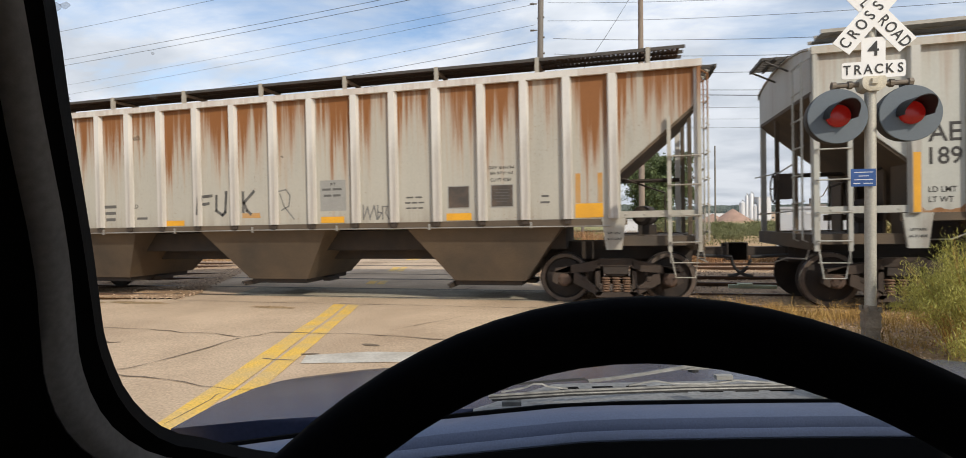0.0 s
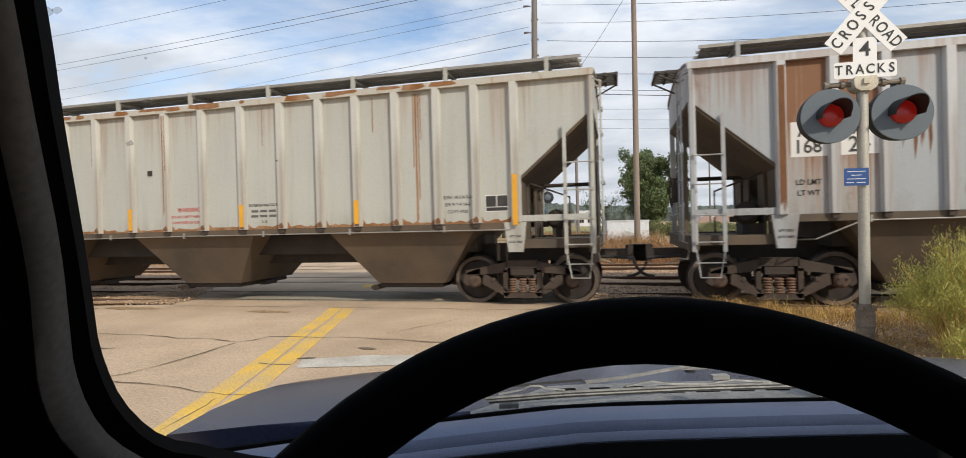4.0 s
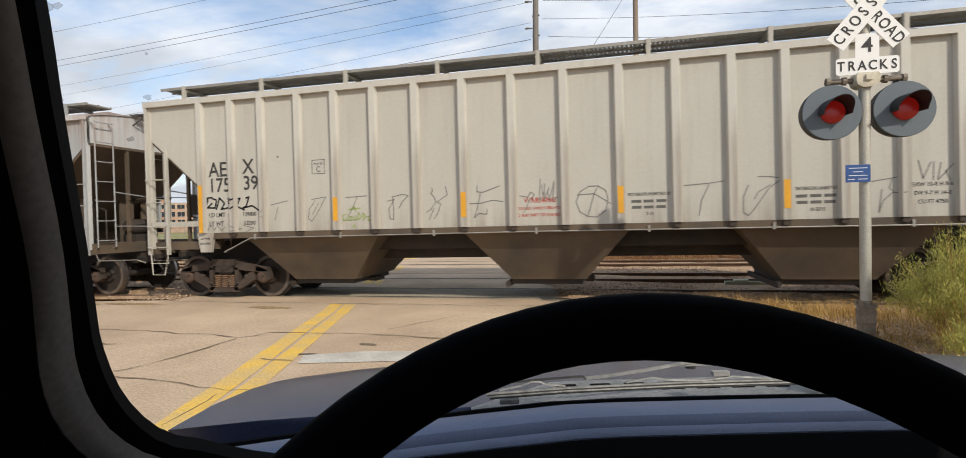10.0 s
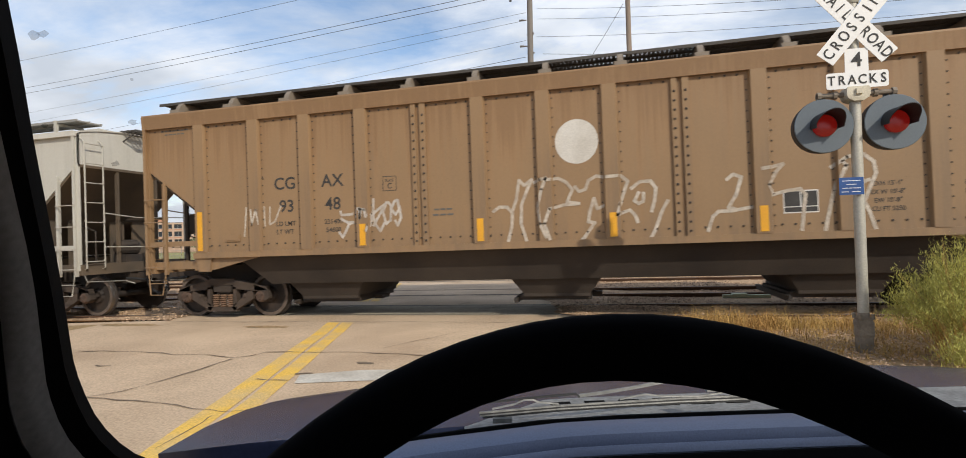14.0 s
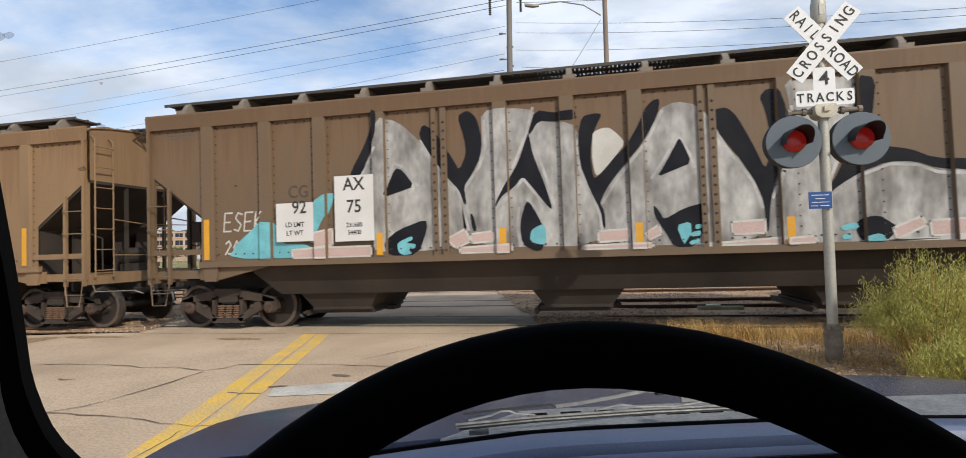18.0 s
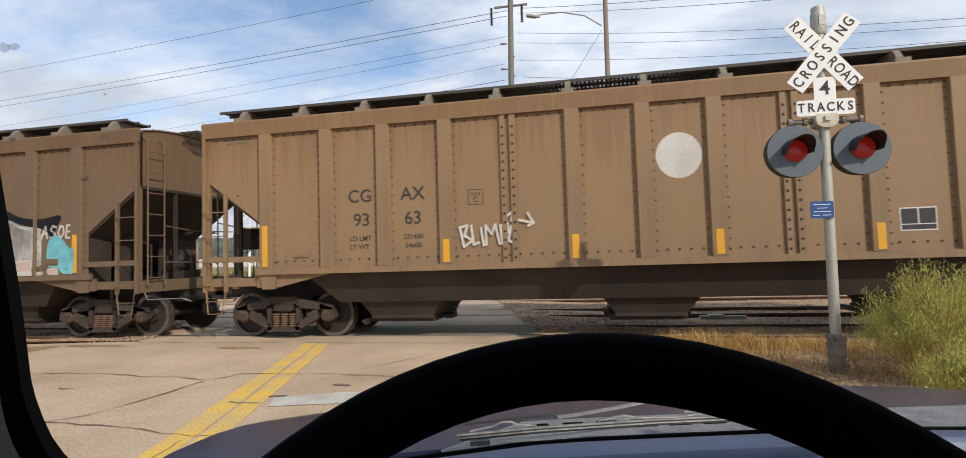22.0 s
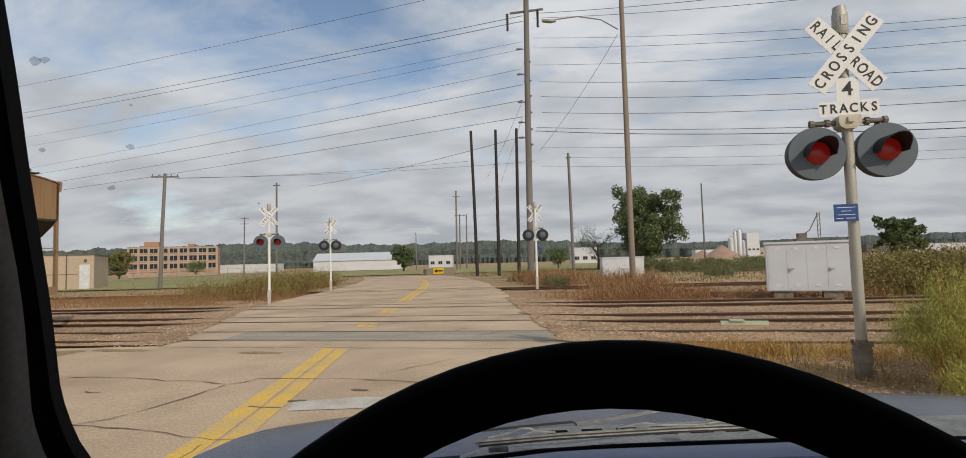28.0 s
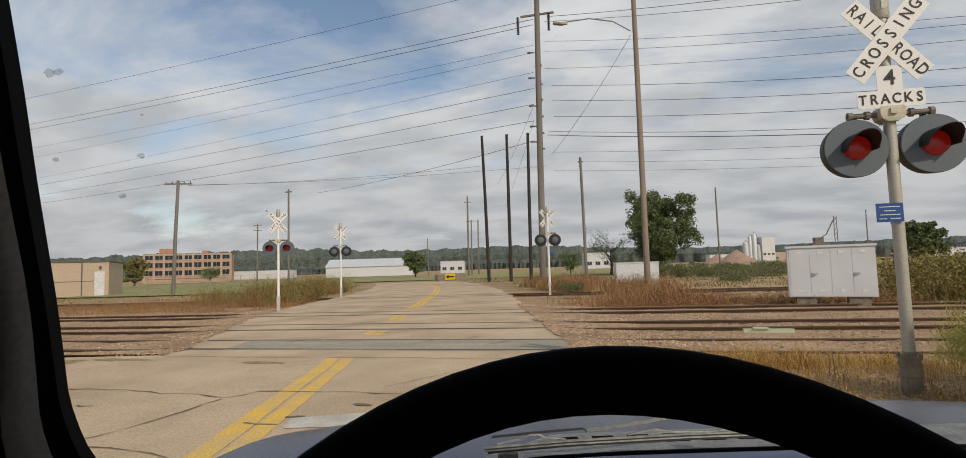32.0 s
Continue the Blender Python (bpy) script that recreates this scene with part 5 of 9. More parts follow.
    # hoppers and their gates
    for c in ((3.75, 8.4, 13.05) if ribbed else (3.9, 8.55, 13.2)):
        bm = BM()
        tw, bw = (1.52, 0.74) if ribbed else (0.95, 0.62)
        top_z = sill - 0.05
        rings = []
        for w, d, z in ((tw, 1.52, top_z), (bw, 0.98, 0.46), (bw * 0.95, 0.95, 0.4)) if ribbed else ((tw, 1.22, 0.9), (bw, 1.0, 0.44), (bw, 1.0, 0.38)):
            rings.append([(c - w, -d, z), (c + w, -d, z), (c + w, d, z), (c - w, d, z)])
        loft(bm, rings)
        part("hopper", bm, hop_mat, car, "grimy sloping discharge hopper with shade in its colour")
        bm = BM()
        box(bm, c - 0.72, c + 0.62, -0.85, 0.85, 0.3, 0.4)
        box(bm, c - 0.8, c - 0.74, -1.0, 1.0, 0.26, 0.36)
        box(bm, c + 0.62, c + 0.8, -0.2, 0.2, 0.28, 0.36)
        tube(bm, [(c - 0.77, -1.1, 0.33), (c - 0.77, 1.1, 0.33)], 0.03, 8)
        part("outlet_gate", bm, M_BLACKSTEEL, car)
    # roof: hatch cover, two running boards on brackets
    bm = BM()
    prism(bm, [(0.9, -0.3, eave + 0.27), (0.9, -0.26, eave + 0.4), (0.9, 0.26, eave + 0.4), (0.9, 0.3, eave + 0.27)], (L - 1.8, 0, 0))
    part("hatch_cover", bm, body_mat, car)

    def board(bm):
        n = int((L - 0.5) / 0.075)
        for i in range(n):
            x = 0.25 + i * 0.075
            prism(bm, [(x, -0.29, 0), (x + 0.062, -0.29, 0), (x + 0.082, 0.29, 0), (x + 0.02, 0.29, 0)], (0, 0, 0.03))
        for y in (-0.3, 0.0, 0.3):
            box(bm, 0.2, L - 0.2, y - 0.012, y + 0.012, -0.02, 0.035)
    bmesh_board = shared("running_board_%s" % ("light" if grating is M_GALV else "dark"), board, grating)
    for s in (-1, 1):
        put("running_board", bmesh_board, pose(0, s * 1.08, eave + 0.31), car, "steel grating walkway")

    def bracket(bm):
        if ribbed:
            box(bm, -0.035, 0.035, -1.42, -1.36, 0.03, 0.35)
            box(bm, -0.03, 0.03, -1.4, -0.75, 0.24, 0.29)
        else:
            prism(bm, [(-0.05, -1.6, 0.03), (-0.05, -1.45, 0.03), (-0.05, -0.8, 0.24), (-0.05, -0.8, 0.3), (-0.05, -1.42, 0.3), (-0.05, -1.5, 0.22)], (0.1, 0, 0))
            box(bm, -0.11, 0.11, -1.63, -1.5, 0.03, 0.12)
    bmsh = shared("bracket_%s" % paint, bracket, body_mat if ribbed else M_BRACKET)
    n = 9 if ribbed else 13
    for i in range(n):
        x = 0.8 + i * (L - 1.6) / (n - 1)
        put("roof_bracket", bmsh, pose(x, 0, eave), car)
        put("roof_bracket", bmsh, pose(x, 0, eave, 0, 0, 180), car)
    for x in (1.42, L - 1.38):
        truck(car, x)
    return car


def side_text(car, text, x, z, size, material=None, y=-1.577, squeeze=0.9, label=""):
    return lettering(text, size, pose(x, y, z, 90), material or M_LETTER, car, squeeze=squeeze, label=label)


def stripe(car, x, z0, z1, w, y):
    bm = BM()
    box(bm, x - w / 2, x + w / 2, y - 0.004, y, z0, z1)
    part("reflector_stripe", bm, M_STRIPE, car, "orange-yellow reflector stripe")


def plate_box(car, x, z, y=-1.577):
    polys = []
    r, t = 0.14, 0.012
    for a, b, c, d in ((-r, r, r - t, r), (-r, r, -r, -r + t), (-r, -r + t, -r, r), (r - t, r, -r, r)):
        polys.append([(x + a, y, z + c), (x + b, y, z + c), (x + b, y, z + d), (x + a, y, z + d)])
    flat("plate_mark", polys, M_LETTER, car)
    side_text(car, "PLATE", x, z + 0.055, 0.07)
    side_text(car, "C", x, z - 0.05, 0.15)


def data_panel(car, x, z, w=0.5, h=0.34, y=-1.577):
    flat("data_panel", [[(x - w / 2, y, z - h / 2), (x + w / 2, y, z - h / 2), (x + w / 2, y, z + h / 2), (x - w / 2, y, z + h / 2)]], M_BOARDWHITE, car)
    polys = []
    for a, b, c, d in ((-0.47, -0.02, -0.2, 0.45), (0.02, 0.47, -0.2, 0.45), (-0.47, 0.47, -0.45, -0.24)):
        polys.append([(x + a * w, y - 0.003, z + c * h), (x + b * w, y - 0.003, z + c * h), (x + b * w, y - 0.003, z + d * h), (x + a * w, y - 0.003, z + d * h)])
    flat("data_field", polys, M_LETTER, car)


RIB_Y, FLAT_Y, PANEL_Y = -1.665, -1.65, -1.575


def strokes(car, lines, w, material, posts, ribbed, lift=0.004, label="sprayed graffiti"):
    polys = [q for ln in lines for q in ribbon(ln, w)]
    return painted(car, "graffiti", polys, material, posts, 0.045 if ribbed else 0.115, PANEL_Y, RIB_Y if ribbed else FLAT_Y, lift, label)


M_SPRAYHALO = mat("pale_spray_edge", (0.55, 0.53, 0.5), 0.6, scale=3, second=(0.2, 0.19, 0.17), amount=0.8)
mat_rust = mat("thin_rust", (0.23, 0.095, 0.03), 0.9, scale=2.2, fine=30, stretch=(2, 2, 0.5), second=(0.33, 0.2, 0.11), amount=0.9, var=0.25)


def build_train():
    cars = []
    # rust-streaked white car
    c = hopper_car(-78.49, "rusty_white", True, 4.1, "white covered hopper car streaked with rust, with yellow squares", 16.8, grating=M_DARKROOF, sill=1.555, posts=WHITE_POSTS)
    strokes(c, [
        [(7.31, 2.18), (7.05, 2.16), (7.01, 1.8)],
        [(7.03, 2), (7.23, 2.02)],
        [(7.42, 2.18), (7.41, 1.87), (7.56, 1.77), (7.63, 1.83), (7.66, 2.25)],
        [(8.06, 2.23), (8.06, 1.82)],
        [(8.32, 2.24), (8.08, 2.01), (8.15, 1.85), (8.24, 1.78)]], 0.06, M_SPRAYSOOT, WHITE_POSTS, True)
    strokes(c, [
        [(8.85, 2.21), (9.06, 2.25), (9.15, 2.13), (9.12, 1.92), (8.95, 1.84)],
        [(8.92, 2.17), (9.01, 1.92), (9.23, 1.66)],
        [(10.74, 1.9), (10.74, 1.62), (10.83, 1.86), (10.88, 1.62)],
        [(10.88, 1.66), (10.97, 1.88), (11.02, 1.62)],
        [(11.04, 1.88), (11.04, 1.62), (11.12, 1.74), (11.05, 1.76)],
        [(11.14, 1.62), (11.14, 1.86), (11.24, 1.86), (11.2, 1.74), (11.27, 1.62)]], 0.026, M_SPRAYGREY, WHITE_POSTS, True)
    for x, w, z, h in ((6.37, 0.48, 1.57, 0.11), (10.08, 0.5, 1.57, 0.12), (12.65, 0.48, 1.57, 0.13), (14.99, 0.47, 1.575, 0.245)):
        stripe(c, x, z, z + h, w, -1.578)
    flat("faded_mark", [[(8.03, -1.578, 1.7), (8.47, -1.578, 1.7), (8.45, -1.578, 1.8), (8.04, -1.578, 1.8)], [(14.76, -1.578, 1.83), (14.85, -1.578, 1.83), (14.85, -1.578, 2.34), (14.76, -1.578, 2.34)],
                        [(15.14, -1.578, 1.83), (15.22, -1.578, 1.83), (15.22, -1.578, 2.34), (15.14, -1.578, 2.34)]], M_FADEDORANGE, c, "faded orange reflector")
    for x in (12.65, 13.46):
        flat("data_panel", [[(x - 0.21, -1.577, 1.785), (x + 0.21, -1.577, 1.785), (x + 0.21, -1.577, 2.2), (x - 0.21, -1.577, 2.2)]], M_PATCHGREY, c)
        flat("data_field", [[(x - 0.19, -1.58, 1.805), (x + 0.195, -1.58, 1.805), (x + 0.195, -1.58, 2.185), (x - 0.19, -1.58, 2.185)]], M_FADEDBLACK, c)
    bars(c, 13.46, 2.1, (0.3, 0.24, 0.3, 0.28, 0.2), 0.018, 0.035, -1.583, M_PATCHGREY)
    side_text(c, "EXW 10-8 H 8-6", 13.46, 2.5, 0.075)
    side_text(c, "EW 9-7 H 14-0", 13.46, 2.4, 0.075)
    side_text(c, "CU FT 4750", 13.44, 2.28, 0.085)
    flat("grey_patch", [[(9.82, -1.577, 1.8), (10.38, -1.577, 1.8), (10.38, -1.577, 2.4), (9.82, -1.577, 2.4)]], M_PATCHGREY, c, "pale grey repainted patch")
    side_text(c, "INT", 10.1, 2.32, 0.075, y=-1.58)
    bars(c, 10.1, 2.2, (0.46, 0.4), 0.07, 0.05, -1.58, M_LETTER)
    bars(c, 11.8, 2.0, (0.34, 0.4, 0.36), 0.05, 0.05, -1.578, M_LETTER)
    bars(c, 14.25, 1.95, (0.16, 0.2), 0.06, 0.05, -1.578, M_LETTER)
    for z, t_ in ((2.0, "LD"), (1.74, "")):
        if t_:
            side_text(c, t_, 5.35, z, 0.12)
    for i in range(3):
        bars(c, 4.7, 1.98 - 0.14 * i, (0.4 - 0.04 * i,), 0.11, 0.05, -1.578, M_LETTER)
    bars(c, 5.55, 1.72, (0.34,), 0.08, 0.05, -1.578, M_LETTER)
    cars.append(c)
    # cream car
    c = hopper_car(-60.07, "cream", True, 4.13, "cream-white covered hopper car with rusty roof edge", sill=1.55)
    for t, x, z, s in (("AE", 1.76, 2.73, 0.4), ("X", 2.45, 2.73, 0.4), ("189", 1.74, 2.38, 0.36), ("33", 2.45, 2.38, 0.36), ("LD LMT", 1.72, 1.89, 0.12), ("LT WT", 1.7, 1.74, 0.12), ("202200", 2.45, 1.89, 0.12), ("60800", 2.45, 1.74, 0.12)):
        side_text(c, t, x, z, s)
    plate_box(c, 4.03, 2.66)
    for x, z0, z1 in ((1.36, 1.56, 2.45), (4.42, 1.6, 2.05), (6.98, 1.6, 2.05), (9.73, 1.6, 2.05), (12.26, 1.6, 2.05), (15.32, 1.5, 2.4)):
        stripe(c, x, z0, z1, 0.095, RIB_Y - 0.001)
    side_text(c, "WARNING", 8.4, 1.99, 0.13, M_LETTERRED)
    side_text(c, "DO NOT APPLY VIBRATOR", 8.4, 1.85, 0.08, M_LETTERRED)
    side_text(c, "TO ANY PART OF CAR BODY", 8.4, 1.73, 0.08, M_LETTERRED)
    side_text(c, "EXTERIOR PAINTED BY", 10.2, 2.03, 0.075)
    bars(c, 10.2, 1.89, (0.6, 0.62), 0.08, 0.02, -1.578, M_LETTER)
    side_text(c, "3-15", 10.2, 1.70, 0.075)
    for i, t in enumerate(("EXW 10-8 H 8-6", "EW 9-7 H 14-0", "CU FT 4750")):
        side_text(c, t, 14.24, 2.03 - 0.13 * i, 0.085)
    data_panel(c, 14.97, 1.9, 0.42, 0.3)
    painted(c, "rust_stain", [[(x - w, z0), (x + w, z0 + 0.05), (x + w * 0.8, z1), (x - w, z1)] for x, w, z0, z1 in ((13.47, 0.02, 1.6, 3.98), (13.52, 0.012, 2.0, 3.98), (13.42, 0.01, 2.6, 3.98), (13.56, 0.008, 3.1, 3.98), (7.86, 0.015, 1.9, 3.98), (7.91, 0.01, 2.8, 3.98), (5.9, 0.006, 3.0, 3.98), (10.2, 0.008, 3.2, 3.98), (12.6, 0.01, 3.3, 3.98), (3.2, 0.006, 3.3, 3.98))], mat_rust, RIB_POSTS, 0.05, PANEL_Y, RIB_Y, 0.002, "orange rust run")
    for x in RIB_POSTS[5:]:
        painted(c, "rust_stain", [[(x - 0.075, 1.56), (x + 0.075, 1.56), (x + 0.05, 1.61), (x + 0.015, 1.68), (x - 0.05, 1.63)]], M_FOOTRUST, RIB_POSTS, 0.05, PANEL_Y, RIB_Y, 0.003, "rust at the foot of a post")
    rr = random.Random(21)
    polys = []
    for k in range(34):
        x, w, z = rr.uniform(2.5, 15.0), rr.uniform(0.04, 0.3), rr.uniform(4.035, 4.09)
        polys.append([(x - w, -1.6675, z + 0.01), (x - 0.3 * w, -1.6675, z - rr.uniform(0.0, 0.004)), (x + 0.6 * w, -1.6675, z + 0.005), (x + w, -1.6675, z + 0.02), (x + 0.7 * w, -1.6675, 4.14), (x - 0.8 * w, -1.6675, 4.142)])
    flat("rust_stain", polys, mat_rust, c, "orange rust along the roof edge")
    for x0, x1 in zip(RIB_POSTS, RIB_POSTS[1:]):
        n = 9
        edge_top = [(x1 - 0.09 - (x1 - x0 - 0.18) * k / n, 1.575 + rr.uniform(0.0, 0.05) + (0.07 if k in (0, n) else 0.0)) for k in range(n + 1)]
        painted(c, "rust_stain", [[(x0 + 0.09, 1.552), (x1 - 0.09, 1.552)] + edge_top], mat_rust, RIB_POSTS, 0.05, PANEL_Y, RIB_Y, 0.002, "orange rust along the foot of a panel")
    bm = BM()
    box(bm, 7.4, 7.5, -1.6, -1.575, 2.75, 2.85)
    part("small_bracket", bm, M_BLACKSTEEL, c)
    cars.append(c)
    # grey car with rust patches
    c = hopper_car(-41.83, "patchy_grey", True, 4.07, "grey covered hopper car with large rust-brown patches", sill=1.555)
    flat("number_patch", [[(x0, -1.58, 2.45), (x1, -1.58, 2.45), (x1, -1.58, 3.0), (x0, -1.58, 3.0)] for x0, x1 in ((1.5, 2.03), (2.2, 2.72))], M_BOARDWHITE, c)
    for t, x, z, s in (("AE", 1.76, 2.86, 0.3), ("X", 2.45, 2.86, 0.3), ("168", 1.74, 2.6, 0.3), ("24", 2.45, 2.6, 0.34), ("LD LMT", 1.74, 2.05, 0.12), ("LT WT", 1.74, 1.88, 0.12)):
        side_text(c, t, x, z, s, y=-1.583)
    for x, z0, z1 in ((4.42, 1.58, 2.06), (6.98, 1.58, 2.06), (9.73, 1.58, 2.06), (12.26, 1.58, 2.1), (15.32, 1.5, 2.4)):
        stripe(c, x, z0, z1, 0.095, RIB_Y - 0.001)
    rng = random.Random(3)
    for x0, x1, z0, z1, m_ in ((1.42, 2.04, 1.565, 3.97, HOPPER["rust_panel"]), (2.16, 2.74, 1.565, 3.97, HOPPER["rust_panel"]), (13.13, 13.82, 1.565, 3.97, HOPPER["rust_panel"]), (14.2, 14.54, 1.565, 3.97, HOPPER["rust_panel"]),
                           (14.66, 14.95, 1.565, 3.97, HOPPER["rust_panel"]), (1.31, 1.41, 1.6, 3.9, M_FOOTRUST), (14.55, 14.65, 1.6, 3.95, mat_rust), (13.02, 13.12, 2.0, 3.9, mat_rust),
                           (9.68, 9.78, 2.7, 3.7, M_FOOTRUST), (8.75, 8.85, 2.5, 3.8, M_FOOTRUST), (10.58, 10.68, 2.9, 3.6, M_FOOTRUST), (12.21, 12.31, 2.0, 3.6, mat_rust)):
        n = 9
        ragged = [(x0 + (x1 - x0) * k / n, z0 + (rng.uniform(0, 0.25) if x1 - x0 < 0.2 else 0)) for k in range(n + 1)]
        painted(c, "rust_stain", [ragged + [(x1, z1), (x0, z1)]], m_, RIB_POSTS, 0.05, PANEL_Y, RIB_Y, 0.002, "rust-brown runs on grey paint")
    for x, z, w, h in ((4.1, 3.1, 0.12, 0.7), (5.6, 2.9, 0.1, 0.5), (6.5, 2.75, 0.2, 0.8), (7.45, 2.5, 0.14, 0.5), (9.3, 2.75, 0.12, 0.5), (10.2, 3.0, 0.1, 0.5), (11.0, 2.6, 0.06, 0.35), (3.2, 2.9, 0.2, 1.0)):
        polys = []
        for k in range(9):
            a, hh = x + rng.uniform(-w, w), h * rng.uniform(0.3, 1.0)
            e, zz = rng.uniform(0.01, 0.034), z + rng.uniform(-0.3, 0.3)
            polys.append([(a - e * 0.3, zz - hh / 2), (a + e, zz - hh * 0.1), (a + e * 0.6, zz + hh / 2), (a - e, zz + hh * 0.2)])
        painted(c, "rust_stain", polys, M_FOOTRUST, RIB_POSTS, 0.05, PANEL_Y, RIB_Y, 0.002, "thin rust streaks")["kind"] = "stuff"
    side_text(c, "WARNING", 8.2, 2.02, 0.08)
    for x in (7.4, 8.2, 9.16, 10.06):
        bars(c, x, 1.95 if x != 8.2 else 1.92, (0.45, 0.6, 0.55), 0.05, 0.05, -1.578, M_LETTER)
    data_panel(c, 12.64, 1.86, 0.42, 0.32)
    bars(c, 13.5, 1.93, (0.4, 0.5), 0.06, 0.06, -1.578, M_LETTER)
    cars.append(c)
    # beige car with thin scribbles
    c = hopper_car(-23.51, "clean_beige", True, 4.19, "clean beige covered hopper car with thin grey scribbles")
    for t, x, z, s in (("AE", 1.73, 2.7, 0.42), ("X", 2.45, 2.73, 0.42), ("175", 1.76, 2.38, 0.4), ("39", 2.5, 2.4, 0.4), ("LD LMT", 1.68, 1.78, 0.13), ("LT WT", 1.66, 1.6, 0.13), ("199800", 2.45, 1.78, 0.12), ("63200", 2.45, 1.6, 0.12)):
        side_text(c, t, x, z, s)
    plate_box(c, 4.03, 2.66)
    for x, z0, z1 in ((1.36, 1.42, 2.4), (4.42, 1.6, 2.05), (6.98, 1.6, 2.05), (9.73, 1.6, 2.05), (12.26, 1.6, 2.05), (15.32, 1.5, 2.4)):
        stripe(c, x, z0, z1, 0.095, RIB_Y - 0.001)
    strokes(c, [
        [(1.4, 1.91), (1.47, 2.1), (1.38, 2.13), (1.58, 2.15)],
        [(1.57, 2.03), (1.46, 1.94), (1.64, 1.93), (1.68, 2.09), (1.57, 2.13)],
        [(1.67, 1.9), (1.75, 2.13), (1.87, 2.02), (1.79, 1.9), (1.94, 1.92)],
        [(1.96, 2.12), (1.98, 1.89)],
        [(2.06, 2.12), (2.03, 1.89), (2.16, 1.95), (2.24, 2.11), (2.06, 2.08)],
        [(2.16, 1.95), (2.33, 1.87)],
        [(2.38, 2.11), (2.45, 2.13), (2.38, 1.94), (2.3, 1.91), (2.52, 1.95), (2.69, 1.84)]], 0.034, M_SPRAYBLACK, RIB_POSTS, True, label="thin dark graffiti")
    strokes(c, [
        [(2.66, 1.77), (2.81, 1.71)],
        [(2.8, 1.84), (2.66, 1.71)],
        [(1.33, 1.5), (1.39, 1.58), (1.45, 1.48), (1.53, 1.58), (1.6, 1.47), (1.68, 1.57), (1.78, 1.46), (1.87, 1.54)],
        [(1.97, 1.57), (2.01, 1.43), (2.25, 1.49), (1.97, 1.57)],
        [(2.29, 1.56), (2.54, 1.5), (2.36, 1.43)],
        [(2.95, 1.95), (3.33, 2.02)],
        [(3.11, 1.9), (3.04, 1.65)],
        [(3.87, 2.03), (4.18, 2.07), (3.97, 1.74), (3.86, 1.6), (3.78, 1.66), (3.81, 1.84), (3.94, 2)],
        [(4.01, 1.95), (3.88, 1.74)],
        [(4.6, 2.04), (5.04, 2.06)]], 0.016, M_SPRAYGREY, RIB_POSTS, True, label="thin grey scribble")
    strokes(c, [
        [(4.84, 2.04), (4.74, 1.83), (4.65, 1.69)],
        [(5.47, 1.94), (5.6, 1.97), (5.49, 1.79), (5.51, 1.61), (5.58, 1.59), (5.59, 1.78), (5.57, 2.02), (5.78, 2.06), (5.89, 2.03), (5.78, 1.94), (5.69, 1.8)],
        [(6.35, 2.16), (6.37, 2.1), (6.33, 2.06), (6.39, 1.99), (6.43, 1.9), (6.33, 1.76), (6.24, 1.71)],
        [(6.62, 2.17), (6.65, 2.02), (6.45, 1.89), (6.52, 1.85), (6.47, 1.7), (6.39, 1.59)],
        [(6.39, 1.78), (6.29, 1.57)],
        [(7.22, 2.16), (7.21, 2.05), (7.33, 2.04), (7.63, 2.14)],
        [(7.28, 2.04), (7.21, 1.74), (7.15, 1.58), (7.24, 1.66), (7.38, 1.64), (7.4, 1.73)],
        [(7.07, 1.84), (7.27, 1.84), (7.5, 1.89), (7.69, 1.86)],
        [(8, 1.95), (8.14, 1.92), (8.19, 2.01), (8.26, 1.96), (8.17, 1.87), (8.07, 1.65)],
        [(8.37, 2.24), (8.34, 1.86), (8.41, 1.94), (8.39, 2.13)]], 0.016, M_SPRAYGREY, RIB_POSTS, True, label="thin grey scribble")
    strokes(c, [
        [(8.44, 2.15), (8.43, 1.86), (8.52, 2.07)],
        [(8.49, 2.02), (8.52, 1.86), (8.61, 2.18), (8.58, 1.85), (8.66, 1.91)],
        [(9.52, 1.85), (9.48, 1.99), (9.36, 2.07), (9.2, 2.07), (9.05, 1.98), (8.98, 1.81), (9.04, 1.64), (9.18, 1.55), (9.33, 1.54), (9.48, 1.65), (9.52, 1.85)],
        [(9, 1.93), (9.29, 1.94), (9.57, 1.76)],
        [(9.34, 2.04), (9.29, 1.94), (9.18, 1.57)],
        [(10.75, 2.02), (11.11, 2.04), (11.35, 2.07)],
        [(11.13, 2.02), (11.01, 1.77), (10.97, 1.52)],
        [(11.86, 2.12), (12.03, 2.11), (12.22, 2.08), (12.02, 1.93), (11.8, 1.6), (11.71, 1.5), (11.64, 1.55), (11.64, 1.8), (11.72, 1.99)],
        [(11.8, 1.76), (11.86, 1.87), (12.04, 1.98)],
        [(13.44, 1.97), (13.82, 2.03)]], 0.016, M_SPRAYGREY, RIB_POSTS, True, label="thin grey scribble")
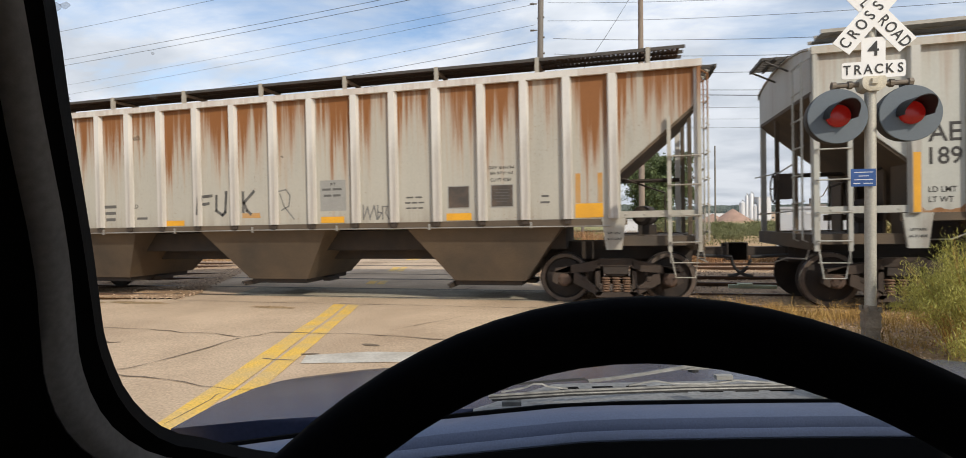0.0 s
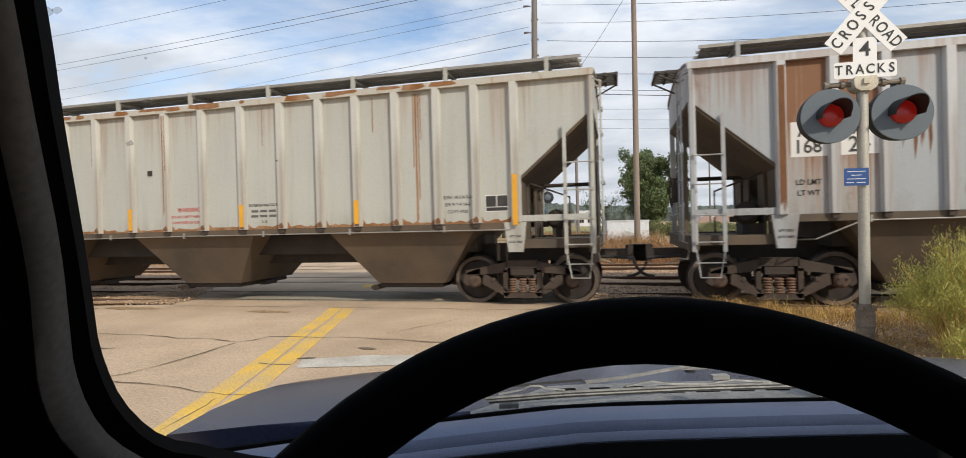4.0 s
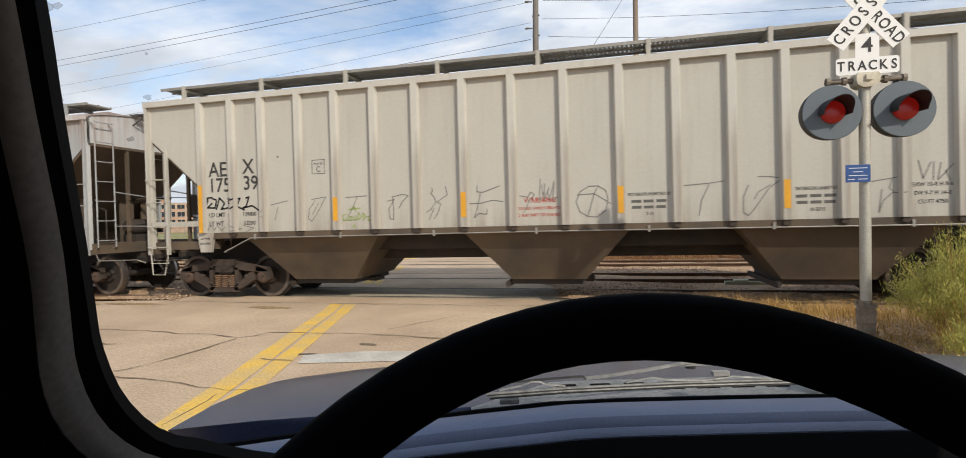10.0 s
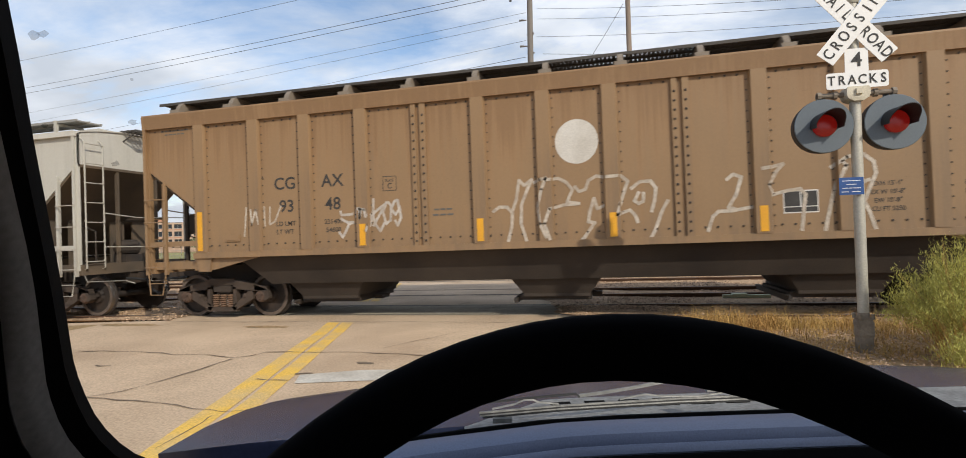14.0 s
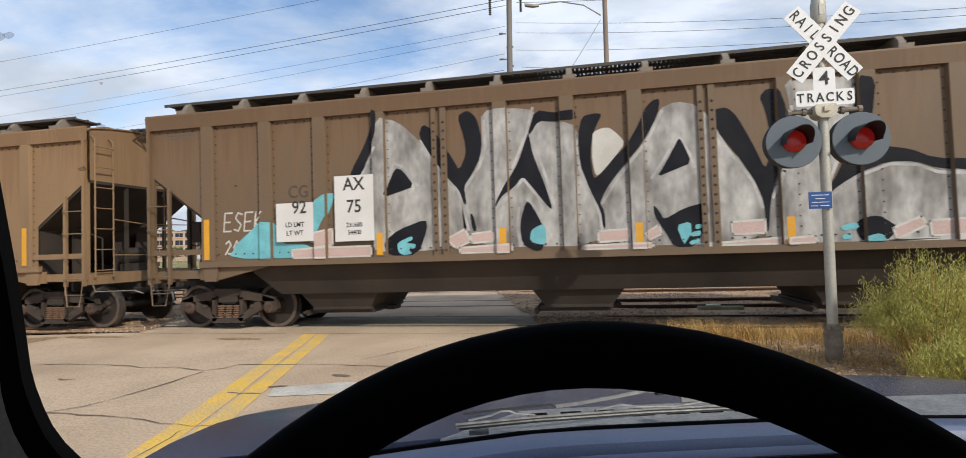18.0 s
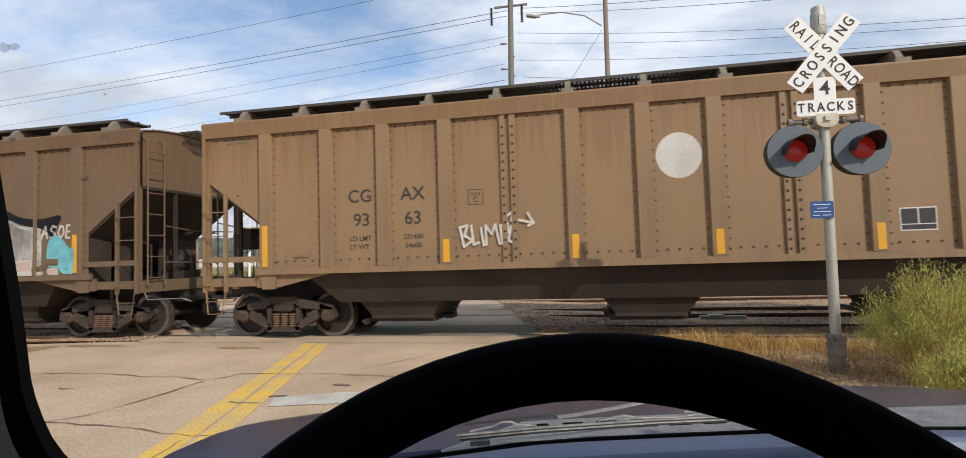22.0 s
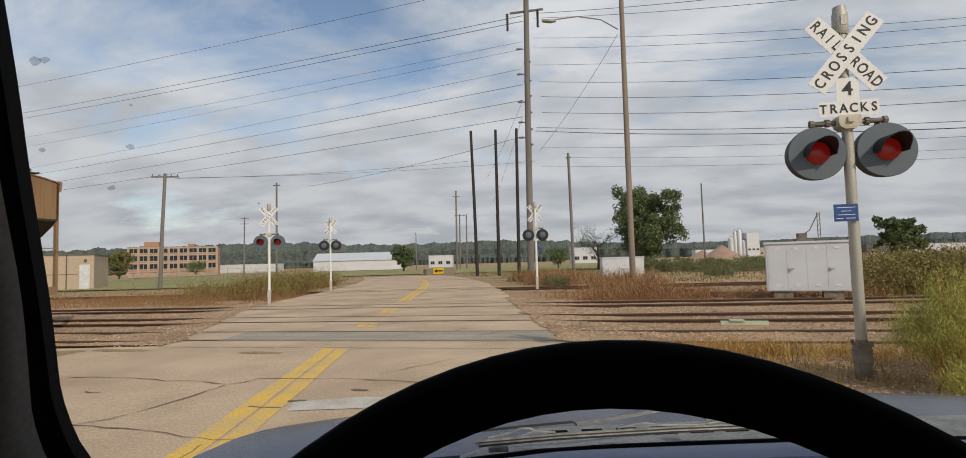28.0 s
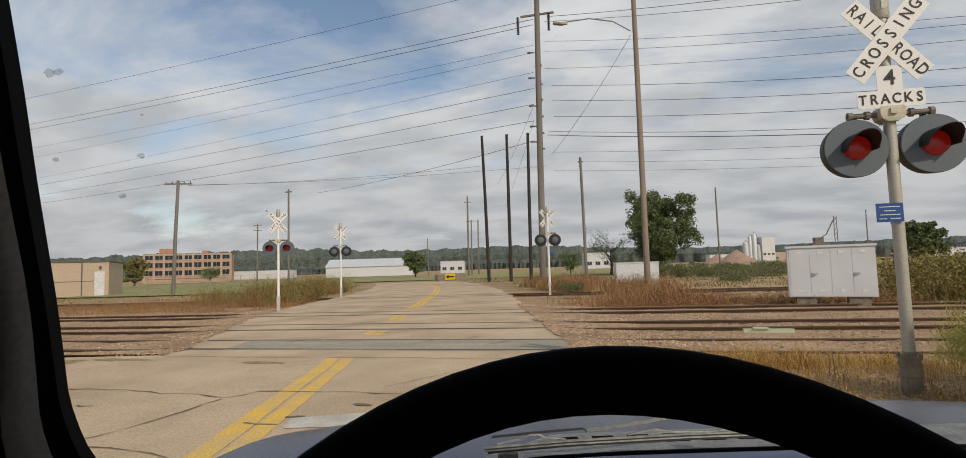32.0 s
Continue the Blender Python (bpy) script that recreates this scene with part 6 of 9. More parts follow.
    strokes(c, [
        [(13.58, 1.84), (13.54, 1.5), (13.6, 1.68), (13.72, 1.79), (13.87, 1.79)],
        [(13.72, 2), (13.68, 1.87), (13.74, 1.8)],
        [(14.06, 2.26), (14.12, 1.99), (14.22, 2.23)],
        [(14.26, 2.23), (14.25, 1.96)],
        [(14.35, 2.22), (14.31, 1.96), (14.43, 2.09)],
        [(14.51, 2.19), (14.41, 2.09), (14.47, 1.95)],
        [(14.92, 2.17), (14.81, 2.07), (14.82, 1.96), (14.91, 1.99)],
        [(14.95, 2.17), (14.97, 1.96), (15.04, 2.06), (14.95, 2.17)],
        [(15.11, 2.16), (15.2, 2.12), (15.1, 1.95), (15.25, 1.97)]], 0.016, M_SPRAYGREY, RIB_POSTS, True, label="thin grey scribble")
    strokes(c, [
        [(4.61, 1.73), (4.53, 1.7), (4.54, 1.6), (4.62, 1.61), (4.61, 1.66)],
        [(4.66, 1.67), (4.66, 1.6), (4.71, 1.6), (4.71, 1.67), (4.66, 1.67)],
        [(4.75, 1.68), (4.76, 1.6), (4.81, 1.61), (4.82, 1.68)],
        [(4.85, 1.61), (4.86, 1.74), (4.93, 1.66), (4.85, 1.61)],
        [(4.96, 1.6), (4.96, 1.73), (5.02, 1.66), (4.96, 1.6)],
        [(5.11, 1.68), (5.06, 1.66), (5.06, 1.59), (5.12, 1.61)],
        [(4.68, 1.78), (4.77, 1.87), (4.81, 1.77)],
        [(4.65, 1.81), (4.9, 1.83)],
        [(4.72, 1.47), (4.77, 1.51), (4.8, 1.44)]], 0.02, M_SPRAYGREEN, RIB_POSTS, True, label="small green graffiti")
    side_text(c, "WARNING", 8.35, 1.86, 0.13, M_LETTERRED)
    side_text(c, "DO NOT APPLY VIBRATOR", 8.35, 1.72, 0.075, M_LETTERRED)
    side_text(c, "TO ANY PART OF CAR BODY", 8.35, 1.6, 0.075, M_LETTERRED)
    for x, head, year in ((10.2, "EXTERIOR PAINTED BY", "7-15"), (12.7, "INTERIOR LINED BY", "10-2015")):
        side_text(c, head, x, 1.9, 0.075)
        bars(c, x, 1.76, (0.6, 0.58), 0.08, 0.02, -1.578, M_LETTER)
        side_text(c, year, x, 1.57, 0.075)
    for i, t in enumerate(("EXW 10-8 H 8-6", "EW 9-7 H 14-0", "CU FT 4750")):
        side_text(c, t, 14.24, 1.9 - 0.13 * i, 0.085)
    data_panel(c, 14.97, 1.8, 0.42, 0.28)
    cars.append(c)
    # brown cars
    for left, num, paint, kind in ((-4.95, ("93", "48", "54600"), "tan_brown", 0), (13.69, ("92", "75", "54400"), "dark_brown", 1), (32.33, ("93", "63", "54600"), "tan_brown", 2)):
        c = hopper_car(left, paint, False, 4.3 if kind != 1 else 4.36, ("tan-brown riveted hopper car with white graffiti and disc", "dark brown riveted hopper car with large silver graffiti",
                                  "tan-brown riveted hopper car with white disc and red flag")[kind], hopper="tan_brown", grating=M_DARKROOF, length=17.1)
        for x, z0, z1 in ((1.37, 1.45, 2.25), (5.0, 1.45, 1.86), (7.3, 1.45, 1.86), (9.62, 1.45, 1.86), (11.95, 1.45, 1.86), (15.56, 1.45, 2.25)):
            stripe(c, x, z0, z1, 0.12, FLAT_Y - 0.002)
        if kind != 1:
            for t, x, z, s in (("CG", 3.32, 2.72, 0.34), ("AX", 4.36, 2.72, 0.34), (num[0], 3.35, 2.27, 0.34), (num[1], 4.36, 2.27, 0.34), ("LD LMT", 3.32, 1.93, 0.13), ("LT WT", 3.3, 1.77, 0.13), ("231400", 4.36, 1.93, 0.13), (num[2], 4.36, 1.77, 0.13)):
                side_text(c, t, x, z, s, squeeze=1.0)
            plate_box(c, 5.55, 2.6)
            painted(c, "white_disc", [disc_poly(9.05, 3.12, 0.37)], M_SPRAYWHITE, (8.48, 9.62), 0.1, PANEL_Y, FLAT_Y, 0.004, "rough white painted disc")
            data_panel(c, 12.5, 1.9, 0.5, 0.36)
            for i, t in enumerate(("EXH 15'-1\"", "EX W 10'-8\"", "EW 10'-8\"", "CU FT 5250")):
                side_text(c, t, 13.7, 2.12 - 0.13 * i, 0.1)
            side_text(c, "H 13'-8\"", 14.85, 2.08, 0.1)
            side_text(c, "H 12'-8\"", 14.85, 1.95, 0.1)
        bars(c, 0.75, 4.05, (0.7, 0.7, 0.5), 0.04, 0.03, -1.578, M_LETTER)
        for x in (2.1, 14.9)[kind == 1:]:
            bm = BM()
            box(bm, x - 0.17, x + 0.17, -1.6, -1.575, 1.62, 1.76)
            box(bm, x - 0.13, x + 0.13, -1.61, -1.6, 1.65, 1.73)
            part("card_board", bm, PAINT[paint], c)
        if kind == 0:
            strokes(c, [
                [(2.37, 1.72), (2.43, 2.29)],
                [(2.58, 2.25), (2.6, 1.93), (2.69, 2.24), (2.75, 1.94)],
                [(2.84, 2.29), (2.85, 1.91)],
                [(2.97, 2.28), (2.96, 1.93), (3.08, 1.99), (3.22, 2.29)]], 0.035, M_SPRAYFAINT, FLAT_POSTS, False, 0.006, "faint white graffiti")
            strokes(c, [
                [(4.52, 2.12), (4.54, 2.05), (4.7, 2.05), (4.77, 2.06)],
                [(4.52, 1.98), (4.66, 1.9), (4.76, 1.9)],
                [(4.48, 1.72), (4.55, 1.62), (4.63, 1.75), (4.69, 1.87), (4.79, 1.9)],
                [(4.85, 2), (4.87, 2.15), (4.95, 2.15), (4.95, 1.97), (4.98, 2.14), (5.05, 2.13), (5.07, 1.99)],
                [(5.12, 2.04), (5.17, 1.93), (5.13, 1.83), (5.06, 1.72)],
                [(5.21, 2.32), (5.2, 1.98), (5.25, 1.82), (5.34, 1.71), (5.42, 1.86)],
                [(5.17, 2.03), (5.36, 2.16), (5.46, 2.22)],
                [(5.2, 1.82), (5.3, 1.97), (5.41, 2.15)],
                [(5.48, 2.25), (5.4, 2.07), (5.46, 1.84), (5.55, 1.91), (5.57, 2.17), (5.51, 2.25)],
                [(5.64, 2.26), (5.57, 2.11), (5.65, 2.01), (5.73, 2.1), (5.7, 2.28), (5.64, 2.26)],
                [(5.73, 2.16), (5.76, 1.95), (5.69, 1.8), (5.64, 1.9)]], 0.05, M_SPRAYPALE, FLAT_POSTS, False, 0.006, "pale white graffiti")
            strokes(c, [
                [(7.53, 1.97), (7.65, 2.05), (7.79, 2.04), (7.88, 1.93), (7.86, 1.68), (7.79, 1.43)],
                [(7.88, 1.96), (7.96, 2.17), (8.02, 2.51), (8.11, 2.41), (8.25, 2.51), (8.16, 2.33), (8.05, 2.08), (8.03, 1.74), (8.12, 1.42)],
                [(8.28, 2.45), (8.39, 2.49), (8.5, 2.51), (8.42, 2.32), (8.34, 2.03), (8.37, 1.72), (8.48, 1.48)],
                [(8.5, 2.48), (8.71, 2.5), (8.85, 2.42), (8.95, 2.29), (8.85, 2.08), (9.06, 2.04), (8.79, 2.03), (8.55, 1.97), (8.45, 1.72), (8.54, 1.44)],
                [(8.99, 2.34), (9.06, 2.25), (9.17, 2.28), (9.23, 2.43), (9.36, 2.5), (9.5, 2.47)],
                [(9.31, 2.12), (9.23, 1.88), (9.2, 1.72), (9.31, 1.7), (9.13, 1.46), (9.04, 1.37)],
                [(9.31, 2.12), (9.36, 1.94), (9.47, 1.98)],
                [(9.5, 2.47), (9.77, 2.48), (9.88, 2.38), (9.82, 2.22), (9.74, 1.98), (9.69, 1.81), (9.8, 1.86), (9.9, 1.89), (9.98, 1.8), (10.02, 1.68)]], 0.055, M_SPRAYFAINT, FLAT_POSTS, False, 0.006, "large faint white graffiti")
            strokes(c, [
                [(10.05, 2.18), (9.98, 2.04), (10.04, 1.99), (10.12, 2.03), (10.13, 2.17)],
                [(9.93, 2.25), (10.08, 2.36), (10.25, 2.36), (10.33, 2.24), (10.3, 2.02), (10.25, 1.85)],
                [(10.51, 2.02), (10.41, 1.84), (10.3, 1.55), (10.22, 1.4)],
                [(11.43, 2.31), (11.53, 2.39), (11.65, 2.34), (11.56, 2.05), (11.44, 1.86), (11.53, 1.83)],
                [(11.95, 2.45), (12.1, 2.47), (12.27, 2.51), (12.17, 2.4), (12.05, 2.19), (12.1, 2.03), (12.31, 2.08), (12.5, 2.1), (12.57, 2.01), (12.53, 1.7), (12.5, 1.45)],
                [(11.12, 1.49), (11.2, 1.72), (11.29, 1.8), (11.5, 1.8), (11.8, 1.85)],
                [(12.81, 1.32), (12.87, 1.63), (12.99, 2.12), (13.13, 2.42), (13.08, 2.49)],
                [(12.94, 2.41), (13.14, 2.55), (13.39, 2.59), (13.53, 2.46), (13.55, 2.28), (13.45, 2.04), (13.38, 1.86), (13.45, 1.67), (13.52, 1.42)],
                [(13.25, 2.29), (13.33, 2.14), (13.46, 2.19)]], 0.055, M_SPRAYFAINT, FLAT_POSTS, False, 0.006, "large faint white graffiti")
            bars(c, 6.6, 2.05, (0.36, 0.42), 0.05, 0.05, -1.58, M_LETTER)
        if kind == 2:
            strokes(c, [
                [(5.25, 2.06), (5.32, 1.71)],
                [(5.25, 2.06), (5.39, 2.09), (5.33, 1.91), (5.48, 1.82), (5.32, 1.71)],
                [(5.46, 2.09), (5.5, 1.74), (5.6, 1.78)],
                [(5.64, 2.04), (5.68, 1.72)],
                [(5.73, 1.73), (5.72, 2.08), (5.83, 1.92), (5.9, 2.09), (5.97, 1.74)],
                [(6.02, 1.74), (5.99, 2.06), (6.12, 2.1), (6.13, 1.94), (6.02, 1.9)],
                [(6.19, 2.06), (6.13, 1.8), (6.23, 1.74), (6.27, 1.96), (6.19, 2.06)],
                [(6.1, 2.22), (6.22, 2.31), (6.19, 2.14), (6.28, 2.17)],
                [(6.28, 2.16), (6.58, 2.09), (6.48, 2.27)],
                [(6.58, 2.09), (6.48, 2.04)]], 0.045, M_SPRAYWHITE, FLAT_POSTS, False, 0.034)
            bm = BM()
            prism(bm, [(17.98, -0.3, 0.8), (18.2, -0.3, 0.84), (18.14, -0.3, 1.12), (18.06, -0.3, 1.28)], (0, 0.03, 0))
            part("flag", bm, M_REDFLAG, c, "red end-of-train flag")
            bm = BM()
            tube(bm, [(17.6, -0.16, 0.95), (17.85, -0.285, 0.92), (18.08, -0.285, 1.3)], 0.012, 6)
            part("flag_staff", bm, M_GALV, c)
        if kind == 1:
            side_text(c, "CG", 3.33, 2.7, 0.34, M_FADEDBLACK)
            build_mural(c)
            for x0, x1, z0, z1, rows in ((2.9, 3.68, 1.75, 2.49, (("92", 0.2, 0.58, 0.34), ("LD LMT", 0.0, 0.26, 0.13), ("LT WT", -0.0, 0.1, 0.13))), (4.12, 4.9, 1.72, 2.95, (("AX", 0, 1.0, 0.34), ("75", 0, 0.58, 0.34), ("231600", 0, 0.24, 0.12), ("54400", 0, 0.1, 0.12)))):
                flat("number_board", [[(x0, -1.657, z0), (x1, -1.657, z0), (x1, -1.657, z1), (x0, -1.657, z1)]], M_BOARDWHITE, c, "white painted number patch")
                for t, dx, dz, s in rows:
                    side_text(c, t, (x0 + x1) / 2 + dx * 0.5, z0 + dz + 0.06, s, y=-1.66)
            strokes(c, stroke_word("ESEK", 1.68, 2.0, 0.9, 0.36, 0.1) + stroke_word("2015", 1.72, 1.55, 0.7, 0.26, 0.05), 0.032, M_SPRAYWHITE, FLAT_POSTS, False, 0.008)
            strokes(c, stroke_word("ASOE", 14.6, 2.2, 0.85, 0.26, 0.1), 0.04, M_SPRAYWHITE, FLAT_POSTS, False, 0.008)
        cars.append(c)
    return cars




def build_mural(c):
    """Large silver letters with black shades, pink blocks and cyan clouds along the foot."""
    def rounded(p):
        return [q for a, b in zip(p, p[1:] + p[:1]) for q in ((0.8 * a[0] + 0.2 * b[0], 0.8 * a[1] + 0.2 * b[1]), (0.2 * a[0] + 0.8 * b[0], 0.2 * a[1] + 0.8 * b[1]))]

    def lay(name, poly, material, lift, label):
        poly = [(x, max(z, 1.43)) for x, z in poly]
        if name == "white_edge":
            painted(c, "graffiti", ribbon(poly, 0.05), material, FLAT_POSTS, 0.115, PANEL_Y, FLAT_Y, lift, label)
            return
        painted(c, name, [poly if name == "pink_block" else rounded(poly)], material, FLAT_POSTS, 0.115, PANEL_Y, FLAT_Y, lift, label)
        if name == "pink_block":
            painted(c, "graffiti", ribbon(poly + poly[:1], 0.035), M_SPRAYWHITE, FLAT_POSTS, 0.115, PANEL_Y, FLAT_Y, lift + 0.001, "white graffiti outline")
    lay("silver_fill", [(4.6, 2.92), (4.86, 3.38), (4.98, 4.01), (5.37, 3.92), (5.79, 3.53), (6.13, 3.04), (6.54, 2.61), (6.62, 2.26), (6.67, 1.56), (5.72, 1.49), (4.94, 1.51), (4.84, 1.68), (4.86, 2.88)], M_SPRAYSILVER, 0.004, "silver graffiti fill")
    lay("silver_fill", [(6.54, 2.61), (6.88, 2.99), (6.97, 3.45), (6.96, 3.98), (7.51, 3.99), (7.9, 3.93), (7.98, 3.72), (8.56, 3.63), (8.69, 3.42), (8.71, 2.77), (8.93, 2.32), (9.04, 2.14), (9.07, 1.49), (6.6, 1.53)], M_SPRAYSILVER, 0.004, "silver graffiti fill")
    lay("silver_fill", [(8.93, 2.26), (9.33, 2.74), (9.79, 3.25), (10.02, 3.76), (10.3, 3.87), (10.62, 3.79), (10.82, 3.56), (11.06, 3.06), (11.46, 2.61), (11.6, 2.18), (11.6, 1.45), (9.03, 1.47), (9, 2.15)], M_SPRAYSILVER, 0.004, "silver graffiti fill")
    lay("silver_fill", [(11.61, 2.08), (11.81, 2.48), (11.98, 3), (12.02, 3.62), (11.94, 4.05), (12.42, 4.06), (13, 4.06), (12.98, 3.65), (12.92, 3.29), (12.76, 2.82), (12.54, 2.26), (12.94, 2.52), (13.37, 2.67), (13.7, 2.66), (14.02, 2.52), (14.64, 2.46), (14.61, 1.43), (11.58, 1.43)], M_SPRAYSILVER, 0.004, "silver graffiti fill")
    lay("white_edge", [(5.82, 3.53), (6.13, 3.02), (6.5, 2.58), (6.59, 2.26), (6.67, 1.85)], M_SPRAYHALO, 0.006, "pale sprayed edge")
    lay("white_edge", [(7.01, 3.8), (7.02, 3.33), (6.9, 2.97), (6.62, 2.6)], M_SPRAYHALO, 0.006, "pale sprayed edge")
    lay("white_edge", [(7.89, 3.96), (7.76, 3.49), (7.48, 2.87), (7.21, 2.33)], M_SPRAYHALO, 0.006, "pale sprayed edge")
    lay("white_edge", [(7.98, 3.69), (7.9, 3.33), (8.1, 2.69), (8.22, 2.15)], M_SPRAYHALO, 0.006, "pale sprayed edge")
    lay("white_edge", [(7.23, 2.2), (7.54, 2.54), (7.68, 2.72), (7.83, 2.53), (8.12, 2.13)], M_SPRAYHALO, 0.006, "pale sprayed edge")
    lay("white_edge", [(8.65, 3.33), (8.67, 2.83), (8.89, 2.32), (9, 1.98), (9.03, 1.56)], M_SPRAYHALO, 0.006, "pale sprayed edge")
    lay("white_edge", [(10.07, 3.73), (9.81, 3.23), (9.35, 2.68), (9.03, 2.22)], M_SPRAYHALO, 0.006, "pale sprayed edge")
    lay("white_edge", [(10.83, 3.5), (11.04, 3.06), (11.44, 2.46), (11.56, 2.03)], M_SPRAYHALO, 0.006, "pale sprayed edge")
    lay("white_edge", [(12.04, 3.62), (12.03, 3.05), (11.89, 2.59), (11.73, 2.18)], M_SPRAYHALO, 0.006, "pale sprayed edge")
    lay("white_edge", [(12.97, 3.85), (12.93, 3.39), (12.74, 2.86), (12.51, 2.28)], M_SPRAYHALO, 0.006, "pale sprayed edge")
    lay("white_edge", [(12.56, 2.17), (12.99, 2.47), (13.42, 2.62), (13.79, 2.59), (14.06, 2.46), (14.59, 2.39)], M_SPRAYHALO, 0.006, "pale sprayed edge")
    lay("white_edge", [(4.62, 2.93), (4.93, 3.45)], M_SPRAYHALO, 0.006, "pale sprayed edge")
    lay("white_edge", [(7.59, 2.21), (7.56, 1.87), (7.6, 1.53)], M_SPRAYHALO, 0.006, "pale sprayed edge")
    lay("white_edge", [(7.75, 2.35), (7.96, 2.06), (8.09, 1.72)], M_SPRAYHALO, 0.006, "pale sprayed edge")
    lay("white_edge", [(5.16, 2.86), (5.29, 3.14), (5.49, 3.04), (5.74, 2.69)], M_SPRAYHALO, 0.006, "pale sprayed edge")
    lay("white_edge", [(9.86, 2.6), (10.13, 2.99), (10.31, 3.29), (10.48, 2.97), (10.55, 2.75)], M_SPRAYHALO, 0.006, "pale sprayed edge")
    lay("black_shade", [(4.88, 4.18), (4.99, 4.1), (4.95, 3.65), (4.63, 2.93), (4.43, 2.9), (4.42, 3.02), (4.7, 3.49), (4.86, 3.87)], M_SPRAYBLACK, 0.008, "black graffiti outline")
    lay("black_shade", [(5.31, 3.05), (5.45, 3), (5.68, 2.69), (5.35, 2.59), (5.07, 2.52), (5.16, 2.74)], M_SPRAYBLACK, 0.008, "black graffiti outline")
    lay("black_shade", [(5.88, 2.08), (5.9, 1.9), (5.72, 1.42), (5.12, 1.43), (5.09, 1.71), (5.34, 1.9)], M_SPRAYBLACK, 0.008, "black graffiti outline")
    lay("black_shade", [(5.86, 3.83), (6.08, 3.69), (6.42, 3.14), (6.53, 2.93), (6.67, 3.22), (6.64, 3.53), (6.52, 3.92), (6.71, 4.02), (6.88, 3.87), (6.97, 3.45), (6.93, 3.15), (6.75, 2.83), (6.61, 2.63), (6.65, 2.31), (6.6, 2.31), (6.52, 2.57), (6.31, 2.8), (6.01, 3.22), (5.78, 3.61)], M_SPRAYBLACK, 0.008, "black graffiti outline")
    lay("black_shade", [(6.7, 2.15), (6.76, 2.12), (6.83, 1.83), (6.75, 1.82)], M_SPRAYBLACK, 0.008, "black graffiti outline")
    lay("black_shade", [(7.8, 3.53), (7.83, 3.39), (7.87, 3.14), (8.07, 2.58), (8.19, 2.14), (8.11, 2.19), (7.83, 2.57), (7.68, 2.76), (7.54, 2.59), (7.29, 2.4), (7.19, 2.22), (7.19, 2.31), (7.36, 2.62), (7.61, 3.01), (7.73, 3.34)], M_SPRAYBLACK, 0.008, "black graffiti outline")
    lay("black_shade", [(7.94, 3.92), (8.28, 3.84), (8.64, 3.86), (8.63, 3.68), (8.27, 3.69), (7.99, 3.72), (7.83, 3.48), (7.8, 3.53)], M_SPRAYBLACK, 0.008, "black graffiti outline")
    lay("black_shade", [(7.72, 2.31), (7.8, 2.28), (7.93, 2.03), (8.06, 1.74), (7.99, 1.45), (7.86, 1.35), (7.63, 1.56), (7.6, 1.93)], M_SPRAYBLACK, 0.008, "black graffiti outline")
    lay("black_shade", [(8.74, 3.74), (8.97, 3.78), (9.09, 3.75), (8.94, 3.48), (8.86, 3.1), (8.9, 2.66), (8.97, 2.67), (9.23, 2.96), (9.48, 3.19), (9.69, 3.54), (9.78, 3.77), (9.92, 3.92), (10.05, 3.94), (10, 3.66), (9.73, 3.2), (9.33, 2.74), (9.14, 2.5), (8.99, 2.23), (9.07, 2.07), (9.07, 1.78), (9.03, 1.8), (9, 2.09), (8.82, 2.49), (8.68, 2.92), (8.66, 3.39)], M_SPRAYBLACK, 0.008, "black graffiti outline")
    lay("black_shade", [(10.32, 3.25), (10.38, 3.17), (10.51, 2.82), (10.26, 2.73), (9.94, 2.61), (10.1, 2.85), (10.22, 3.06)], M_SPRAYBLACK, 0.008, "black graffiti outline")
    lay("black_shade", [(9.87, 2.16), (9.97, 2.03), (10.03, 1.89), (10.35, 2.07), (10.72, 2.16), (10.74, 1.99), (10.66, 1.7), (10.51, 1.41), (10.17, 1.42), (10.05, 1.67), (9.88, 1.96)], M_SPRAYBLACK, 0.008, "black graffiti outline")
    lay("black_shade", [(10.88, 3.68), (11.09, 3.71), (11.25, 3.53), (11.48, 3.03), (11.63, 2.64), (11.71, 2.86), (11.74, 3.17), (11.68, 3.6), (11.6, 3.84), (11.71, 3.96), (11.87, 3.93), (11.96, 3.63), (12, 3.2), (11.92, 2.79), (11.78, 2.47), (11.68, 2.07), (11.64, 1.64), (11.6, 1.64), (11.59, 2.12), (11.46, 2.48), (11.17, 2.98), (10.91, 3.33)], M_SPRAYBLACK, 0.008, "black graffiti outline")
    lay("black_shade", [(13, 4.04), (13.26, 3.97), (13.18, 3.37), (13.07, 3.11), (13.05, 2.8), (13.34, 2.91), (13.71, 2.84), (14.02, 2.68), (14.6, 2.61), (15.19, 2.72), (14.96, 2.31), (14.87, 2.08), (14.81, 2.32), (14.6, 2.43), (14.06, 2.52), (13.79, 2.64), (13.37, 2.66), (12.99, 2.51), (12.69, 2.32), (12.51, 2.17), (12.52, 2.26), (12.7, 2.54), (12.88, 2.99), (12.97, 3.39)], M_SPRAYBLACK, 0.008, "black graffiti outline")
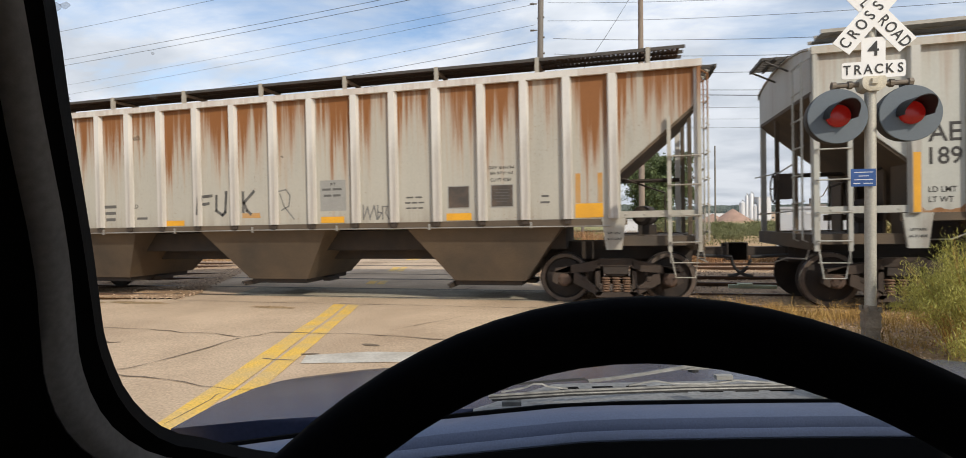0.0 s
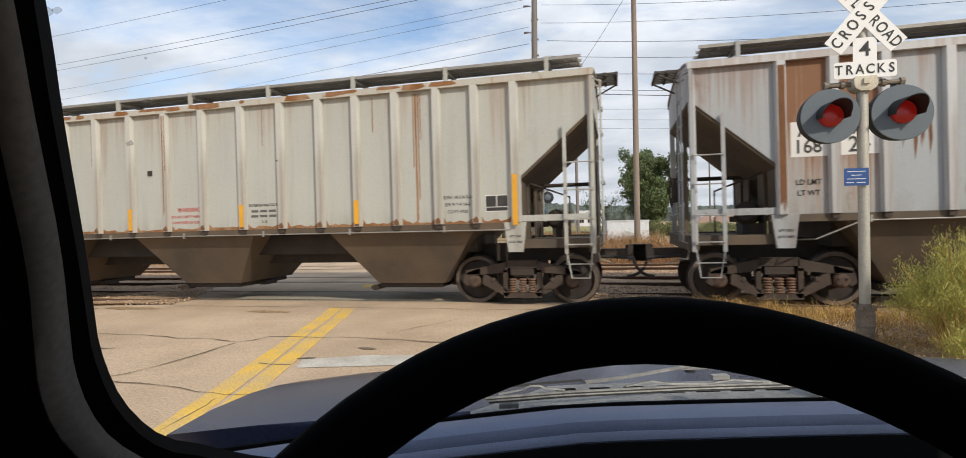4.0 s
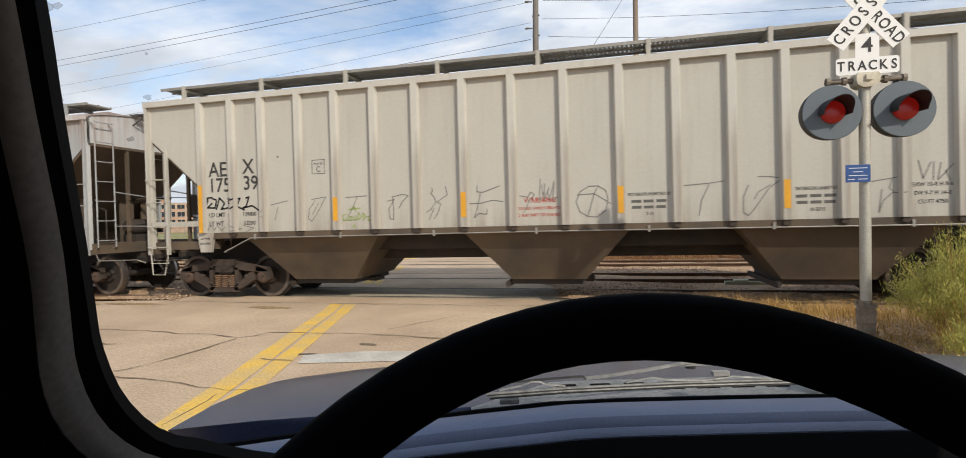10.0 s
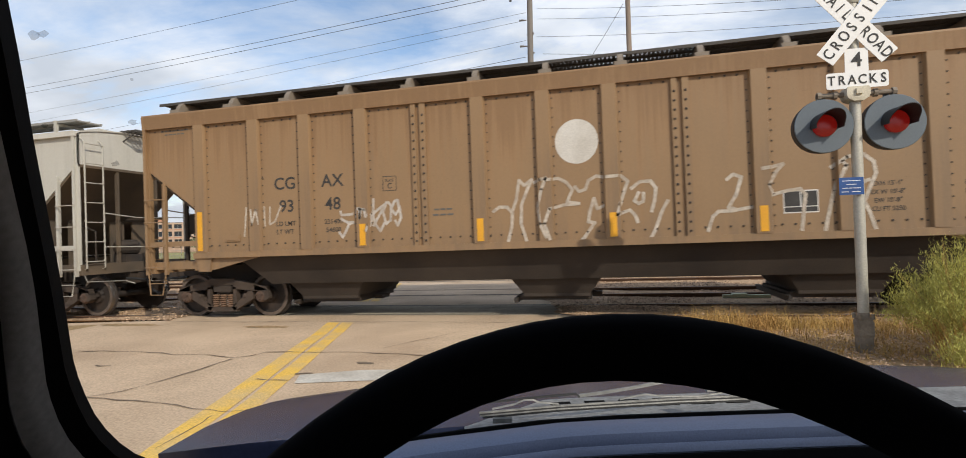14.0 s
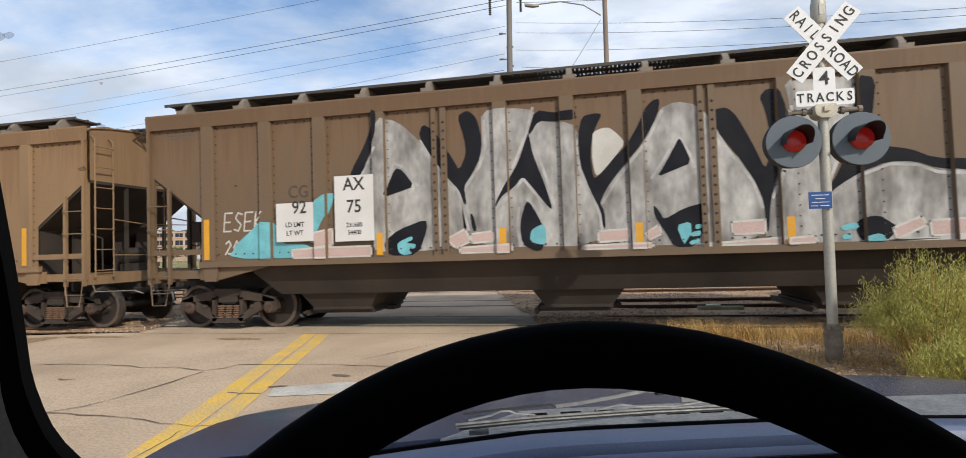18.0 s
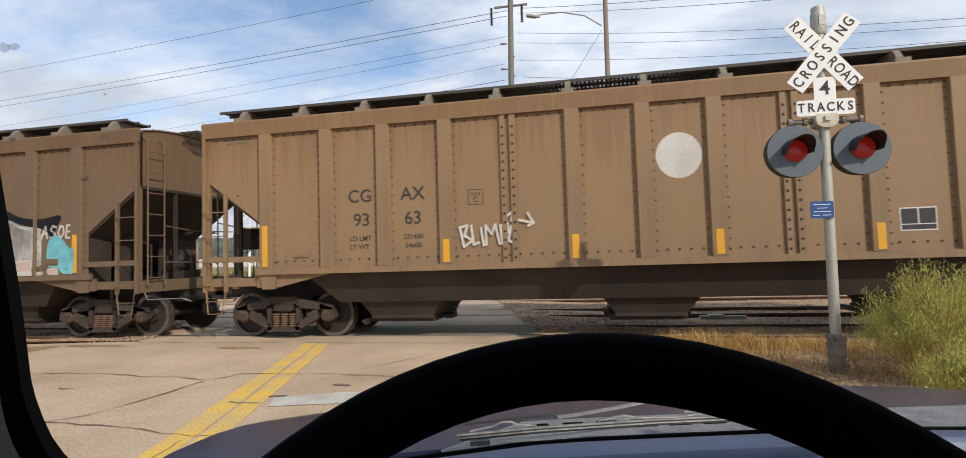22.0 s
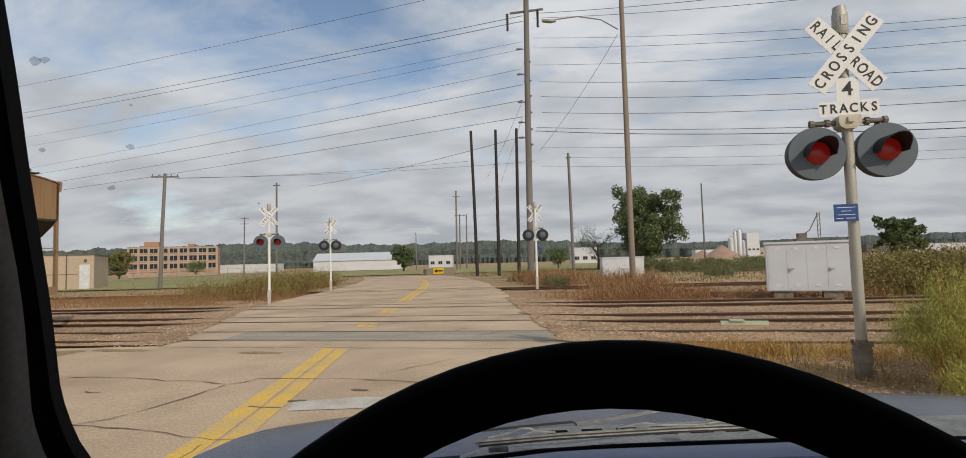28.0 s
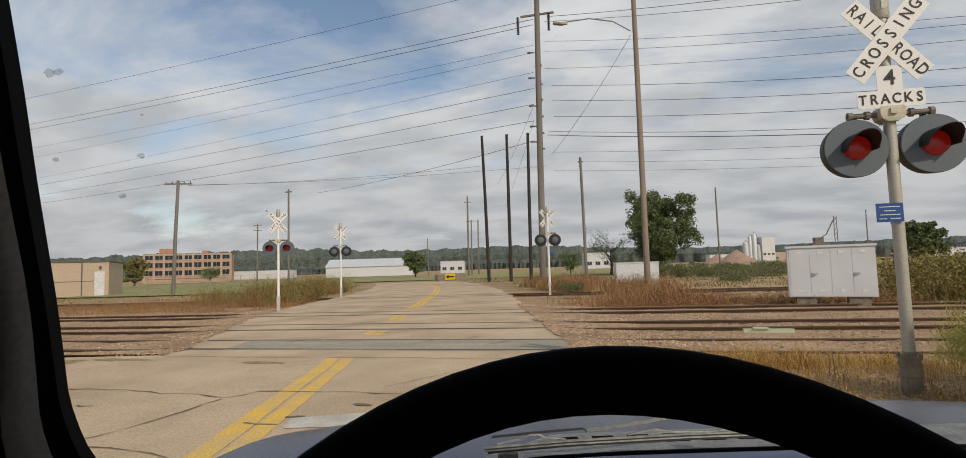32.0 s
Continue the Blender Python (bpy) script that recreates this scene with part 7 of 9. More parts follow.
    lay("black_shade", [(12.91, 1.75), (13.1, 1.83), (13.29, 1.79), (13.48, 1.64), (13.37, 1.47), (13.26, 1.36), (12.99, 1.37), (12.9, 1.56)], M_SPRAYBLACK, 0.008, "black graffiti outline")
    lay("white_spot", [(8.92, 3.45), (9.07, 3.51), (9.2, 3.51), (9.35, 3.37), (9.45, 3.22), (9.28, 3.01), (9.05, 2.75), (8.94, 2.68), (8.89, 2.98), (8.9, 3.26)], M_SPRAYWHITE, 0.009, "white graffiti spot")
    lay("cyan_cloud", [(1.8, 1.46), (1.99, 1.75), (2.24, 1.94), (2.49, 2.16), (2.86, 2.14), (2.92, 1.72), (3.56, 1.7), (3.56, 1.42)], M_SPRAYCYAN, 0.011, "cyan graffiti cloud")
    lay("cyan_cloud", [(3.54, 2.14), (3.67, 2.5), (3.91, 2.64), (4.1, 2.65), (4.01, 2.36), (3.79, 2.03), (3.67, 1.72), (3.55, 1.72)], M_SPRAYCYAN, 0.011, "cyan graffiti cloud")
    lay("cyan_cloud", [(5.31, 1.66), (5.6, 1.78), (5.62, 1.71), (5.48, 1.65), (5.67, 1.63), (5.66, 1.55), (5.53, 1.53), (5.6, 1.45), (5.46, 1.42), (5.42, 1.35), (5.33, 1.49)], M_SPRAYCYAN, 0.011, "cyan graffiti cloud")
    lay("cyan_cloud", [(7.79, 1.79), (7.91, 1.87), (8.04, 1.9), (8.06, 1.61), (7.99, 1.53), (7.77, 1.6)], M_SPRAYCYAN, 0.011, "cyan graffiti cloud")
    lay("cyan_cloud", [(10.22, 1.79), (10.45, 1.85), (10.46, 1.65), (10.38, 1.54), (10.33, 1.46)], M_SPRAYCYAN, 0.011, "cyan graffiti cloud")
    lay("cyan_cloud", [(10.52, 1.79), (10.63, 1.8), (10.62, 1.73), (10.52, 1.71)], M_SPRAYCYAN, 0.011, "cyan graffiti cloud")
    lay("cyan_cloud", [(10.44, 1.66), (10.6, 1.7), (10.61, 1.61), (10.45, 1.59)], M_SPRAYCYAN, 0.011, "cyan graffiti cloud")
    lay("cyan_cloud", [(10.41, 1.51), (10.57, 1.57), (10.58, 1.5), (10.44, 1.45)], M_SPRAYCYAN, 0.011, "cyan graffiti cloud")
    lay("cyan_cloud", [(12.67, 1.68), (12.91, 1.74), (12.95, 1.64), (12.71, 1.6)], M_SPRAYCYAN, 0.011, "cyan graffiti cloud")
    lay("cyan_cloud", [(12.69, 1.54), (12.83, 1.56), (12.84, 1.48), (12.71, 1.46)], M_SPRAYCYAN, 0.011, "cyan graffiti cloud")
    lay("cyan_cloud", [(12.99, 1.44), (13.04, 1.52), (13.19, 1.55), (13.31, 1.47), (13.3, 1.36), (12.99, 1.37)], M_SPRAYCYAN, 0.011, "cyan graffiti cloud")
    lay("cyan_cloud", [(14.79, 2.12), (14.96, 2.29), (15.18, 2.18), (15.37, 1.95), (15.38, 1.32), (15.18, 1.33), (15.07, 1.55), (14.74, 1.6)], M_SPRAYCYAN, 0.011, "cyan graffiti cloud")
    lay("cyan_cloud", [(15.43, 1.99), (15.56, 1.97), (15.54, 1.34), (15.4, 1.32)], M_SPRAYCYAN, 0.011, "cyan graffiti cloud")
    lay("pink_block", [(3.17, 1.59), (3.66, 1.62), (4.81, 1.62), (4.81, 1.43), (3.2, 1.43)], M_SPRAYPINK, 0.013, "pink graffiti block")
    lay("pink_block", [(3.66, 1.9), (4.03, 1.97), (4.03, 1.66), (3.66, 1.62)], M_SPRAYPINK, 0.013, "pink graffiti block")
    lay("pink_block", [(6.27, 1.7), (6.61, 1.87), (6.7, 1.64), (6.43, 1.52)], M_SPRAYPINK, 0.013, "pink graffiti block")
    lay("pink_block", [(6.5, 1.53), (7.45, 1.57), (7.45, 1.39), (6.5, 1.38)], M_SPRAYPINK, 0.013, "pink graffiti block")
    lay("pink_block", [(6.7, 1.77), (7.12, 1.81), (7.14, 1.63), (6.73, 1.61)], M_SPRAYPINK, 0.013, "pink graffiti block")
    lay("pink_block", [(8.68, 1.5), (9.85, 1.51), (9.84, 1.38), (8.67, 1.37)], M_SPRAYPINK, 0.013, "pink graffiti block")
    lay("pink_block", [(8.95, 1.74), (9.47, 1.76), (9.46, 1.57), (8.94, 1.55)], M_SPRAYPINK, 0.013, "pink graffiti block")
    lay("pink_block", [(9.72, 1.67), (9.94, 1.81), (9.99, 1.66), (9.76, 1.55)], M_SPRAYPINK, 0.013, "pink graffiti block")
    lay("pink_block", [(11.08, 1.81), (11.59, 1.83), (11.59, 1.61), (11.09, 1.61)], M_SPRAYPINK, 0.013, "pink graffiti block")
    lay("pink_block", [(10.59, 1.46), (11.83, 1.53), (11.82, 1.36), (10.59, 1.35)], M_SPRAYPINK, 0.013, "pink graffiti block")
    lay("pink_block", [(11.93, 1.52), (12.32, 1.54), (12.34, 1.41), (11.92, 1.39)], M_SPRAYPINK, 0.013, "pink graffiti block")
    lay("pink_block", [(13.41, 1.62), (13.8, 1.79), (13.88, 1.66), (13.46, 1.45)], M_SPRAYPINK, 0.013, "pink graffiti block")
    lay("pink_block", [(13.92, 1.72), (14.46, 1.74), (14.45, 1.5), (13.93, 1.48)], M_SPRAYPINK, 0.013, "pink graffiti block")
    lay("pink_block", [(13.37, 1.43), (14.66, 1.48), (14.66, 1.37), (13.37, 1.35)], M_SPRAYPINK, 0.013, "pink graffiti block")
    lay("pink_block", [(14.8, 1.54), (15.05, 1.56), (15.06, 1.41), (14.8, 1.39)], M_SPRAYPINK, 0.013, "pink graffiti block")


CARS = build_train()


# ---- the vehicle from which the scene is seen ----
def build_vehicle():
    """Cab and bonnet; the space turns with the road, y runs ahead."""
    v = thing("pickup_truck", pose(0, 0, 0, 0, 0, HEAD), "dark blue vehicle seen from the driver's seat, standing on the road", "car")
    # windscreen pillar, swept along the edge of the glass
    edge = [(0.66 * ex - 0.003 - 0.002 * max(0, ez - 1.42), 0.66 * ey, 1.52 + 0.66 * (ez - 1.52)) for ex, ey, ez in [(-0.19, 0.235, 1.70), (-0.206, 0.272, 1.635), (-0.226, 0.308, 1.588), (-0.254, 0.363, 1.51), (-0.268, 0.39, 1.466), (-0.281, 0.418, 1.419), (-0.288, 0.461, 1.361), (-0.275, 0.511, 1.311), (-0.22, 0.56, 1.285), (-0.14, 0.6, 1.27)]]
    raw, edge = [Vector(e) for e in edge], []
    for i in range(len(raw) - 1):
        p0, p1, p2, p3 = raw[max(i - 1, 0)], raw[i], raw[i + 1], raw[min(i + 2, len(raw) - 1)]
        for t in (0.0, 0.34, 0.67):
            edge.append(0.5 * (2 * p1 + (p2 - p0) * t + (2 * p0 - 5 * p1 + 4 * p2 - p3) * t * t + (3 * p1 - p0 - 3 * p2 + p3) * t ** 3))
    def seal_width(i):
        """Width of the black seal along the pillar: thin above, broadest at the bend, thin again along the dash."""
        return 0.38 + 0.3 * min(1.0, max(0.0, (i - 8) / 8)) - 0.3 * min(1.0, max(0.0, (i - 18) / 6))

    bm = BM()
    secs = []
    for i, (x, y, z) in enumerate(edge):
        w = 0.035 if i < 20 else 0.02
        k = seal_width(i)
        secs.append([(x, y, z), (x - 0.005 * k, y - 0.006 * k, z - 0.001), (x - 0.010 * k, y - 0.008 * k, z - 0.003 - 0.004 * k), (x - w, y + 0.02, z - 0.012), (x - 0.010, y + 0.02, z)])
    loft(bm, [[(p[0], p[1], p[2] - 0.004 * max(0, i - 22)) for p in s] for i, s in enumerate(secs)])
    part("pillar_seal", bm, M_SEALSHADE, v, "black windscreen seal", smooth=True)
    # pillar in two parts: bead lightened as its lit band, rest blackened as shade
    bm, dark = BM(), BM()
    secs, back = [], []
    for i, (x, y, z) in enumerate(edge):
        k = seal_width(i)
        d = 0.004 * max(0, i - 22)
        e = 0.006 + 0.008 * min(1.0, max(0.0, (i - 4) / 12))
        p = Vector((x - 0.0095 * k, y - 0.0068 * k, z - 0.003 - 0.004 * k - d))
        secs.append([p, p + Vector((-0.001, -0.4 * e, -0.002)), p + Vector((-0.003, -0.75 * e, -0.004)), p + Vector((-0.007, -e, -0.006)), p + Vector((-0.03, -e, -0.01)), p + Vector((-0.03, 0.015, 0.0))])
        q = p + Vector((-0.007, -e - 0.0005, -0.0065))
        back.append([q, q + Vector((-0.02, -0.012, -0.004)), q + Vector((-0.055, -0.04, -0.008)), q + Vector((-0.16, -0.1, -0.012)), q + Vector((-0.2, 0.0, -0.012)), q + Vector((-0.03, 0.006, -0.002))])
    loft(bm, secs)
    loft(dark, back)
    pillar = part("windscreen_pillar", dark, M_SEALSHADE, v, "inner side of the windscreen pillar, its shade painted black", smooth=True)
    part("pillar_lit_bead", bm, M_PILLARLIT, pillar, "rounded edge of the pillar trim, lit band put into its grey", smooth=True)
    # dashboard: profile ahead (y, z), drawn across the cab
    def across(name, prof, material, label):
        bm = BM()
        loft(bm, [[(x, y - 0.07 * max(0.0, (-0.1 - x)) - 0.1 * max(0, x - 0.6) ** 2, z - 0.012 * (x - 0.25) ** 2 - 0.075 * max(0.0, 0.2 - x)) for y, z in prof] for x in np.linspace(-0.62, 1.3, 25)])
        part(name, bm, material, v, label, smooth=True)
    across("dashboard", [(1.02, 1.164), (0.985, 1.172), (0.955, 1.174), (0.935, 1.169), (0.927, 1.157), (0.924, 1.13), (0.924, 0.9), (1.02, 0.9)], M_DASH, "blue-grey plastic dashboard top")
    across("dashboard_lip", [(0.9, 1.135), (0.9, 1.156), (0.895, 1.165), (0.887, 1.168), (0.88, 1.164), (0.877, 1.157), (0.886, 1.13)], M_DASH, "rounded lip of the dashboard")
    # front in the seal's black: the shade below the lip is in the colour
    across("dashboard_front", [(0.922, 1.118), (0.9, 1.12), (0.88, 1.154), (0.872, 1.154), (0.845, 1.12), (0.8, 1.05), (0.74, 0.95), (0.72, 0.7), (0.922, 0.7)], M_SEALSHADE, "front of the dashboard, its shade painted black")
    bm = BM()
    loft(bm, [[(x, y, z) for y, z in ((0.72, 1.13), (0.64, 1.155), (0.56, 1.12), (0.5, 0.98), (0.62, 0.9), (0.72, 0.95))] for x in (-0.2, -0.12, 0.1, 0.3, 0.38)])
    part("instrument_hood", bm, M_TRIM, v, "black instrument hood", smooth=True)
    # steering wheel
    bm = BM()
    c = Vector((0.0726, 0.1293, 1.3116))
    R, r = 0.2, 0.0159
    U = Vector((0.947, -0.2525, -0.198)).normalized()
    W = Vector((0, 0.627, 0.779))
    W = (W - U * W.dot(U)).normalized()
    N = U.cross(W)
    ns, nr = 72, 14
    grid = [[bm.verts.new(c + (R + r * math.cos(b) * (1 + 0.02 * math.sin(5 * a))) * (math.cos(a) * U + math.sin(a) * W) + r * math.sin(b) * N) for b in (2 * math.pi * j / nr for j in range(nr))] for a in (2 * math.pi * i / ns for i in range(ns))]
    for i in range(ns):
        for j in range(nr):
            bm.faces.new((grid[i][j], grid[(i + 1) % ns][j], grid[(i + 1) % ns][(j + 1) % nr], grid[i][(j + 1) % nr]))
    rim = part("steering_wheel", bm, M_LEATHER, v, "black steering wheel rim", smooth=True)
    bm = BM()
    turned(bm, c + 0.05 * N * -1, N, [(-0.03, 0.05), (-0.02, 0.08), (0.03, 0.085), (0.05, 0.05)], 24)
    part("wheel_hub", bm, M_TRIM, rim, smooth=True)
    for a in (-0.2, math.pi + 0.2, -math.pi / 2):
        bm = BM()
        d = math.cos(a) * U + math.sin(a) * W
        s = d.cross(N) * 0.022
        loft(bm, [[c + d * k - s + N * 0.006, c + d * k + s + N * 0.006, c + d * k + s - N * 0.006, c + d * k - s - N * 0.006] for k in (0.06, 0.12, R)])
        part("wheel_spoke", bm, M_TRIM, rim)
    bm = BM()
    tube(bm, [c - 0.02 * N, c + Vector((0, 0.5, -0.25))], 0.04, 12)
    part("steering_column", bm, M_TRIM, v)
    # cowl, bonnet, wipers
    bm = BM()
    secs = []
    for x in np.linspace(0.0, 1.5, 16):
        end = 1.2 + 0.17 * min(1.0, x / 0.18)
        z = 1.101 - 0.012 * (x - 0.4) ** 2
        secs.append([(x, 1.07, 1.125), (x, 1.09, z + 0.014), (x, end - 0.03, z + 0.006), (x, end, z), (x, end, z - 0.05), (x, 1.07, 1.05)])
    loft(bm, secs)
    cowl = part("cowl", bm, M_COWL, v, "dusty grey cowl under the windscreen", smooth=True)
    for k in range(9):
        bm = BM()
        x = 0.2 + 0.085 * k
        box(bm, x, x + 0.055, 1.255, 1.272, 1.105, 1.1115)
        box(bm, x + 0.01, x + 0.06, 1.3, 1.315, 1.103, 1.1095)
        part("vent_slot", bm, M_SEALSHADE, cowl, "dark slot of the cowl vent")
    bm = BM()
    secs = []
    for y, xl, xr, z in ((1.2, -0.672, 1.74, 1.098), (1.36, -0.648, 1.74, 1.098), (1.51, -0.608, 1.73, 1.092), (1.6, -0.57, 1.71, 1.084), (1.665, -0.525, 1.68, 1.076), (1.695, -0.46, 1.62, 1.06), (1.715, -0.42, 1.56, 0.98), (1.72, -0.4, 1.5, 0.86)):
        row = []
        for k in range(13):
            t = k / 12
            x = xl + (xr - xl) * t
            crown = 0.03 * (1 - (2 * t - 1) ** 4) - 0.03
            ridge = 0.018 * math.exp(-((x - 0.1) / 0.12) ** 2) + 0.018 * math.exp(-((x - 1.0) / 0.12) ** 2)
            row.append((x, y + 0.04 * (1 - (2 * t - 1) ** 2) * (1 if y > 1.55 else 0), z + crown + ridge * 0.5))
        row += [(xr - 0.02, y, z - 0.2), (xl + 0.02, y, z - 0.2)]
        secs.append(row)
    loft(bm, secs)
    part("bonnet", bm, M_CARPAINT, v, "dark blue glossy bonnet", smooth=True)
    def bar(bm, pts, h, d=0.006):
        """A flat bar through points, h high."""
        loft(bm, [[(x, y - d, z - h / 2), (x, y + d, z - h / 2), (x, y + d * 0.6, z + h / 2), (x, y - d * 0.6, z + h / 2)] for x, y, z in pts])

    bm = BM()
    bar(bm, [(0.245, 1.13, 1.179), (0.3, 1.13, 1.184), (0.368, 1.132, 1.192), (0.46, 1.135, 1.205), (0.48, 1.14, 1.206)], 0.006, 0.004)
    bar(bm, [(0.45, 1.138, 1.2), (0.6, 1.16, 1.196), (0.78, 1.19, 1.18)], 0.0055, 0.004)
    turned(bm, (0.8, 1.2, 1.13), (0, 0, 1), [(0, 0.03), (0.05, 0.03), (0.06, 0.015)], 12)
    w = part("wiper", bm, M_WIPER, v, "worn grey wiper arm")
    bm = BM()
    bar(bm, [(0.049, 1.12, 1.176), (0.14, 1.122, 1.181), (0.237, 1.125, 1.185), (0.246, 1.127, 1.178)], 0.004, 0.003)
    part("wiper_link", bm, M_RUBBER, w, "black link of the wiper")
    bm = BM()
    bar(bm, [(0.033, 1.12, 1.155), (0.2, 1.12, 1.163), (0.45, 1.12, 1.168), (0.731, 1.12, 1.168)], 0.0034, 0.003)
    part("wiper_blade", bm, M_WIPER, w, "wiper blade with worn metal back")
    bm = BM()
    bar(bm, [(0.034, 1.1185, 1.149), (0.2, 1.1185, 1.157), (0.45, 1.1185, 1.162), (0.731, 1.1185, 1.162)], 0.0026, 0.0028)
    part("blade_spine", bm, M_WIPER, w, "pale metal spine of the blade")
    bm = BM()
    bar(bm, [(0.06, 1.12, 1.162), (0.107, 1.12, 1.17), (0.127, 1.12, 1.178), (0.145, 1.12, 1.178), (0.159, 1.12, 1.172), (0.2, 1.12, 1.167)], 0.003, 0.003)
    part("wiper_bridge", bm, M_WIPER, w)
    bm = BM()
    bar(bm, [(0.329, 1.12, 1.171), (0.37, 1.12, 1.178), (0.385, 1.12, 1.18), (0.42, 1.12, 1.174), (0.5, 1.12, 1.171), (0.56, 1.12, 1.178), (0.64, 1.12, 1.171)], 0.003, 0.003)
    part("wiper_bridge", bm, M_WIPER, w)
    bm = BM()
    bar(bm, [(0.033, 1.119, 1.1522), (0.2, 1.119, 1.1602), (0.45, 1.119, 1.1652), (0.731, 1.119, 1.1652)], 0.0022, 0.0025)
    bar(bm, [(0.04, 1.118, 1.1455), (0.2, 1.118, 1.1535), (0.45, 1.118, 1.1585), (0.731, 1.118, 1.1585)], 0.0036, 0.0025)
    part("blade_rubber", bm, M_RUBBER, w)
    bm = BM()
    turned(bm, (0.5, 1.2, 1.175), (0, 0, 1), [(0, 0.012), (0.016, 0.01), (0.018, 0.004)], 10)
    part("washer_nozzle", bm, M_RUBBER, v)
    bm = BM()
    box(bm, 0.515, 0.55, 1.115, 1.13, 1.18, 1.189)
    part("blade_clip", bm, M_PATCHGREY, v)
    bm = BM()
    box(bm, 0.06, 0.1, 1.1, 1.112, 1.138, 1.147)
    part("cowl_clip", bm, M_WIPER, v)
    bm = BM()
    loft(bm, [[(x, y - 0.07 * max(0.0, (-0.1 - x)) - 0.1 * max(0, x - 0.6) ** 2, z - 0.012 * (x - 0.25) ** 2 - 0.075 * max(0.0, 0.2 - x)) for y, z in ((1.04, 1.12), (1.06, 1.157), (1.066, 1.157), (1.07, 1.1))] for x in np.linspace(-0.62, 1.4, 14)])
    part("windscreen_seal", bm, M_SEALSHADE, v, "black seal along the foot of the windscreen")
    # specks of dirt on the windscreen
    rd = random.Random(4)
    for c_, r_ in (((-0.47, 0.36, 1.71), 0.006), ((-0.46, 0.36, 1.71), 0.0045), ((-0.46, 0.36, 1.63), 0.003), ((-0.42, 0.41, 1.64), 0.004), ((-0.43, 0.40, 1.60), 0.004), ((-0.42, 0.41, 1.68), 0.002), ((-0.34, 0.49, 1.59), 0.0016)):
        q = pose(0, 0, 0, 0, 0, -HEAD) @ Vector(c_)
        bm = BM()
        ring = [(q.x + r_ * math.cos(a) * rd.uniform(0.6, 1.2), q.y, q.z + 0.7 * r_ * math.sin(a) * rd.uniform(0.6, 1.2)) for a in np.linspace(0, 5.9, 11)]
        prism(bm, ring, (0, 0.0006, 0))
        part("dirt_speck", bm, M_DIRT, v, "grey speck of dirt on the windscreen")
    # unseen shell that closes the cab round the seat, added to keep light out
    bm = BM()
    loft(bm, [[(-0.7 + e, y, 1.79), (1.25 - e, y, 1.79), (1.25 - e, y, zz - 0.02), (1.1 - e, y, zz), (-0.55 + e, y, zz), (-0.7 + e, y, zz - 0.02)] for y, zz, e in ((-1.14, 1.83, 0.03), (-0.9, 1.86, 0), (0.1, 1.86, 0), (0.28, 1.82, 0.02))])
    part("cab_roof", bm, M_CARPAINT, v, "unseen dark blue cab roof that darkens the cab", smooth=True)
    bm = BM()
    box(bm, -0.7, 1.25, -1.1, 0.28, 1.765, 1.787)
    part("headliner", bm, M_TRIM, v)
    for x0, x1 in ((-0.75, -0.722), (1.292, 1.32)):
        bm = BM()
        loft(bm, [[(x0, y, 0.42), (x1, y, 0.42), (x1, y, 1.17), (x0, y, 1.2)] for y in (-1.1, -0.3, 0.5, 0.93)])
        part("door_skin", bm, M_CARPAINT, v, "unseen dark blue door outside that darkens the cab")
    bm = BM()
    box(bm, -0.72, -0.68, -1.1, 0.55, 0.5, 1.2)
    box(bm, 1.25, 1.29, -1.1, 0.9, 0.5, 1.2)
    part("door_panel", bm, M_TRIM, v)
    bm = BM()
    box(bm, -0.7, 1.25, -1.14, -1.1, 0.5, 1.8)
    part("cab_back", bm, M_TRIM, v)
    bm = BM()
    box(bm, -0.7, 1.25, -1.1, 1.0, 0.46, 0.5)
    part("cab_floor", bm, M_TRIM, v)
    # far windscreen pillar
    bm = BM()
    loft(bm, [[(1.1, 0.25, 1.78), (1.16, 0.2, 1.78), (1.16, 0.26, 1.78)], [(1.2, 0.98, 1.17), (1.28, 0.9, 1.17), (1.28, 1.0, 1.17)]])
    part("windscreen_pillar", bm, M_TRIM, v)
    # wheels under the bonnet
    for x in (-0.35, 1.4):
        bm = BM()
        turned(bm, (x - 0.1, 1.15, 0.36), (1, 0, 0), [(0, 0.2), (0, 0.33), (0.03, 0.36), (0.19, 0.36), (0.22, 0.33), (0.22, 0.2)], 28)
        part("front_tyre", bm, M_RUBBER, v)
    bm = BM()
    box(bm, -0.5, 1.55, 1.0, 1.68, 0.35, 0.86)
    part("front_body", bm, M_CARPAINT, v)
    return v


VEHICLE = build_vehicle()


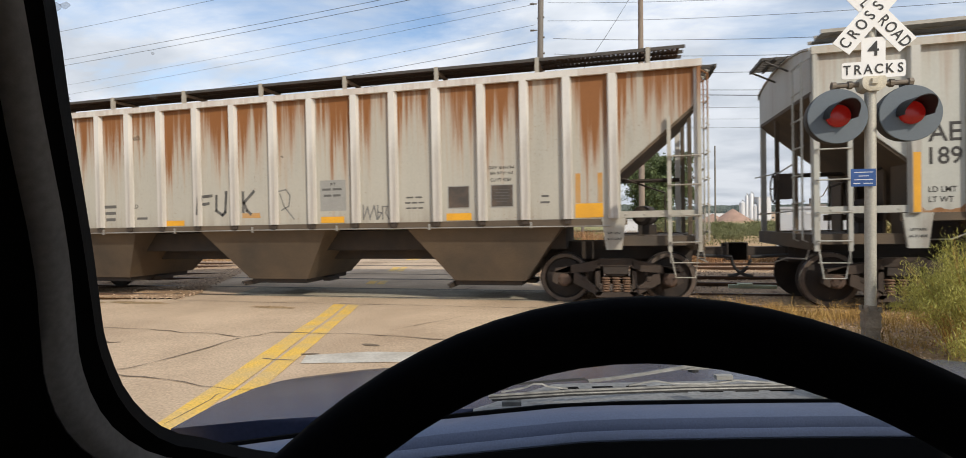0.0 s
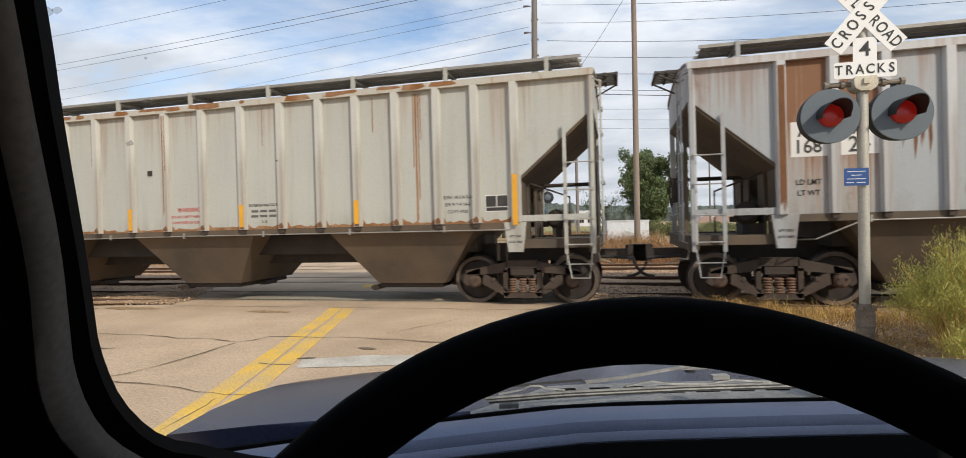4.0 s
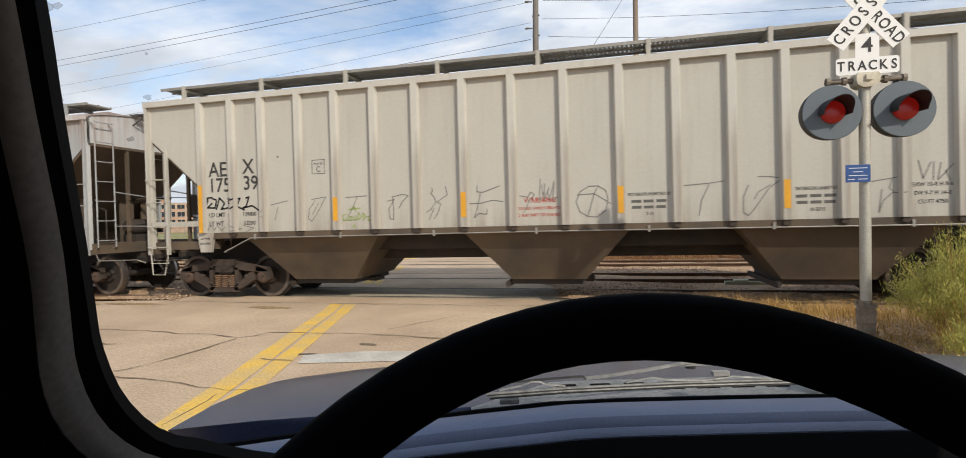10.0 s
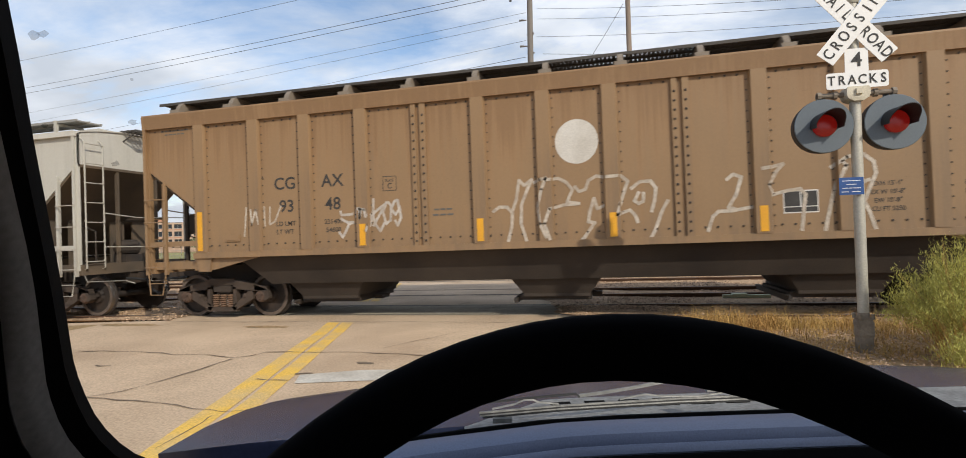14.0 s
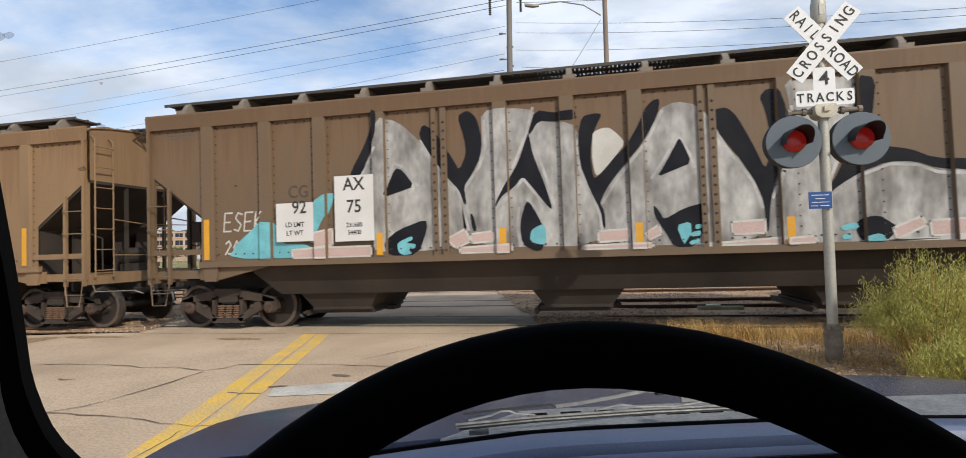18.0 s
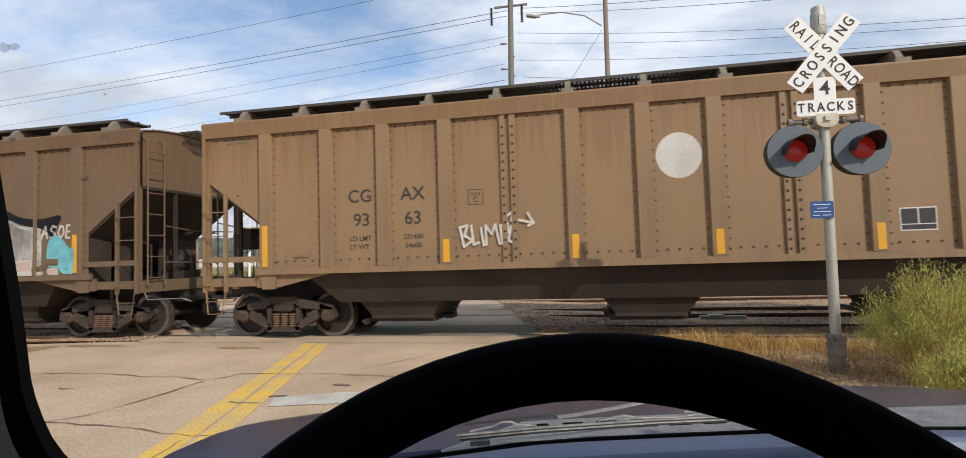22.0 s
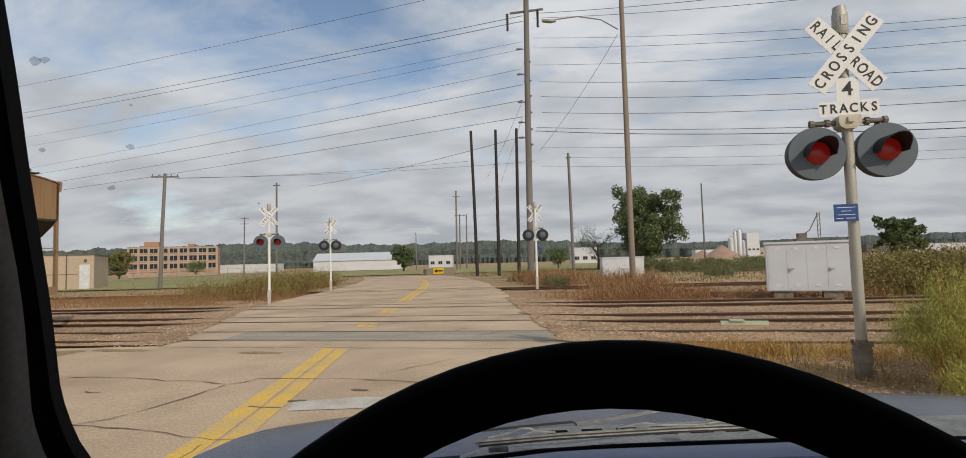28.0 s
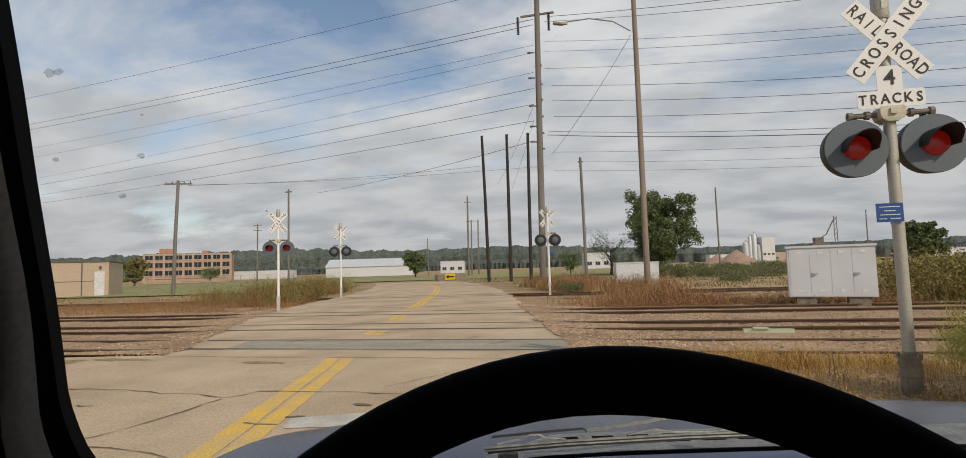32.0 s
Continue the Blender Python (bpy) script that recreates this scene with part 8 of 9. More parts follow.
# ---- crossing signals ----
def crossbuck(name, m, sc, lit, label, board=True, blue=True):
    """A signal mast with crossed blades, a plate, two lamps on round backgrounds; it faces its own -y."""
    s = thing(name, m, label, "crossing signal", "railway crossing signals")
    bm = BM()
    tube(bm, [(0, 0, 0.2), (0, 0, 3.8)], 0.055, 16)
    part("mast", bm, M_ALU if board else M_SIGNWHITE, s, "dull aluminium mast" if board else "white painted mast", smooth=True)
    bm = BM()
    fw = 0.68 if board else 0.58
    loft(bm, [[(-q * fw, -q * fw * 0.94, z), (q * fw * 0.96, -q * fw, z), (q * fw, q * fw, z), (-q * fw * 0.95, q * fw * 0.97, z)] for q, z in ((0.1, -0.25), (0.1, 0.1), (0.112, 0.13), (0.108, 0.2), (0.114, 0.26), (0.095, 0.305))])
    box(bm, -0.075, 0.075, -0.075, 0.075, 0.3, 0.32)
    turned(bm, (0, 0, 0.32), (0, 0, 1), [(0, 0.066), (0.03, 0.063), (0.05, 0.057)], 14)
    for a in (-0.066, 0.066):
        for b in (-0.066, 0.066):
            tube(bm, [(a, b, 0.3), (a, b, 0.36)], 0.018, 6)
    part("foot", bm, M_CONCRETE if board else M_FRAMEWHITE, s, "rough concrete foot with bolts" if board else "pale foot of the mast")
    bm = BM()
    turned(bm, (0, 0, 3.78), (0, 0, 1), [(0, 0.066), (0.03, 0.08), (0.24, 0.08), (0.26, 0.07), (0.32, 0.068), (0.335, 0.04)], 20)
    box(bm, -0.022, 0.03, -0.083, -0.06, 3.87, 3.99)
    part("bell", bm, M_ALU, s, "grey bell on top of the mast", smooth=True)
    zc = 3.54
    for ang, word in ((-50, "RAILROAD"), (50, "CROSSING")):
        y = -0.075 if ang < 0 else -0.09
        blade = None
        bm = BM()
        box(bm, -0.5, 0.5, -0.004, 0.004, -0.105, 0.105)
        bl = part("blade", bm, M_SIGNWHITE, s, "white crossbuck blade", at=pose(0, y, zc) @ pose(0, 0, 0, 0, -ang, 0))
        if word == "CROSSING":
            for i, ch in enumerate(word):
                lettering(ch, 0.165, pose(-0.43 + i * 0.86 / 7, -0.006, 0.0, 90), M_SIGNBLACK, bl, squeeze=0.8)
                if not board:
                    lettering(ch, 0.165, pose(0.43 - i * 0.86 / 7, 0.006, 0.0, 90, 0, 180), M_SIGNBLACK, bl, squeeze=0.8)
        else:
            for half, x0 in (("RAIL", -0.44), ("ROAD", 0.14)):
                for i, ch in enumerate(half):
                    lettering(ch, 0.165, pose(x0 + i * 0.105, -0.006, 0, 90), M_SIGNBLACK, bl, squeeze=0.8)
                    if not board:
                        lettering(ch, 0.165, pose(-x0 - i * 0.105, 0.006, 0, 90, 0, 180), M_SIGNBLACK, bl, squeeze=0.8)
    if board:
        bm = BM()
        half = [(0.28, 2.885), (0.298, 2.892), (0.305, 2.91), (0.305, 3.04), (0.298, 3.058), (0.28, 3.065), (0.115, 3.065), (0.115, 3.3), (0.095, 3.32)]
        prism(bm, [(x, 0, z) for x, z in half] + [(-x, 0, z) for x, z in half[::-1]], (0, 0.006, 0))
        bd = part("track_count_board", bm, M_SIGNWHITE, s, "white plate reading 4 TRACKS", at=pose(0, -0.07, -0.055))
        lettering("4", 0.22, pose(0, -0.003, 3.19, 90), M_SIGNBLACK, bd)
        for i, ch in enumerate("TRACKS"):
            lettering(ch, 0.145, pose(-0.255 + i * 0.102, -0.003, 2.975, 90), M_SIGNBLACK, bd, squeeze=0.85)
    bm = BM()
    tube(bm, [(-0.38, 0, 2.78), (0.4, 0, 2.78)], 0.028, 10)
    for x in (-0.36, -0.2, 0.2, 0.38):
        turned(bm, (x - 0.02, 0, 2.78), (1, 0, 0), [(0, 0.045), (0.04, 0.045)], 8)
    arm = part("cross_arm", bm, M_BRACKET, s, "worn cross arm of the lamps")
    bm = BM()
    loft(bm, [[(-q, -0.085 - q * 0.1, z), (q, -0.085 - q * 0.1, z), (q, 0.085, z), (-q, 0.085, z)] for q, z in ((0.05, 2.69), (0.1, 2.72), (0.115, 2.76), (0.115, 2.82), (0.1, 2.845))])
    box(bm, -0.03, 0.03, -0.12, -0.095, 2.76, 2.82)
    part("junction_box", bm, M_JUNCTION, arm, "cream junction box")
    for k, x in ((0, -0.335), (1, 0.365)):
        bm = BM()
        turned(bm, (x, 0, 2.44), (0, -1, 0), [(0.02, 0.28), (0.02, 0.296), (0.038, 0.3), (0.045, 0.295), (0.045, 0.14)], 36)
        turned(bm, (x, 0.18, 2.44), (0, -1, 0), [(0, 0.08), (0.02, 0.15), (0.17, 0.16)], 20)
        tube(bm, [(x * 0.9, 0.1, 2.44), (x * 0.9, 0.05, 2.78)], 0.03, 8)
        rim_bm = BM()
        turned(rim_bm, (x, 0, 2.44), (0, -1, 0), [(-0.13, 0.2), (-0.12, 0.285), (0.0, 0.299), (0.019, 0.299)], 36)
        d = part("lamp_background", bm, M_DISC, s, "grey-blue round lamp background", smooth=True)
        bm = BM()
        turned(bm, (x, -0.045, 2.44), (0, -1, 0), [(0, 0.122), (0.03, 0.12), (0.042, 0.1), (0.05, 0.05), (0.052, 0.01)], 28)
        part("lamp_rim", rim_bm, M_HOOD, d, "black back of the lamp background", smooth=True)
        part("lens", bm, M_LENSLIT if lit else M_LENSOFF, d, "red signal lens", smooth=True)
        bm = BM()
        n = 20
        rows = []
        for i in range(n + 1):
            a = math.radians(-15 + 210 * i / n)
            ln = 0.33 * (0.5 + 0.5 * max(0.0, math.sin(a)))
            for_r = []
            for rr in (0.142, 0.135):
                for_r.append((x + rr * math.cos(a), -0.045, 2.44 + rr * math.sin(a)))
                for_r.append((x + rr * math.cos(a), -0.045 - ln, 2.44 + rr * math.sin(a) - 0.03 * ln))
            rows.append([for_r[0], for_r[1], for_r[3], for_r[2]])
        loft(bm, rows)
        part("visor", bm, M_HOOD, d, "black lamp visor", smooth=True)
    if blue:
        bm = BM()
        box(bm, -0.12, 0.12, -0.003, 0.003, -0.095, 0.095)
        b = part("notice", bm, M_SIGNBLUE, s, "small blue notice with white print", at=pose(-0.1, -0.075, 1.76, 0, 0, 0))
        polys = []
        for i, (a, w) in enumerate(((-0.09, 0.18), (-0.05, 0.1), (-0.09, 0.18), (-0.1, 0.07), (0.0, 0.09))):
            z = 0.055 - 0.04 * min(i, 3)
            polys.append([(a, -0.005, z), (a + w, -0.005, z), (a + w, -0.005, z + 0.0065), (a, -0.005, z + 0.0065)])
        flat("small_print", polys, M_SIGNWHITE, b)
    return s


SIG = (2.655, 6.72)
crossbuck("crossing_signal", pose(SIG[0], SIG[1], 0.19, 0, 0, 2), 1, (0,), "grey mast with crossbuck, 4 tracks plate and two red lamps")
crossbuck("crossing_signal", pose(-14.34, 20.46, 0.17, 0, 0, 25), 1, (0,), "white mast with crossbuck and red lamps across the tracks", False, False)
crossbuck("crossing_signal", pose(-16.08, 28.81, 0.27, 0, 0, 200), 1, (), "crossing signal with dark lamps facing away", False, False)
crossbuck("crossing_signal", pose(-3.58, 26.76, 0.33, 0, 0, 190), 1, (), "crossing signal with dark lamps beyond the tracks", False, True)


# ---- poles and wires ----
def pole(name, base, top, r0, r1, material, label, arms=()):
    p = thing(name, pose(*base), label, "utility pole", "utility poles")
    b, t = Vector(base), Vector(top)
    bm = BM()
    tube(bm, [Vector((0, 0, -3.0)), (t - b) * 0.5, t - b], r0, 10, r1)
    part("pole_shaft", bm, material, p, smooth=True)
    for z, w, yaw, ins in arms:
        z = min(z, (t - b).z - 0.35)
        lean = (t - b) * (z / (t - b).z)
        bm = BM()
        box(bm, -w / 2, w / 2, -0.06, 0.06, z - 0.07, z + 0.07)
        arm = part("cross_arm", bm, M_GREYPOLE, p, at=pose(lean.x, lean.y, 0, 0, 0, yaw))
        for x in ins:
            bm = BM()
            turned(bm, (x, 0, z + 0.07), (0, 0, 1), [(0, 0.03), (0.06, 0.05), (0.1, 0.03), (0.16, 0.05), (0.2, 0.02)], 8)
            part("insulator", bm, M_BLACKSTEEL, arm)
    return p


def post_insulators(p, zs, side):
    for z in zs:
        bm = BM()
        tube(bm, [(0, 0, z), (side * 0.55, 0, z + 0.06)], 0.05, 8)
        for k in range(4):
            tube(bm, [(side * (0.25 + 0.08 * k), 0, z + 0.03), (side * (0.28 + 0.08 * k), 0, z + 0.035)], 0.09, 8)
        part("insulator", bm, M_GREYPOLE, p)


P1 = (-5.93, 40.57, 0.71)
P1T = (-5.57, 40.62, 23.86)
big_pole = pole("utility_pole", (P1[0], P1[1], -0.05), P1T, 0.27, 0.2, M_GREYPOLE, "tall grey wooden transmission pole with side insulators", ((21.0, 2.6, 0, ()),))
post_insulators(big_pole, (16.9, 15.4, 14.2, 12.9, 11.6, 10.4), 1)
post_insulators(big_pole, (18.0, 16.0, 13.8, 12.2, 11.0), -1)
for s in (-1, 1):
    bm = BM()
    prof = []
    for k in range(9):
        prof += [(k * 0.16, 0.05), (k * 0.16 + 0.05, 0.13), (k * 0.16 + 0.1, 0.05)]
    turned(bm, (s * 1.2, 0, 19.6), (0, 0, 1), prof, 10)
    part("insulator_string", bm, M_BLACKSTEEL, big_pole)
P2 = (1.27, 32.98, 0.73)
P2T = (1.29, 32.98, 18.19)
lamp_pole = pole("street_lamp", (P2[0], P2[1], -0.05), P2T, 0.19, 0.14, M_WOODPOLE, "light brown wooden pole with a street lamp arm")
tagged(lamp_pole, category="street lamp")
bm = BM()
a0, a1 = (1.03, 32.98, 15.41), (-2.98, 32.86, 16.31)
A0, A1 = Vector(a0) - Vector((P2[0], P2[1], -0.05)), Vector(a1) - Vector((P2[0], P2[1], -0.05))
tube(bm, [A0, A0.lerp(A1, 0.25) + Vector((0, 0, 0.5)), A0.lerp(A1, 0.6) + Vector((0, 0, 0.55)), A1 + Vector((0, 0, 0.15))], 0.04, 8)
part("lamp_arm", bm, M_GALV, lamp_pole)
bm = BM()
d = (A1 - A0).normalized()
loft(bm, [[A1 + d * k + Vector((0, w, h)), A1 + d * k + Vector((0, -w, h)), A1 + d * k + Vector((0, -w, h + 0.12)), A1 + d * k + Vector((0, w, h + 0.12))] for k, w, h in ((-0.3, 0.06, 0.08), (0.1, 0.16, 0.0), (0.6, 0.14, 0.0))])
part("lamp_head", bm, M_GALV, lamp_pole, "grey lamp head")
for base, top, r, material, label, arms in (
        ((-14.93, 60.17, 1.16), (-15.30, 60.08, 16.81), 0.2, M_BLACKPOLE, "black creosoted pole with no arms", ()),
        ((-12.10, 58.76, 1.25), (-12.08, 58.77, 16.38), 0.2, M_BLACKPOLE, "black creosoted pole with no arms", ()),
        ((-9.60, 57.20, 1.46), (-9.42, 57.23, 15.93), 0.2, M_BLACKPOLE, "black creosoted pole with no arms", ()),
        ((-3.53, 53.88, 0.10), (-3.69, 53.87, 12.14), 0.17, M_GREYPOLE, "grey wooden pole with a short bracket", ((11.6, 0.5, 0, ()),)),
        ((-44.75, 45.73, 0.51), (-44.46, 46.02, 11.49), 0.2, M_GREYPOLE, "leaning wooden pole with a cross arm", ((12.6, 2.7, 20, (-1.2, -0.6, 0.6, 1.2)),)),
        ((-42.33, 61.90, 0.62), (-42.29, 61.93, 12.58), 0.15, M_GREYPOLE, "grey pole with a lamp arm", ((12.2, 1.0, 0, ()),)),
        ((-90.96, 119.26, 0.77), (-90.85, 119.35, 14.48), 0.2, M_GREYPOLE, "thin far wooden utility pole", ((14.0, 2.2, 10, ()), (12.0, 2.2, 10, ()))),
        ((-33.29, 115.29, 1.22), (-33.18, 115.32, 17.55), 0.22, M_GREYPOLE, "thin far wooden utility pole", ((15.0, 1.6, 10, ()),)),
        ((-38.07, 134.72, 1.15), (-37.92, 134.76, 14.03), 0.2, M_GREYPOLE, "thin far wooden utility pole", ((12.5, 3.0, 0, ()),)),
        ((-36.37, 135.19, 1.10), (-36.21, 135.23, 13.99), 0.2, M_GREYPOLE, "thin far wooden utility pole", ()),
        ((-55.80, 149.95, 1.09), (-55.80, 149.95, 10.57), 0.15, M_GREYPOLE, "thin far wooden utility pole", ()),
        ((20.65, 128.35, 2.47), (20.62, 128.36, 17.77), 0.2, M_GREYPOLE, "thin far wooden utility pole", ()),
        ((82.73, 214.61, 9.49), (82.82, 214.58, 17.61), 0.2, M_GREYPOLE, "thin far wooden utility pole", ())):
    pole("utility_pole", base, top, r, r * 0.75, material, label, arms)


def wire(a, b, sag=0.5, r=0.014):
    A, B = Vector(a), Vector(b)
    bm = BM()
    n = 14
    tube(bm, [A.lerp(B, i / n) - Vector((0, 0, sag * 4 * (i / n) * (1 - i / n))) for i in range(n + 1)], r, 5)
    tagged(part("wire", bm, M_WIRE), "thin dark overhead wire between the poles", "wire", "overhead wires")


for a, b, r in (((-109.82, 69.54, 28.30), (-5.91, 40.57, 20.61), 0.028), ((-109.81, 69.56, 27.32), (-5.92, 40.57, 20.17), 0.028), ((-109.77, 69.62, 23.93), (-5.97, 40.56, 18.54), 0.016), ((-109.75, 69.66, 22.18), (-5.99, 40.56, 17.95), 0.016),
                ((-109.70, 69.73, 18.27), (-6.04, 40.55, 16.39), 0.016), ((-109.69, 69.75, 17.19), (-6.08, 40.54, 15.12), 0.024), ((-109.66, 69.79, 15.45), (-6.07, 40.55, 13.90), 0.024), ((-109.65, 69.81, 14.15), (-6.11, 40.54, 12.60), 0.024),
                ((-101.42, 64.11, 30.50), (-11.07, 48.76, 27.79), 0.024),
                ((-4.86, 40.71, 20.73), (20.39, 29.68, 14.99), 0.024), ((-5.06, 40.68, 20.35), (20.36, 29.70, 14.26), 0.02), ((-5.11, 40.68, 18.78), (20.26, 29.77, 12.45), 0.016), ((-5.14, 40.67, 17.99), (20.24, 29.78, 12.10), 0.016), ((-5.18, 40.67, 16.63), (20.21, 29.80, 11.41), 0.016),
                ((-4.75, 40.72, 15.28), (20.14, 29.85, 10.03), 0.02), ((-4.70, 40.73, 14.11), (20.10, 29.88, 9.23), 0.02), ((-4.65, 40.73, 12.85), (20.06, 29.91, 8.51), 0.02), ((-5.15, 40.67, 11.73), (20.01, 29.94, 7.51), 0.02), ((-5.16, 40.67, 11.44), (19.99, 29.95, 7.17), 0.03),
                ((-6.94, 59.60, 14.10), (33.27, 49.94, 10.31), 0.02), ((-3.53, 53.88, 11.69), (33.22, 49.97, 9.35), 0.016), ((-7.01, 59.59, 12.01), (33.18, 50.00, 8.64), 0.016),
                ((-43.78, 46.67, 11.03), (-15.67, 59.98, 13.24), 0.02), ((-39.12, 63.98, 12.17), (-6.16, 40.53, 11.06), 0.024), ((-43.58, 46.86, 11.11), (-7.03, 54.55, 11.68), 0.016),
                ((1.02, 32.98, 15.14), (-4.93, 40.70, 9.89), 0.016), ((-6.12, 40.54, 13.81), (-16.49, 73.16, 13.18), 0.016), ((-6.16, 40.53, 12.60), (-15.73, 73.33, 9.67), 0.012)):
    wire(a, b, 0.35, r * 0.8)


# ---- cabinets, buildings, far things ----
def cabinet(c, w, h, d, yaw, label, doors):
    s = thing("equipment_cabinet", pose(c[0], c[1], ground_z(c[0], c[1]) + (0.2 if doors > 2 else 0.0), 0, 0, yaw), label, "cabinet", "trackside cabinets")
    bm = BM()
    box(bm, -w / 2, w / 2, -d / 2, d / 2, 0.14, h)
    part("cabinet_body", bm, M_CABINET, s)
    bm = BM()
    box(bm, -w / 2 - 0.04, w / 2 + 0.04, -d / 2 - 0.05, d / 2 + 0.05, h, h + 0.07)
    part("cabinet_roof", bm, M_CABINET, s)
    for x in (-w * 0.3, w * 0.3):
        bm = BM()
        box(bm, x - 0.28, x + 0.28, -d / 2 + 0.06, d / 2 - 0.06, -0.4, 0.14)
        part("cabinet_footing", bm, M_CONCRETE, s)
    dw = (w - 0.1) / doors
    for i in range(doors):
        x = -w / 2 + 0.05 + dw * i
        bm = BM()
        box(bm, x + 0.005, x + dw - 0.005, -d / 2 - 0.012, -d / 2, 0.17, h - 0.03)
        dr = part("cabinet_door", bm, M_CABINET, s)
        if i % 2 or doors < 4:
            bm = BM()
            hx = x + (dw - 0.12 if i % 2 == 0 else 0.07)
            box(bm, hx - 0.02, hx + 0.02, -d / 2 - 0.04, -d / 2 - 0.012, h * 0.46, h * 0.53)
            box(bm, hx - 0.02, hx + 0.13, -d / 2 - 0.055, -d / 2 - 0.04, h * 0.5, h * 0.52)
            part("door_handle", bm, M_ALU, dr)
        for zz in (0.3, h - 0.2):
            for xx in ((0.27, 0.73) if doors < 4 else (0.5,)):
                bm = BM()
                box(bm, x + dw * xx - 0.07, x + dw * xx + 0.07, -d / 2 - 0.022, -d / 2 - 0.012, zz, zz + 0.08)
                part("vent_plate", bm, M_SIGNWHITE, dr)


C1 = (6.38, 20.01, 0.24)
cabinet(C1, 2.38, 1.72, 0.6, -12, "white steel signal cabinet beside the tracks", 4)
C2 = (0.76, 37.99, 0.28)
cabinet(C2, 2.75, 1.5, 1.2, 8, "white steel cabinet among dry weeds", 2)


def building(base, w, d, h, yaw, wall, roof, label, rows=0, cols=0, win=(1.4, 1.5), gable=0.0, door=None, category="building"):
    b = thing("building", pose(base[0], base[1], -0.5, 0, 0, yaw), label, category, "far buildings")
    bm = BM()
    box(bm, -w / 2, w / 2, 0, d, 0, h)
    part("wall_block", bm, wall, b)
    bm = BM()
    if gable:
        prism(bm, [(-w / 2 - 0.3, -0.4, h), (-w / 2 - 0.3, d + 0.4, h), (-w / 2 - 0.3, d / 2, h + gable)], (w + 0.6, 0, 0))
    else:
        box(bm, -w / 2 - 0.1, w / 2 + 0.1, -0.1, d + 0.1, h, h + 0.16)
    part("roof", bm, roof, b)
    if rows:
        def pane(bm):
            box(bm, -win[0] / 2, win[0] / 2, -0.06, 0.02, 0, win[1])

        def frame_(bm):
            for x0, x1, z0, z1 in ((-0.12, 0, -0.12, win[1] + 0.12), (win[0], win[0] + 0.12, -0.12, win[1] + 0.12), (0, win[0], -0.12, 0), (0, win[0], win[1], win[1] + 0.12), (win[0] / 2 - 0.04, win[0] / 2 + 0.04, 0, win[1])):
                box(bm, x0 - win[0] / 2, x1 - win[0] / 2, -0.12, 0.02, z0, z1)
        pm, fm = shared("pane_%s" % str(win), pane, M_GLASSDARK), shared("frame_%s" % str(win), frame_, M_FRAMEWHITE)
        for j in range(rows):
            for i in range(cols):
                x = -w / 2 + w * (i + 0.5) / cols
                z = h * (j + 0.28) / rows
                o = put("window", fm, pose(x, 0, z), b)
                put("pane", pm, pose(0, 0, 0), o)
    if door:
        bm = BM()
        box(bm, door[0], door[0] + door[1], -0.08, 0.02, 0.1, door[2])
        part("door", bm, M_WHITEMETAL, b, "white door")
    return b


B = (-150.8, 160.1, 3.36)
brick = building(B, 27.5, 14, 8.4, 35, M_BRICK, M_ROOFDARK, "orange brick block of three storeys with many windows", 3, 9, (2.4, 1.9))
brick.matrix_basis = pose(B[0], B[1], 1.2, 0, 0, 35)
bm = BM()
box(bm, -9.5, -5, 2, 8, 8.5, 10.4)
box(bm, 4, 6, 3, 7, 8.5, 9.6)
part("roof_house", bm, M_BRICK, brick)
for i in range(10):
    bm = BM()
    x = -13.75 + i * 27.5 / 9
    box(bm, x - 0.35, x + 0.35, -0.3, 0.0, -1.5, 8.5)
    part("pilaster", bm, M_BAND, brick, "pale concrete pilaster")
for z in (-0.1, 2.75, 5.55, 8.1):
    bm = BM()
    box(bm, -13.75, 13.75, -0.34, 0, z - 0.25, z + 0.25)
    part("floor_band", bm, M_BAND, brick, "pale floor band")
bm = BM()
box(bm, -13.75, 13.75, 0.02, 13.98, -2.0, 0.0)
part("plinth", bm, M_BAND, brick)
BB = (-63.52, 45.25, 0.41)
low = building(BB, 14.5, 12, 4.0, 42, M_BEIGEWALL, M_ROOFDARK, "low beige block building with a white door", 0, 0, door=(5.9, 0.95, 2.9))
bm = BM()
tube(bm, [(4.7, -0.08, 0.0), (4.7, -0.08, 4.0)], 0.06, 6)
part("downpipe", bm, M_ROOFDARK, low, "dark downpipe")
bm = BM()
box(bm, -7.25, 5.8, -0.03, 0.0, 1.78, 1.84)
part("wall_joint", bm, M_ROOFDARK, low)
bm = BM()
box(bm, 6.3, 6.55, -0.14, 0.0, 3.2, 3.5)
part("wall_lamp", bm, M_ROOFDARK, low)
BS = (-89.29, 178.95, 1.57)
building(BS, 31, 18, 3.6, 20, M_WHITEMETAL, M_WHITEMETAL, "white sheet-metal shed with a pale pitched roof", 0, 0, (3.0, 1.6), 3.0)
BW = (-147.0, 192.3, 1.08)
building(BW, 27, 12, 3.3, 22, M_WHITEMETAL, M_WHITEMETAL, "long low white warehouse far off", 0, 0)
